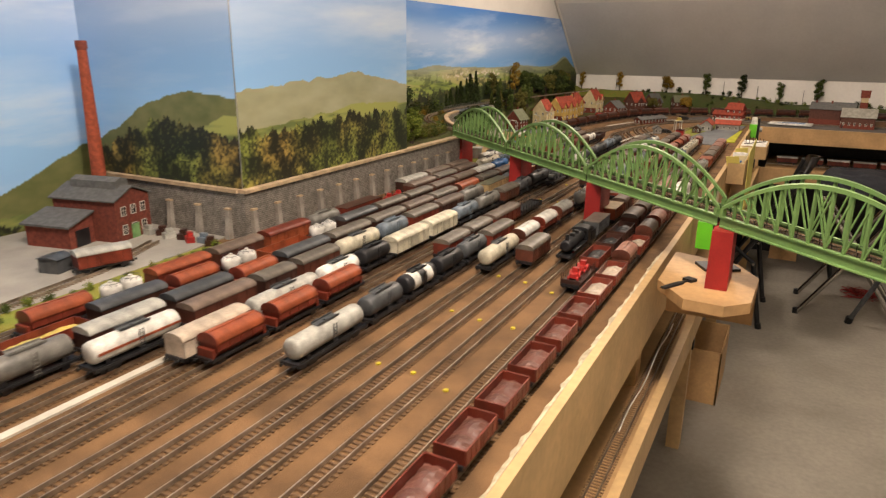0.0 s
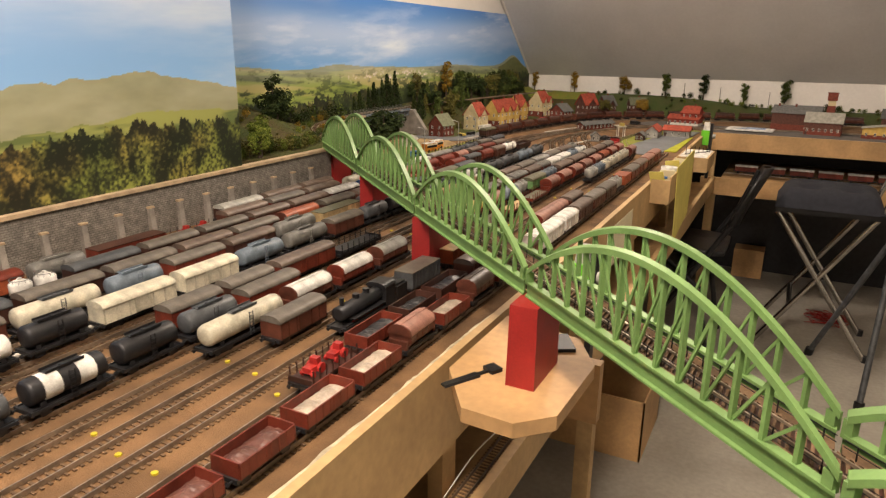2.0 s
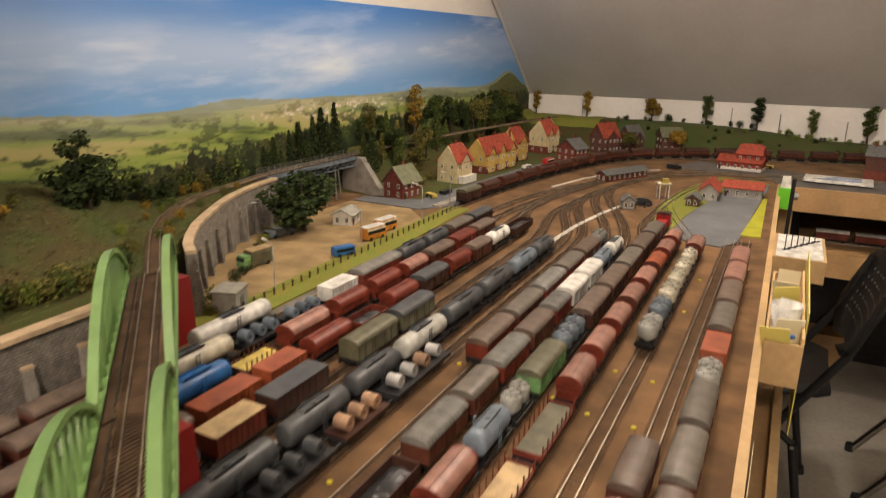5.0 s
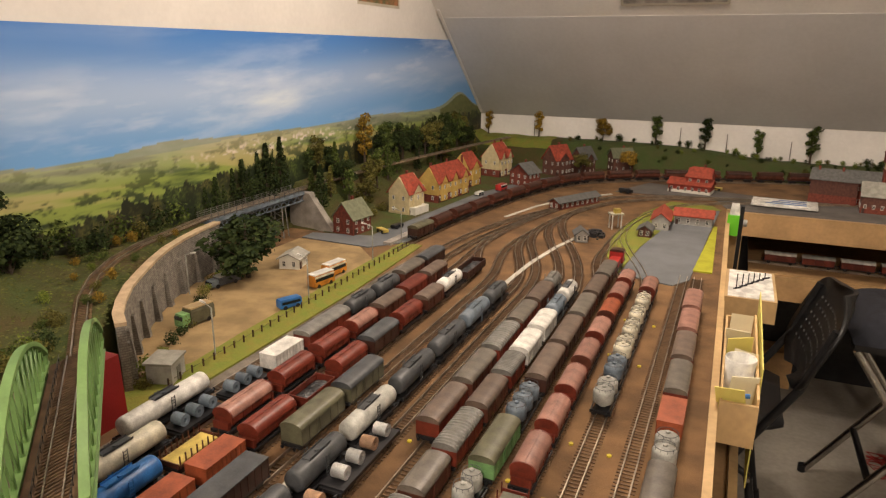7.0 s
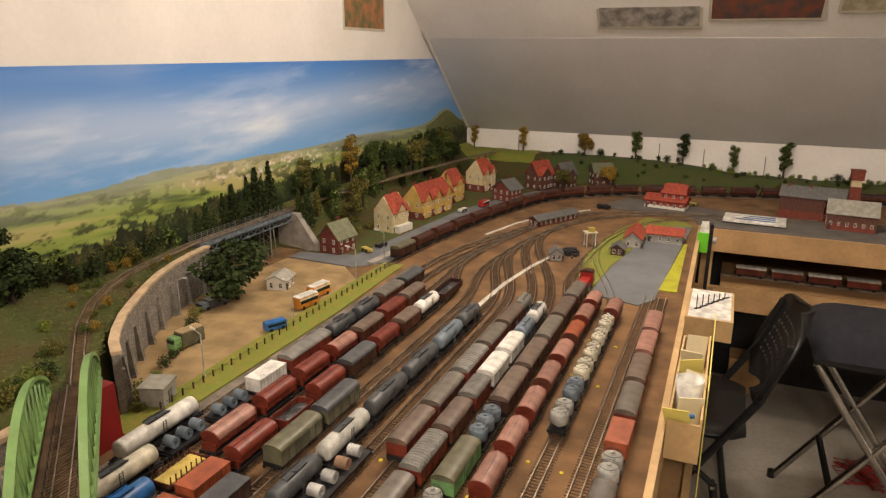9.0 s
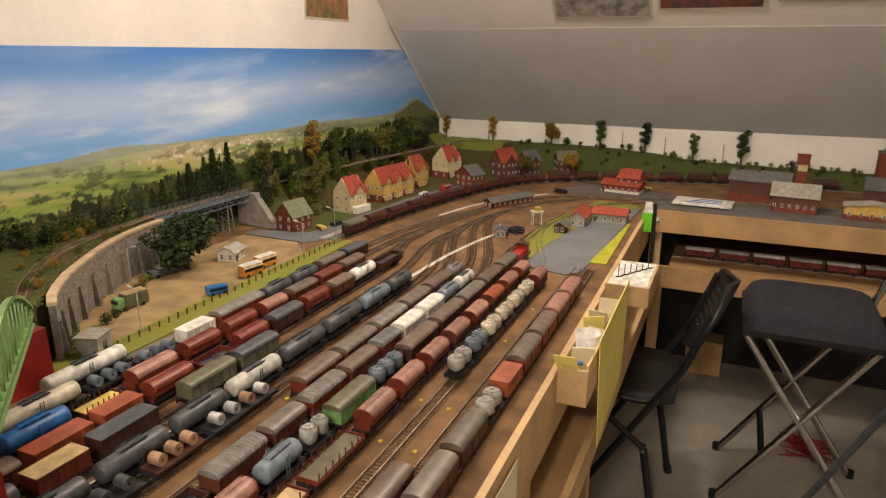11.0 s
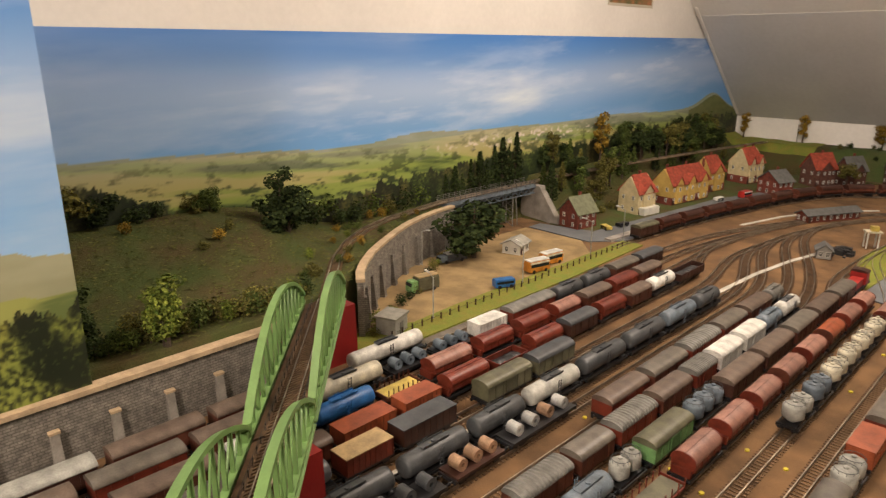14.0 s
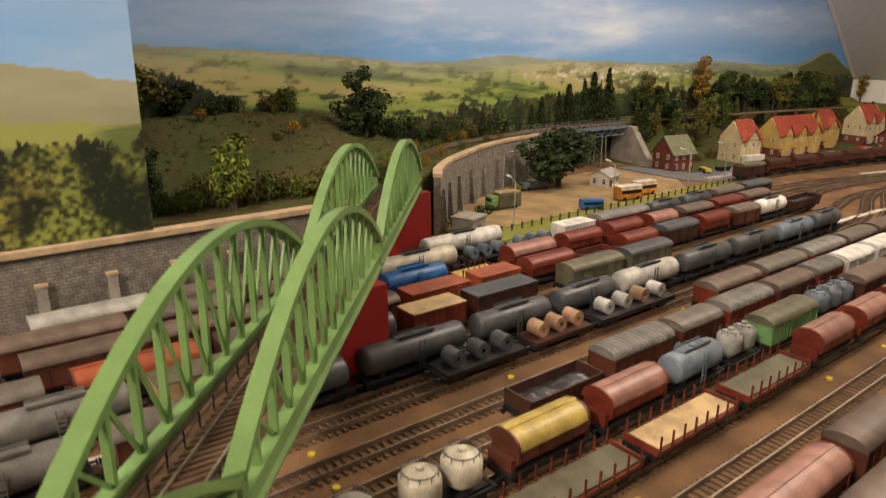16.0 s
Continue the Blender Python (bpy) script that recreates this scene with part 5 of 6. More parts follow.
def house(name, x, y, rz, L, W, H, R, wall, base, roof, label, gables=0, z=G + 0.002, floors=2, chimneys=1, hip=0.0, cols=None):
    """A house whose ridge runs along its own y; its street side is +x."""
    ob = thing(name, pose(x, y, z, 0, 0, rz), label, "building", "model buildings")
    part("wall", Mesh().prism([(-W / 2, 0), (W / 2, 0), (W / 2, H), (0, H + R * 0.97), (-W / 2, H)], -L / 2, L / 2), B_MAT[wall], ob)
    part("plinth", Mesh().box(-W / 2 - .001, W / 2 + .001, -L / 2 - .001, L / 2 + .001, 0, H * (0.36 if base != wall else 0.08)), B_MAT[base], ob)
    e = 0.006
    k = R / (W / 2)
    for sx in (-1, 1):
        o = Mesh()
        hp = hip * L / 2
        o.loft([[(sx * (W / 2 + e), -L / 2 - e, H - e * k), (sx * (W / 2 + e), L / 2 + e, H - e * k), (0, L / 2 + e - hp, H + R), (0, -L / 2 - e + hp, H + R)],
                [(sx * (W / 2 + e), -L / 2 - e, H - e * k + .003), (sx * (W / 2 + e), L / 2 + e, H - e * k + .003), (0, L / 2 + e - hp, H + R + .003), (0, -L / 2 - e + hp, H + R + .003)]], smooth=False)
        part("roof", o, B_MAT[roof], ob, "pitched roof")
    for g_ in range(gables):
        yc = (g_ - (gables - 1) / 2) * L / gables
        gw = L / gables * 0.52
        gz = H + R * 0.5
        part("gable", Mesh().loft([[(0.0, yc - gw / 2, 0.004), (0.0, yc + gw / 2, 0.004), (0.0, yc + gw / 2, H), (0.0, yc, gz), (0.0, yc - gw / 2, H)], [(W / 2 + .006, yc - gw / 2, 0.004), (W / 2 + .006, yc + gw / 2, 0.004), (W / 2 + .006, yc + gw / 2, H), (W / 2 + .006, yc, gz), (W / 2 + .006, yc - gw / 2, H)]], smooth=False), B_MAT[wall], ob)
        for sy in (-1, 1):
            part("gable_roof", Mesh().loft([[(0, yc + sy * (gw / 2 + .003), H - .003), (W / 2 + .010, yc + sy * (gw / 2 + .003), H - .003), (W / 2 + .010, yc, gz), (0, yc, gz)], [(0, yc + sy * (gw / 2 + .003), H), (W / 2 + .010, yc + sy * (gw / 2 + .003), H), (W / 2 + .010, yc, gz + .003), (0, yc, gz + .003)]], smooth=False), B_MAT[roof], ob)
    n = cols or max(2, int(L / 0.024))
    for f in range(floors):
        zz = H * (f + 0.28) / floors
        for i in range(n):
            yy = -L / 2 + L * (i + 0.5) / n
            ing = any(abs(yy - (g_ - (gables - 1) / 2) * L / gables) < L / gables * 0.26 for g_ in range(gables))
            window(ob, W / 2 + (0.0065 if ing else 0.0004) + (0.001 if f == 0 else 0), yy, zz, 0)
        for i in range(max(2, int(W / 0.03))):
            xx = -W / 2 + W * (i + 0.5) / max(2, int(W / 0.03))
            window(ob, xx, -L / 2 - 0.0004 - (0.001 if f == 0 else 0), zz, -90)
    for c in range(chimneys):
        yy = (c - (chimneys - 1) / 2) * L * 0.5 + L * 0.12
        part("chimney", Mesh().box(-0.009, -0.003, yy - .004, yy + .004, H + R * 0.6, H + R + 0.012), B_MAT["brick"], ob)
    part("door", Mesh().box(W / 2 + .001, W / 2 + .0028, -L / 2 + 0.004, -L / 2 + 0.012, 0.0, 0.017), paint("darkbrown"), ob, "brown door")
    return ob


house("house", -0.905, 2.335, -8, 0.084, 0.074, 0.050, 0.042, "brick", "brick", "greenslate", "red half-timbered house with a green-grey roof", 0)
house("house", -0.875, 2.635, -8, 0.092, 0.079, 0.073, 0.050, "cream", "cream", "tile", "cream house with a red tiled roof and gable", 1, hip=0.3)
part("shop_front", Mesh().box(0.0385, 0.062, -0.04, 0.04, 0, 0.024), B_MAT["white"], bpy.data.objects["house.001"], "white single-storey shop front")
house("house", -0.855, 2.905, -8, 0.221, 0.082, 0.073, 0.050, "yellow", "brick", "tile", "long yellow terraced house with three gables and red roof", 3, chimneys=3, hip=0.15)
house("house", -0.865, 3.15, -10, 0.092, 0.079, 0.078, 0.052, "yellow", "brick", "tile", "yellow house on a brick base with red roof", 1, hip=0.3)
house("house", -0.83, 3.42, -14, 0.103, 0.089, 0.083, 0.054, "cream", "brick", "tile", "cream house on a brick base with a red hipped roof", 2, hip=0.35, chimneys=2)
house("house", -0.655, 3.26, -22, 0.076, 0.095, 0.052, 0.035, "brick", "brick", "slate", "red brick hall with a grey roof", 0)
house("house", -0.60, 3.56, -30, 0.097, 0.079, 0.071, 0.053, "darkbrick", "darkbrick", "tile", "dark brick house with a red roof", 1)
house("house", -0.50, 3.62, -30, 0.081, 0.074, 0.068, 0.047, "darkbrick", "darkbrick", "slate", "dark brick house with white-framed windows and slate roof", 1)
house("house", -0.36, 3.77, -60, 0.092, 0.074, 0.065, 0.035, "darkbrick", "darkbrick", "greenslate", "brown brick house with a grey roof", 0)
house("long_shed", -0.385, 2.97, -28, 0.21, 0.045, 0.024, 0.012, "brick", "brick", "slate", "long low brick railway shed with grey roof", 0, floors=1, chimneys=0)
house("goods_shed", -0.075, 2.80, 2, 0.13, 0.05, 0.032, 0.020, "greywall", "greywall", "tile", "small goods shed with a red roof", 0, floors=1, chimneys=0)
house("goods_shed", 0.015, 2.865, -92, 0.11, 0.055, 0.030, 0.016, "greywall", "greywall", "tile", "grey stone shed wing with a red roof", 0, floors=1, chimneys=0)
house("small_shed", -0.105, 2.66, 0, 0.05, 0.035, 0.022, 0.012, "darkbrick", "darkbrick", "slate", "small brown shed with a grey roof", 0, floors=1, chimneys=0)
house("coal_shed", -0.265, 2.52, 20, 0.04, 0.032, 0.024, 0.012, "greywall", "greywall", "slate", "small grey hut between the tracks", 0, floors=1, chimneys=0)
house("signal_box", -0.03, 3.40, -100, 0.155, 0.075, 0.032, 0.018, "signalred", "white", "tile", "red signal box building on a white base", 0, floors=1, chimneys=0)
house("signal_box", 0.0, 3.407, -100, 0.092, 0.066, 0.064, 0.030, "signalred", "signalred", "tile", "two-storey red signal box with a hipped roof", 0, floors=2, hip=0.4)
house("engine_shed", 0.455, 3.44, 80, 0.15, 0.10, 0.085, 0.03, "darkbrick", "brick", "slate", "dark red brick engine shed with a dark roof", 0, floors=2, chimneys=2)
house("workshop", 0.60, 3.315, -96, 0.15, 0.10, 0.06, 0.038, "darkbrick", "brick", "lightslate", "red brick workshop with a pale roof", 0, floors=1, chimneys=0)
house("workshop", 0.535, 3.42, 82, 0.10, 0.06, 0.09, 0.028, "brick", "brick", "slate", "red brick workshop with stepped gable", 0, floors=2, chimneys=0)
house("workshop", 0.84, 3.27, -6, 0.07, 0.17, 0.045, 0.012, "yellow", "brick", "lightslate", "low ochre brick workshop with flat roof", 0, floors=1, chimneys=0)
house("workshop", 0.90, 3.46, 82, 0.12, 0.11, 0.08, 0.035, "darkbrick", "brick", "slate", "dark brick works hall with a pitched roof", 0, floors=2, chimneys=0)
tower = thing("water_tower", pose(0.625, 3.50, G + 0.002), "slim brick water tower with a lantern storey", "tower", "model buildings")
part("shaft", Mesh().loft([[(a * q, b * q, z) for a, b in ((-1, -1), (1, -1), (1, 1), (-1, 1))] for q, z in ((0.02, 0), (0.017, 0.12))], smooth=False), B_MAT["brick"], tower)
part("lantern", Mesh().box(-0.016, 0.016, -0.016, 0.016, 0.12, 0.145), B_MAT["cream"], tower, "yellow lit lantern storey")
part("head", Mesh().loft([[(a * q, b * q, z) for a, b in ((-1, -1), (1, -1), (1, 1), (-1, 1))] for q, z in ((0.021, 0.145), (0.021, 0.178), (0.023, 0.178), (0.023, 0.182))], smooth=False), B_MAT["brick"], tower)
tower2 = thing("works_chimney", pose(0.92, 3.62, G + 0.002), "square red brick tower of the works", "tower", "model buildings")
part("shaft", Mesh().box(-0.03, 0.03, -0.03, 0.03, 0, 0.19), B_MAT["brick"], tower2)
part("cap", Mesh().box(-0.033, 0.033, -0.033, 0.033, 0.19, 0.196), B_MAT["slate"], tower2)
# kiosk, hut and water crane
house("kiosk", -0.865, 1.985, 15, 0.06, 0.05, 0.026, 0.012, "white", "white", "lightslate", "small white kiosk with a grey roof", 0, floors=1, chimneys=0)
hut = thing("transformer_hut", pose(-0.698, 1.402, G + 0.002, 0, 0, 20), "small grey concrete transformer hut", "hut", "model buildings")
part("wall", Mesh().box(-0.021, 0.021, -0.024, 0.024, 0, 0.034), B_MAT["greywall"], hut)
part("roof", Mesh().box(-0.024, 0.024, -0.027, 0.027, 0.034, 0.038), B_MAT["lightslate"], hut, "flat roof slab")
part("door", Mesh().box(0.021, 0.0222, -0.006, 0.006, 0, 0.024), paint("grey"), hut)
cr = thing("coaling_crane", pose(-0.20, 2.70, G + 0.002, 0, 0, 30), "white and yellow coaling gantry beside the track", "crane")
for sx in (-0.014, 0.014):
    for sy in (-0.012, 0.012):
        part("leg", Mesh().box(sx - .0015, sx + .0015, sy - .0015, sy + .0015, 0, 0.045), paint("white"), cr)
part("platform", Mesh().box(-0.02, 0.02, -0.016, 0.016, 0.045, 0.049), paint("cream"), cr)
part("cabin", Mesh().box(-0.006, 0.012, -0.01, 0.01, 0.049, 0.062), paint("yellow"), cr)
pile = Mesh()
rs = random.Random(3)
for _ in range(60):
    a, r = rs.uniform(0, 6.28), rs.random() * 0.035
    q = rs.uniform(0.003, 0.007)
    x, y = -0.245 + r * math.cos(a), 2.60 + r * 1.6 * math.sin(a)
    pile.box(x - q, x + q, y - q, y + q, G - 0.001, G + q * 1.2 + 0.01 * max(0, 1 - r / 0.03))
tagged(part("coal_heap", pile, paint("coal")), "scattered heap of coal and scrap between tracks", "coal heap", "", "stuff")

# the factory in the corner
fac = thing("factory", pose(-0.985, 0.03, G + 0.002, 0, 0, 12), "red brick factory with grey roofs and monitor", "factory", "model buildings")
part("wall", Mesh().prism([(-0.05, 0), (0.05, 0), (0.05, 0.085), (0, 0.105), (-0.05, 0.085)], -0.075, 0.075), B_MAT["brick"], fac, "", pose(0.055, 0.03, 0, 0, 0, 90))
for sx in (-1, 1):
    part("roof", Mesh().loft([[(sx * 0.056, -0.08, 0.084), (sx * 0.056, 0.08, 0.084), (0, 0.08, 0.107), (0, -0.08, 0.107)], [(sx * 0.056, -0.08, 0.087), (sx * 0.056, 0.08, 0.087), (0, 0.08, 0.110), (0, -0.08, 0.110)]], smooth=False), B_MAT["slate"], fac, "grey roof", pose(0.055, 0.03, 0, 0, 0, 90))
part("monitor", Mesh().prism([(-0.018, 0.1), (0.018, 0.1), (0.018, 0.118), (0, 0.125), (-0.018, 0.118)], -0.055, 0.055), B_MAT["slate"], fac, "roof monitor", pose(0.055, 0.03, 0, 0, 0, 90))
part("annex", Mesh().loft([[(-0.03, -0.085, 0), (0.075, -0.085, 0), (0.075, -0.022, 0), (-0.03, -0.022, 0)], [(-0.03, -0.085, 0.045), (0.075, -0.085, 0.045), (0.075, -0.022, 0.062), (-0.03, -0.022, 0.062)]], smooth=False), B_MAT["brick"], fac)
part("annex_roof", Mesh().loft([[(-0.036, -0.092, 0.043), (0.081, -0.092, 0.043), (0.081, -0.022, 0.062), (-0.036, -0.022, 0.062)], [(-0.036, -0.092, 0.047), (0.081, -0.092, 0.047), (0.081, -0.022, 0.066), (-0.036, -0.022, 0.066)]], smooth=False), B_MAT["slate"], fac, "grey lean-to roof")
for k in range(3):
    window(fac, 0.1305, 0.002 + 0.028 * k, 0.052, 0, 0.012, 0.018)
    window(fac, 0.1305, 0.002 + 0.028 * k, 0.014, 0, 0.012, 0.018)
part("gate", Mesh().box(0.0752, 0.077, -0.07, -0.036, 0, 0.034), paint("black"), fac, "dark open gateway")
part("green_door", Mesh().box(0.1302, 0.132, 0.02, 0.042, 0, 0.03), paint("green"), fac, "green door")
ch = thing("factory_chimney", pose(-1.025, 0.135, G + 0.002), "tall tapered orange-red brick factory chimney", "chimney", "model buildings")
rg = lambda r, z: [(r * math.cos(k * math.pi / 8), r * math.sin(k * math.pi / 8), z) for k in range(16)]
part("shaft", Mesh().loft([rg(0.0175, 0), rg(0.0095, 0.385)]), mat("chimney_brick", (0.34, 0.075, 0.035), 0.8, 0.25, 120), ch)
part("crown_ring", Mesh().loft([rg(0.0098, 0.372), rg(0.0118, 0.376), rg(0.0118, 0.39), rg(0.0085, 0.391)]), B_MAT["brick"], ch)
lb = thing("loading_tower", pose(-1.055, -0.155, G + 0.002), "brick loading tower with white loading doors", "tower", "model buildings")
part("wall", Mesh().box(-0.045, 0.02, -0.075, 0.045, 0, 0.115), B_MAT["brick"], lb)
for k in range(2):
    part("loading_door", Mesh().box(0.02, 0.022, -0.03, -0.005, 0.02 + 0.045 * k, 0.048 + 0.045 * k), B_MAT["white"], lb, "white door")
for k in range(4):
    part("steel_post", Mesh().box(0.021, 0.025, -0.07 + 0.036 * k, -0.067 + 0.036 * k, 0, 0.12), paint("black"), lb, "black steel post")
cv = thing("storage_crate", pose(-0.80, -0.13, G + 0.0025, 0, 0, 15), "small grey sheet-metal store hut", "hut")
part("body", Mesh().box(-0.02, 0.02, -0.018, 0.018, 0, 0.026), paint("darkgrey"), cv)
part("roof", Mesh().prism([(-0.023, 0.026), (0.023, 0.026), (0.0, 0.031)], -0.021, 0.021), paint("darkgrey"), cv)
wagon("V", 0.10, "oxide", "lightgrey", -0.735, -0.085, G + 0.0028, -18)
rail_pair([(-0.70, -0.30, G + 0.002), (-0.73, -0.10, G + 0.002), (-0.80, 0.08, G + 0.002)], label="short siding in the factory yard")
tt = thing("turntable_pit", pose(-0.88, -0.30, G + 0.0026), "round sandy turntable pit in the factory yard", "turntable")
part("pit", Mesh().loft([rg(0.055, 0), rg(0.055, 0.0015)]), M_sand, tt)
part("bridge_rail", Mesh().box(-0.05, 0.05, -0.008, -0.006, 0.0015, 0.004).box(-0.05, 0.05, 0.006, 0.008, 0.0015, 0.004), M_rail, tt)
rs = random.Random(21)
for k in range(24):
    tree("bush", rs.choice(["bright", "green", "olive"]), -0.66 + rs.uniform(-.02, .025), -0.6 + 0.031 * k, rs.uniform(0.014, 0.024), G, k, "along the factory verge")
for k in range(7):
    q = Mesh().box(-0.012, 0.012, -0.008, 0.008, 0, 0.012).box(-0.006, 0.008, -0.006, 0.004, 0.012, 0.02)
    tagged(part("scrap_block", q, paint(rs.choice(["darkbrown", "red", "bluegrey", "lightgrey"])), at=pose(-0.86 + 0.03 * k, 0.115 + 0.01 * (k % 2), G + 0.0025, 0, 0, 37 * k)), "coloured block of scrap lying by the stone wall", "scrap", "scrap piles")


# ---- road vehicles ----
def vehicle(name, x, y, rz, L, W, H, col, label, cab=None, roof=None, stripe=None, z=G + 0.0024, scale=1.0):
    ob = thing(name, pose(x, y, z, 0, 0, rz), label, "vehicle", "model vehicles")
    c0 = L * 0.26 if cab else 0.0
    m = Mesh().loft([[(s * W / 2, y_, z_) for s, y_, z_ in ((-1, -L / 2 + c0, 0.004), (1, -L / 2 + c0, 0.004), (1, L / 2, 0.004), (-1, L / 2, 0.004))], [(s * W / 2, y_, z_) for s, y_, z_ in ((-1, -L / 2 + c0, H * 0.85), (1, -L / 2 + c0, H * 0.85), (1, L / 2, H * 0.85), (-1, L / 2, H * 0.85))], [(s * W / 2 * 0.86, y_, z_) for s, y_, z_ in ((-1, -L / 2 + c0 + .001, H), (1, -L / 2 + c0 + .001, H), (1, L / 2 - .001, H), (-1, L / 2 - .001, H))]], smooth=False)
    part("body", m, paint(col), ob)
    if roof:
        part("roof", Mesh().box(-W * 0.44, W * 0.44, -L / 2 + c0 + .001, L / 2 - .001, H, H + 0.0025), paint(roof), ob)
    if stripe:
        part("window_band", Mesh().box(-W / 2 - .0004, W / 2 + .0004, -L / 2 + .003, L / 2 - .003, H * 0.52, H * 0.78), B_MAT["glass"], ob, "dark window band")
        part("stripe", Mesh().box(-W / 2 - .0005, W / 2 + .0005, -L / 2 + .001, L / 2 - .001, H * 0.80, H * 0.93), paint(stripe), ob)
    if cab:
        part("cab", Mesh().loft([[(s * W * 0.45, y_, z_) for s, y_, z_ in ((-1, -L / 2, 0.004), (1, -L / 2, 0.004), (1, -L / 2 + c0 - .001, 0.004), (-1, -L / 2 + c0 - .001, 0.004))], [(s * W * 0.45, y_, z_) for s, y_, z_ in ((-1, -L / 2, H * 0.5), (1, -L / 2, H * 0.5), (1, -L / 2 + c0 - .001, H * 0.5), (-1, -L / 2 + c0 - .001, H * 0.5))], [(s * W * 0.42, y_, z_) for s, y_, z_ in ((-1, -L / 2 + .003, H * 0.85), (1, -L / 2 + .003, H * 0.85), (1, -L / 2 + c0 - .001, H * 0.85), (-1, -L / 2 + c0 - .001, H * 0.85))]], smooth=False), paint(cab), ob)
        part("windscreen", Mesh().box(-W * 0.4, W * 0.4, -L / 2 - .0003, -L / 2 + .003, H * 0.52, H * 0.74), B_MAT["glass"], ob)
    wh = Mesh().tube((-0.0015, 0, 0), (0.0015, 0, 0), 0.0048, 12).data("wheel", paint("black"))
    for sx in (-1, 1):
        for sy in (-0.30, 0.30):
            part("wheel", wh, None, ob, "", pose(sx * W * 0.46, sy * L, 0.0046))
    return ob


vehicle("truck", -0.822, 1.60, -8, 0.075, 0.027, 0.034, "olive", "green lorry with a canvas cover in the car park", cab="green", roof="tan")
vehicle("tank_truck", -0.925, 1.80, -12, 0.08, 0.026, 0.022, "darkgrey", "blue-grey tank lorry in the car park", cab="bluegrey", roof="lightgrey")
vehicle("van", -0.705, 1.745, -25, 0.048, 0.021, 0.022, "blue", "small bright blue van in the car park", stripe="blue")
vehicle("bus", -0.722, 1.89, -12, 0.062, 0.026, 0.030, "busorange", "orange and white postal bus", stripe="cream", roof="white")
vehicle("bus", -0.736, 1.967, -8, 0.062, 0.026, 0.030, "busorange", "orange and white postal bus", stripe="cream", roof="white")
vehicle("fire_truck", -0.70, 3.10, -10, 0.05, 0.024, 0.026, "red", "red and white van on the village street", stripe="white")
vehicle("car", -0.745, 2.98, -10, 0.04, 0.018, 0.014, "white", "small white car on the village street", stripe="white")
vehicle("car", -0.80, 2.42, -10, 0.042, 0.018, 0.013, "black", "dark car parked before the house", stripe="black")
vehicle("car", -0.815, 2.355, 60, 0.04, 0.018, 0.013, "yellow", "small yellow car parked before the house", stripe="yellow")
vehicle("car", 0.06, 3.465, 75, 0.04, 0.018, 0.013, "yellow", "small yellow car beside the signal box", stripe="yellow")
vehicle("tractor_wagon", -0.255, 3.26, 70, 0.05, 0.022, 0.018, "black", "black road vehicle beside the shed", cab="black")


def lamp_post(x, y, h=0.09, rz=0):
    ob = thing("street_lamp", pose(x, y, G + 0.002, 0, 0, rz), "thin grey street lamp with a bent arm", "street lamp", "street lamps")
    part("post", Mesh().tube((0, 0, 0), (0, 0, h), 0.0013, 6).tube((0, 0, h), (0.018, 0, h + 0.006), 0.0009, 6), paint("lightgrey"), ob)
    part("head", Mesh().loft([[(0.015, -0.002, h + 0.005), (0.015, 0.002, h + 0.005), (0.015, 0.0015, h + 0.0075), (0.015, -0.0015, h + 0.0075)], [(0.028, -0.0025, h + 0.007), (0.028, 0.0025, h + 0.007), (0.028, 0.0015, h + 0.0095), (0.028, -0.0015, h + 0.0095)]], smooth=False), paint("white"), ob, "white lamp head")


for x, y, rz in ((-0.684, 1.50, 170), (-0.694, 1.80, 170), (-0.705, 2.10, 190), (-0.95, 1.72, 0), (-0.715, 2.28, 180)):
    lamp_post(x, y, rz=rz)
fence = thing("picket_fence", pose(0, 0, 0), "low dark post fence along the car park", "fence")
for k in range(34):
    t = k / 33
    x, y = -0.672 - 0.012 * t, 1.38 + 0.87 * t
    part("post", Mesh().box(x - .0011, x + .0011, y - .0011, y + .0011, G, G + 0.017), paint("darkbrown"), fence)
part("wire", Mesh().beam((-0.672, 1.38, G + 0.012), (-0.684, 2.25, G + 0.012), 0.0005, 0.0005), paint("darkbrown"), fence)
for x in (-0.82, -0.13, 0.07, 0.33):
    tagged(part("telegraph_pole", Mesh().tube((0, 0, -0.01), (0, 0, 0.085), 0.0014, 6), paint("darkbrown"), at=pose(x, 3.955, hill(x, 3.955))), "thin brown telegraph pole on the embankment", "pole", "telegraph poles")

# ---- the ore train on the curve ----
TRAIN = [(-0.693, 2.20), (-0.690, 2.32), (-0.672, 2.52), (-0.645, 2.72), (-0.607, 2.92), (-0.567, 3.09), (-0.515, 3.25), (-0.45, 3.37), (-0.37, 3.45), (-0.27, 3.525), (-0.15, 3.59), (0.0, 3.64), (0.15, 3.685), (0.3, 3.735), (0.43, 3.765), (0.6, 3.78), (1.6, 3.80)]
rail_pair([(x, y, G + 0.0005) for x, y in TRAIN], label="main line curving past the village")
cum, q = [0.0], [Vector(p) for p in TRAIN]
for a, b in zip(q, q[1:]):
    cum.append(cum[-1] + (b - a).length)


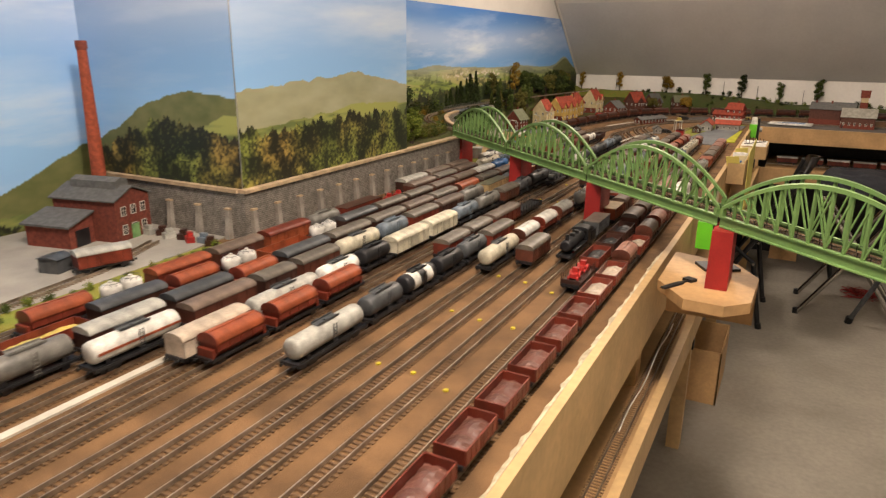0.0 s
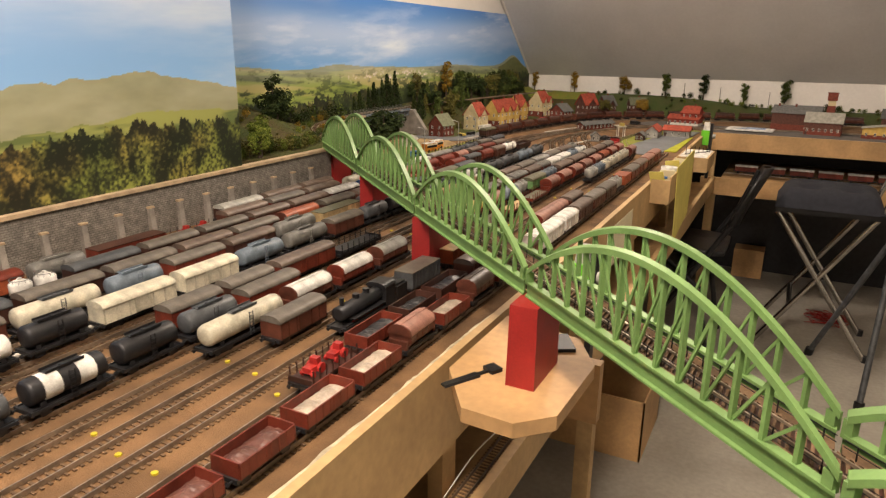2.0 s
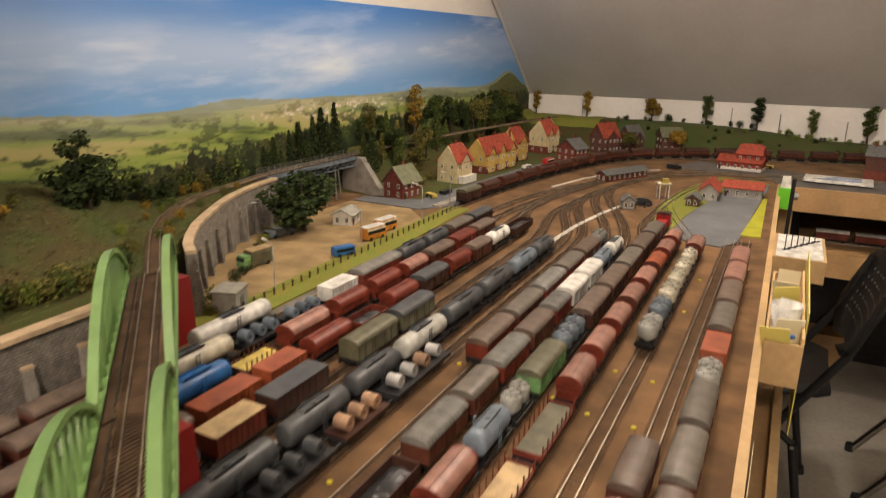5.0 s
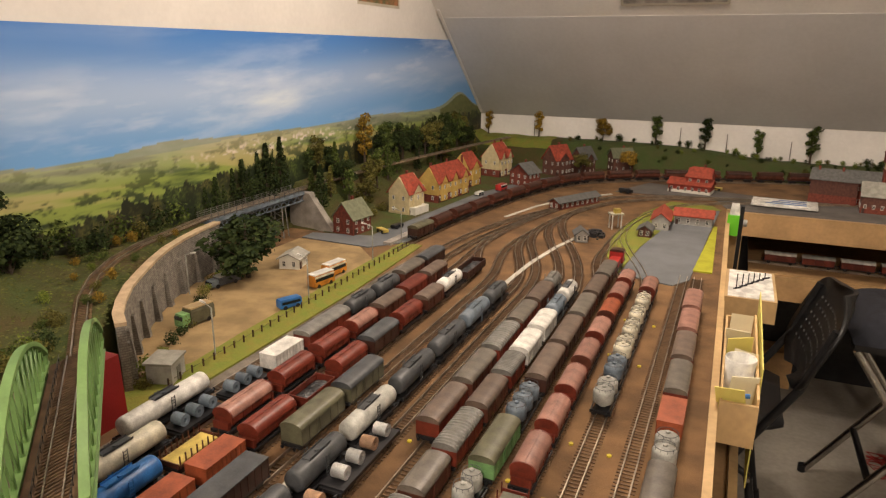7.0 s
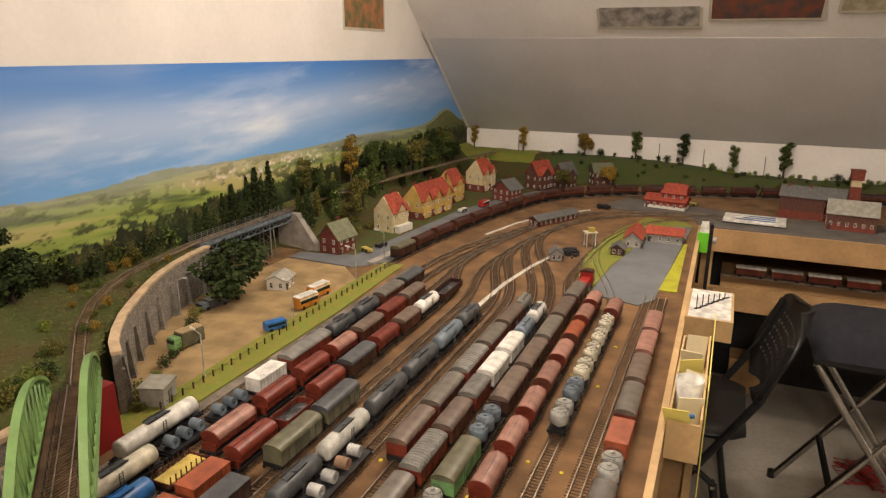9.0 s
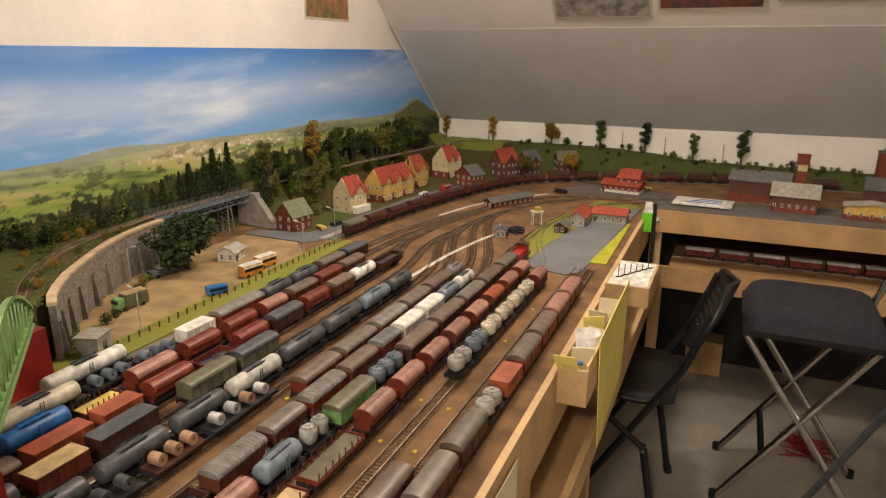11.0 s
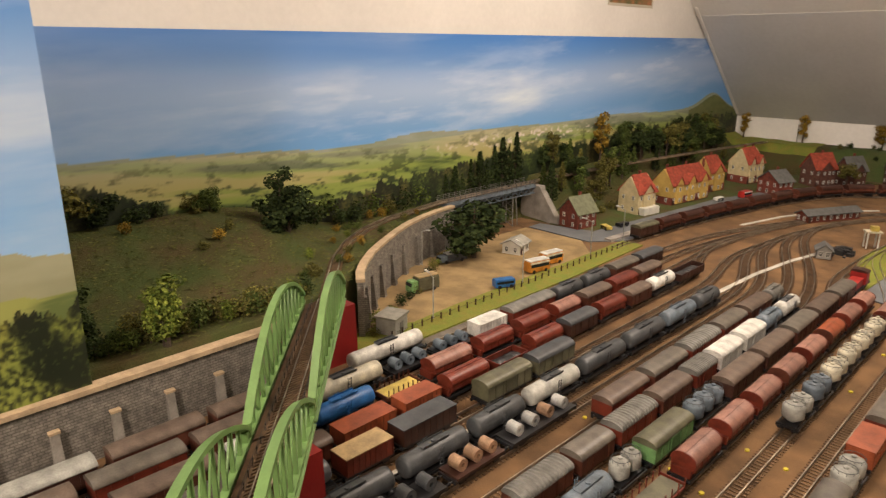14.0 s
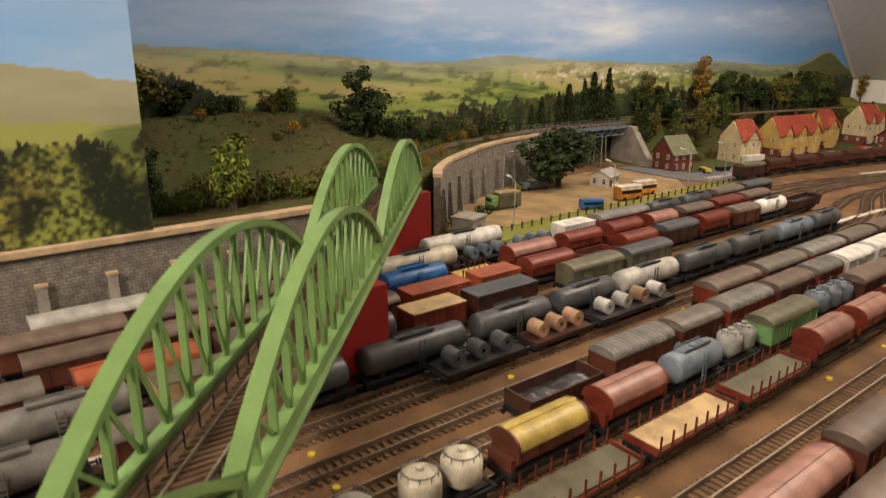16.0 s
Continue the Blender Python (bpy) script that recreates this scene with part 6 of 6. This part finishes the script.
def on_train(sv):
    for i in range(len(q) - 1):
        if sv <= cum[i + 1]:
            d = (q[i + 1] - q[i]).normalized()
            return q[i] + d * (sv - cum[i]), math.degrees(math.atan2(d.y, d.x)) - 90
sv = 0.10
for k in range(20):
    L = 0.115 if k else 0.10
    p, a = on_train(sv + L / 2)
    wagon("V" if k == 0 else "H", L, "darkbrown" if k == 0 else "brown", "olive" if k == 0 else "darkbrown", p.x, p.y, RT, a)
    sv += L + 0.009
pf = setting("platform", Mesh().loft(ribbon([(-0.745, 2.25), (-0.73, 2.45), (-0.70, 2.66), (-0.66, 2.9)], -0.012, 0.012, G, G + 0.008), smooth=False), M_conc, "narrow grey station platform")

# ---- table woodwork ----
leg = lambda x, y, z: tagged(part("table_leg", Mesh().box(-0.02, 0.02, -0.02, 0.02, 0, z), M_pine, at=pose(x, y, 0)), "square pine table leg on the concrete floor", "table leg", "table legs")
for y in (-0.9, 0.25, 1.19, 2.07):
    leg(0.115, y, 0.575)
for x in (0.16, 1.5):
    leg(x, 3.17, 0.555)
setting("shelf_lower", Mesh().box(-0.9, 0.165, -1.6, 3.05, 0.575, 0.59), M_ply, "plywood lower shelf under the layout")
setting("shelf_lip", Mesh().box(0.165, 0.180, -1.6, 3.05, 0.560, 0.625), M_pine, "pine lip of the lower shelf")
# added board, painted dark brown in place of the shade beneath the layout
setting("back_panel", Mesh().box(-0.32, -0.30, -1.6, 3.3, 0.0, G - 0.021), paint("darkbrown"), "added dark board that stands in for the shade under the layout")
for y in (-0.55, -0.1, 0.40, 0.98, 1.55, 2.12, 2.7):
    tagged(part("shelf_upright", Mesh().box(0.095, 0.118, y - 0.02, y + 0.02, 0.59, G - 0.021), M_pine), "short pine upright between shelf and table top", "upright", "shelf uprights")
setting("far_shelf", Mesh().box(0.20, 2.6, 3.13, 3.70, 0.60, 0.612), M_ply, "plywood shelf under the far table")
setting("far_shelf_front", Mesh().box(0.11, 2.6, 3.10, 3.118, 0.53, 0.612), M_ply, "varnished plywood front of the lower shelf")
# added black board: its colour gives the deep shade below the far table
setting("far_back_panel", Mesh().box(0.0, 2.6, 3.71, 3.73, 0.0, G - 0.021), paint("black"), "added black board that stands in for the shade under the far table")
tagged(part("shelf_upright", Mesh().box(0.125, 0.165, 3.12, 3.15, 0.612, G - 0.021), M_pine), "short pine upright between shelf and table top", "upright", "shelf uprights")
for k in range(9):
    wagon("V", 0.11, "oxide", "lightgrey" if k % 2 else "white", 0.30 + 0.12 * k, 3.25, 0.612 + 0.006, -90)
rail_pair([(0.2, 3.25, 0.6122), (2.4, 3.25, 0.6122)], label="storage track on the lower shelf")
rail_pair([(0.135, -1.4, 0.5902), (0.135, 0.9, 0.5902)], label="storage track on the lower shelf")
cable = Mesh()
for k in range(24):
    y = 0.1 + 0.02 * k
    cable.tube((0.150, y, 0.655 + 0.006 * math.sin(k * 0.5)), (0.150, y + 0.02, 0.655 + 0.006 * math.sin(k * 0.5 + 0.5)), 0.001, 5)
tagged(part("white_cable", cable, paint("white")), "thin white cable along the edging board", "cable")

# ---- things on the edge of the table ----
tray = thing("parts_tray", pose(0.176, 2.27, 0.785), "white-lined wooden tray with small metal signals", "tray")
part("base", Mesh().box(-0.052, 0.052, -0.105, 0.105, 0, 0.05), M_pine, tray, "pine tray body")
part("lining", Mesh().box(-0.046, 0.046, -0.099, 0.099, 0.05, 0.0512), paint("white"), tray, "white paper lining")
for k in range(6):
    part("small_part", Mesh().tube((-0.03 + 0.012 * k, -0.05 + 0.02 * k, 0.0512), (-0.03 + 0.012 * k, -0.045 + 0.02 * k, 0.085 - 0.004 * k), 0.0012, 5).tube((-0.035 + 0.012 * k, -0.05 + 0.02 * k, 0.052), (-0.02 + 0.012 * k, -0.04 + 0.02 * k, 0.053), 0.002, 5), paint("black"), tray, "small dark signal part")
box = thing("letter_box", pose(0.158, 1.86, 0.765), "light wooden box with papers and a white cup", "box")
box.scale = (0.76, 1.0, 1.0)
part("front_panel", Mesh().box(-0.036, 0.036, -0.19, -0.184, 0, 0.07), M_pine, box)
part("back_panel", Mesh().box(-0.036, 0.036, 0.184, 0.19, 0, 0.07), M_pine, box)
part("side_panel", Mesh().box(-0.036, -0.031, -0.184, 0.184, 0, 0.07), M_pine, box)
part("side_panel", Mesh().box(0.031, 0.036, -0.184, 0.184, 0, 0.08), M_pine, box)
part("bottom", Mesh().box(-0.031, 0.031, -0.184, 0.184, 0, 0.005), M_pine, box)
M_paper = mat("cream_paper", (0.72, 0.66, 0.46), 0.8, 0.06, 20)
M_yel = mat("yellow_paper", (0.68, 0.60, 0.16), 0.7, 0.06, 20)
for k, (y, t, m_) in enumerate(((-0.15, 20, M_yel), (-0.11, 14, M_paper), (-0.04, -16, M_paper), (0.03, 12, M_yel), (0.10, 18, M_paper), (0.14, -10, M_paper))):
    tagged(part("paper_card", Mesh().box(-0.021, 0.021, -0.0008, 0.0008, 0, 0.098 - 0.008 * (k % 3)), m_, at=pose(0.157, 1.86 + y, 0.771, t * 1.3, 6 * (k % 3) - 6, 25 * (k % 2) - 8)), "upright card of yellowish paper in the box", "paper", "papers in the box")
cup = thing("cup", pose(0.158, 1.80, 0.77), "white paper cup standing in the box", "cup")
part("body", Mesh().loft([rg(0.020, 0), rg(0.025, 0.085), rg(0.0235, 0.085), rg(0.019, 0.003)]), paint("white"), cup)
tagged(part("hanging_sheet", Mesh().loft([[(0.1905, 1.79, 0.62), (0.1905, 2.06, 0.66), (0.1925, 2.06, 0.66), (0.1925, 1.79, 0.62)], [(0.188, 1.75, 0.862), (0.188, 2.10, 0.875), (0.190, 2.10, 0.875), (0.190, 1.75, 0.862)]], smooth=False), M_yel), "pale yellow card hanging beside the box", "card")
tagged(part("blue_pen", Mesh().tube((0.138, 1.685, 0.8385), (0.172, 1.692, 0.8405), 0.004, 8), paint("blue")), "blue pen lying on the box", "pen")
tagged(part("notice_sheet", Mesh().box(0.1355, 0.1365, 1.16, 1.42, 0.70, 0.80), M_paper), "white paper notice on the edging board", "paper")


def clamp(x, y, z):
    ob = thing("clamp", pose(x, y, z), "bright green and white clamp on the table edge", "clamp", "clamps")
    part("jaw", Mesh().box(-0.012, 0.022, -0.018, 0.018, -0.05, 0.015), M_lime, ob)
    part("bar", Mesh().box(0.0225, 0.034, -0.013, 0.013, -0.20, 0.045), M_black, ob, "black toothed bar")
    part("handle", Mesh().loft([[(-0.008, -0.012, 0.0155), (0.022, -0.012, 0.0155), (0.022, 0.012, 0.0155), (-0.008, 0.012, 0.0155)], [(-0.004, -0.009, 0.05), (0.018, -0.009, 0.05), (0.018, 0.009, 0.05), (-0.004, 0.009, 0.05)]], smooth=False), paint("white"), ob, "white grip")
    part("knob", Mesh().tube((0.0345, 0, -0.01), (0.046, 0, -0.01), 0.011, 10), paint("lightgrey"), ob)


clamp(0.158, 0.86, 0.80)
clamp(0.124, 2.93, 0.835)
bag = thing("paper_folder", pose(0.29, 3.28, G + 0.0075, 0, 0, -4), "white and blue folded leaflet on the far table", "leaflet")
part("sheet", Mesh().box(-0.105, 0.105, -0.07, 0.07, 0, 0.004).box(-0.095, 0.08, -0.05, 0.05, 0.004, 0.007), paint("white"), bag)
for k in range(3):
    part("blue_stripe", Mesh().box(-0.06 + 0.02 * k, 0.07, -0.04 + 0.03 * k, -0.028 + 0.03 * k, 0.007, 0.0078), paint("blue"), bag, "blue printed stripe")
tool = thing("tray_lid", pose(0.232, 0.462, G + 0.0042, 0, 0, 30), "flat black plastic plate on the console", "plate")
part("plate", Mesh().box(-0.035, 0.03, -0.024, 0.024, 0, 0.005), M_black, tool)
tool = thing("knife", pose(0.178, 0.325, G + 0.0042, 0, 0, 62), "black craft knife lying on the console", "knife")
part("blade", Mesh().loft([[(-0.035, -0.005, 0), (0.015, -0.006, 0), (0.015, 0.006, 0), (-0.035, 0.005, 0)], [(-0.035, -0.004, 0.003), (0.015, -0.005, 0.003), (0.015, 0.005, 0.003), (-0.035, 0.004, 0.003)]], smooth=False), M_black, tool)
part("grip", Mesh().box(0.0155, 0.03, -0.002, 0.002, 0, 0.003).box(0.03, 0.046, -0.009, 0.009, 0, 0.005), M_black, tool)
tagged(part("black_strap", Mesh().box(0.1355, 0.1405, 1.18, 1.20, 0.34, 0.56), M_black), "black strap hanging on the pine table leg", "strap")
card = thing("cardboard_box", pose(0.06, 1.66, 0.0), "open brown cardboard box on the floor", "box")
for a in (0, 90, 180, 270):
    part("side_panel", Mesh().box(0.14, 0.145, -0.145, 0.145, 0.0, 0.2, pose(0, 0, 0, 0, 0, a)), M_ply, card)
part("bottom", Mesh().box(-0.14, 0.14, -0.14, 0.14, 0.0, 0.004), M_ply, card)

# ---- chairs ----
chair = thing("folding_chair", pose(-0.025, 0.04, 0), "black folding chair with a perforated curved back", "chair", "chairs")
for y in (2.315, 2.695):
    part("leg", Mesh().tube((0.02, y, 0.0), (0.345, y, 0.56), 0.011, 10).tube((0.345, y, 0.56), (0.40, y, 0.72), 0.011, 10), M_black, chair)
    part("leg", Mesh().tube((0.318, y - 0.012, 0.0), (0.262, y - 0.012, 0.30), 0.011, 10).tube((0.262, y - 0.012, 0.30), (0.10, y - 0.012, 0.425), 0.009, 10), M_black, chair)
    part("foot", Mesh().tube((0.320, y - 0.012, -0.0005), (0.315, y - 0.012, 0.025), 0.014, 10), M_black, chair)
    part("rivet", Mesh().tube((0.262, y - 0.03, 0.30), (0.262, y + 0.006, 0.30), 0.006, 8), M_chrome, chair, "steel rivet")
st = []
for k in range(11):
    t = k / 10
    w = 0.185 * (1 - 0.25 * abs(2 * t - 1) ** 4)
    st.append([(0.03 + 0.30 * t, 2.505 + w * s, 0.425 + 0.006 * (1 - t) + o - 0.012 * (1 - s * s)) for s, o in ((-1, 0), (-0.5, 0), (0, 0), (0.5, 0), (1, 0), (1, 0.014), (0.5, 0.014), (0, 0.014), (-0.5, 0.014), (-1, 0.014))])
part("seat", Mesh().loft(st), M_black, chair)
bk = []
for k in range(15):
    t = k / 14
    z = 0.53 + 0.235 * t
    w = 0.225 * max(0.05, 1 - abs(2 * t - 1) ** 5) ** 0.5
    x = 0.325 + 0.095 * t ** 1.2
    bk.append([(x + 0.030 * (1 - s * s) + o, 2.505 + w * s, z) for s, o in ((-1, 0), (-0.6, 0), (-0.2, 0), (0.2, 0), (0.6, 0), (1, 0), (1, 0.011), (0.6, 0.011), (0.2, 0.011), (-0.2, 0.011), (-0.6, 0.011), (-1, 0.011))])
part("backrest", Mesh().loft(bk), M_black, chair)
pf_ = Mesh()
for k in range(11):
    for j_ in range(6):
        s_ = -0.7 + 0.14 * k
        t = 0.2 + 0.1 * j_
        x = 0.325 + 0.095 * t ** 1.2 + 0.030 * (1 - s_ * s_)
        pf_.tube((x - 0.0012, 2.505 + 0.2 * s_, 0.53 + 0.235 * t), (x + 0.001, 2.505 + 0.2 * s_, 0.53 + 0.235 * t - 0.0005), 0.0042, 6)
tagged(part("perforation_field", pf_, paint("darkgrey"), chair, "field of small slots"), kind="stuff")

stool = thing("folding_stool", pose(0, 0, 0), "chrome folding stool with a dark tufted cushion and backrest", "stool", "chairs")
for y in (2.62, 2.92):
    part("leg", Mesh().tube((0.44, y + 0.02, 0.0), (0.82, y, 0.60), 0.011, 10), M_chrome, stool)
    part("leg", Mesh().tube((0.86, y + 0.02, 0.0), (0.47, y, 0.58), 0.011, 10), M_chrome, stool)
    part("back_post", Mesh().tube((0.82, y, 0.60), (0.95, y, 1.0), 0.011, 10), M_chrome, stool)
    for x in (0.44, 0.86):
        part("foot", Mesh().tube((x, y + 0.02, -0.0005), (x, y + 0.02, 0.025), 0.014, 10), M_black, stool)
part("foot_rail", Mesh().tube((0.56, 2.64, 0.19), (0.56, 2.94, 0.19), 0.010, 10), M_black, stool)
part("seat", Mesh().box(0.46, 0.83, 2.60, 2.94, 0.585, 0.605), M_black, stool)
part("backrest", Mesh().loft([[(0.925 + 0.01 * z, 2.60, 0.82 + z), (0.945 + 0.01 * z, 2.60, 0.82 + z), (0.945 + 0.01 * z, 2.94, 0.82 + z), (0.925 + 0.01 * z, 2.94, 0.82 + z)] for z in (0, 0.05, 0.1, 0.15)], smooth=False), M_black, stool)
cs = Mesh()
nx = 17
rows_ = []
for j in range(nx):
    r_ = []
    for i in range(nx):
        a, b = i / (nx - 1) * 2 - 1, j / (nx - 1) * 2 - 1
        e = (1 - abs(a) ** 6) * (1 - abs(b) ** 6)
        tuft = min(math.hypot(a - p, b - o) for p in (-0.4, 0.4) for o in (-0.4, 0.4))
        r_.append((0.645 + 0.19 * a, 2.77 + 0.18 * b, 0.606 + 0.075 * max(0, e) ** 0.5 - 0.03 * math.exp(-(tuft / 0.16) ** 2) * e))
    rows_.append(r_)
cs.loft(rows_, closed=False)
cs.box(0.458, 0.832, 2.593, 2.947, 0.6055, 0.612)
cu = part("seat_cushion", cs, M_cushion)
tagged(cu, "dark blue-grey tufted cushion lying on the stool", "cushion")
tp = thing("tripod", pose(0.86, 2.45, 0), "folded dark tripod standing on the floor", "tripod")
for a in (20, 140, 260):
    part("leg", Mesh().tube((0.02 * math.cos(radians(a)), 0.02 * math.sin(radians(a)), 0.55), (0.26 * math.cos(radians(a)), 0.26 * math.sin(radians(a)), 0.01), 0.011, 8), paint("darkgrey"), tp)
    part("foot", Mesh().tube((0.255 * math.cos(radians(a)), 0.255 * math.sin(radians(a)), 0.03), (0.262 * math.cos(radians(a)), 0.262 * math.sin(radians(a)), 0.0), 0.017, 8), M_black, tp)
part("column", Mesh().tube((0, 0, 0.35), (0, 0, 0.68), 0.014, 8), M_black, tp)
cr2 = thing("wooden_crate", pose(0.355, 3.61, 0), "small plywood crate under the far table", "crate")
part("body", Mesh().box(-0.075, 0.075, -0.06, 0.06, 0.0, 0.155), M_ply, cr2)
wire = Mesh()
rs = random.Random(5)
pv = Vector((0.72, 3.05, 0.006))
for k in range(90):
    nx_ = Vector((0.74 + rs.uniform(-.1, .1), 3.05 + rs.uniform(-.08, .08), rs.uniform(0.002, 0.03)))
    wire.tube(pv, nx_, 0.0014, 4, caps=False)
    pv = nx_
tagged(part("wire_tangle", wire, paint("red")), "tangle of thin red wire on the floor", "wire", "", "stuff")

# ---- pictures on the walls ----
def picture(m, w, h, label, cols):
    ob = thing("poster", m, label, "poster", "posters")
    part("sheet", Mesh().box(-w / 2, w / 2, -h / 2, h / 2, 0, 0.0008), mat("poster_paper", (0.5, 0.46, 0.36), 0.6, 0.1, 15), ob)
    part("image", Mesh().box(-w / 2 + .01, w / 2 - .01, -h / 2 + .01, h / 2 - .01, 0.0008, 0.0012), mat("poster_print", cols[0], 0.5, 0.5, 22, second=cols[1]), ob, "printed railway scene")


wallm = lambda y, z: Matrix.Translation((-1.1195, y, z)) @ Matrix(((0, 0, 1, 0), (1, 0, 0, 0), (0, 1, 0, 0), (0, 0, 0, 1)))
slopem = lambda x, z: Matrix.Translation((x, yz(z), z)) @ Matrix(((1, 0, 0, 0), (0, -0.724, -0.690, 0), (0, 0.690, -0.724, 0), (0, 0, 0, 1)))
picture(wallm(2.92, 1.586), 0.31, 0.20, "picture of a train on a viaduct among trees", ((0.30, 0.12, 0.05), (0.08, 0.10, 0.04)))
picture(wallm(1.53, 1.60), 0.36, 0.15, "green and pale landscape picture", ((0.40, 0.42, 0.10), (0.6, 0.55, 0.4)))
picture(slopem(-0.16, 1.556), 0.38, 0.15, "old black and white photograph of a train", ((0.12, 0.11, 0.10), (0.4, 0.37, 0.32)))
picture(slopem(0.235, 1.58), 0.37, 0.15, "dark photograph of a steam train", ((0.16, 0.05, 0.03), (0.05, 0.05, 0.05)))
picture(slopem(0.64, 1.60), 0.37, 0.15, "photograph of a wooded railway line", ((0.18, 0.16, 0.09), (0.4, 0.36, 0.26)))
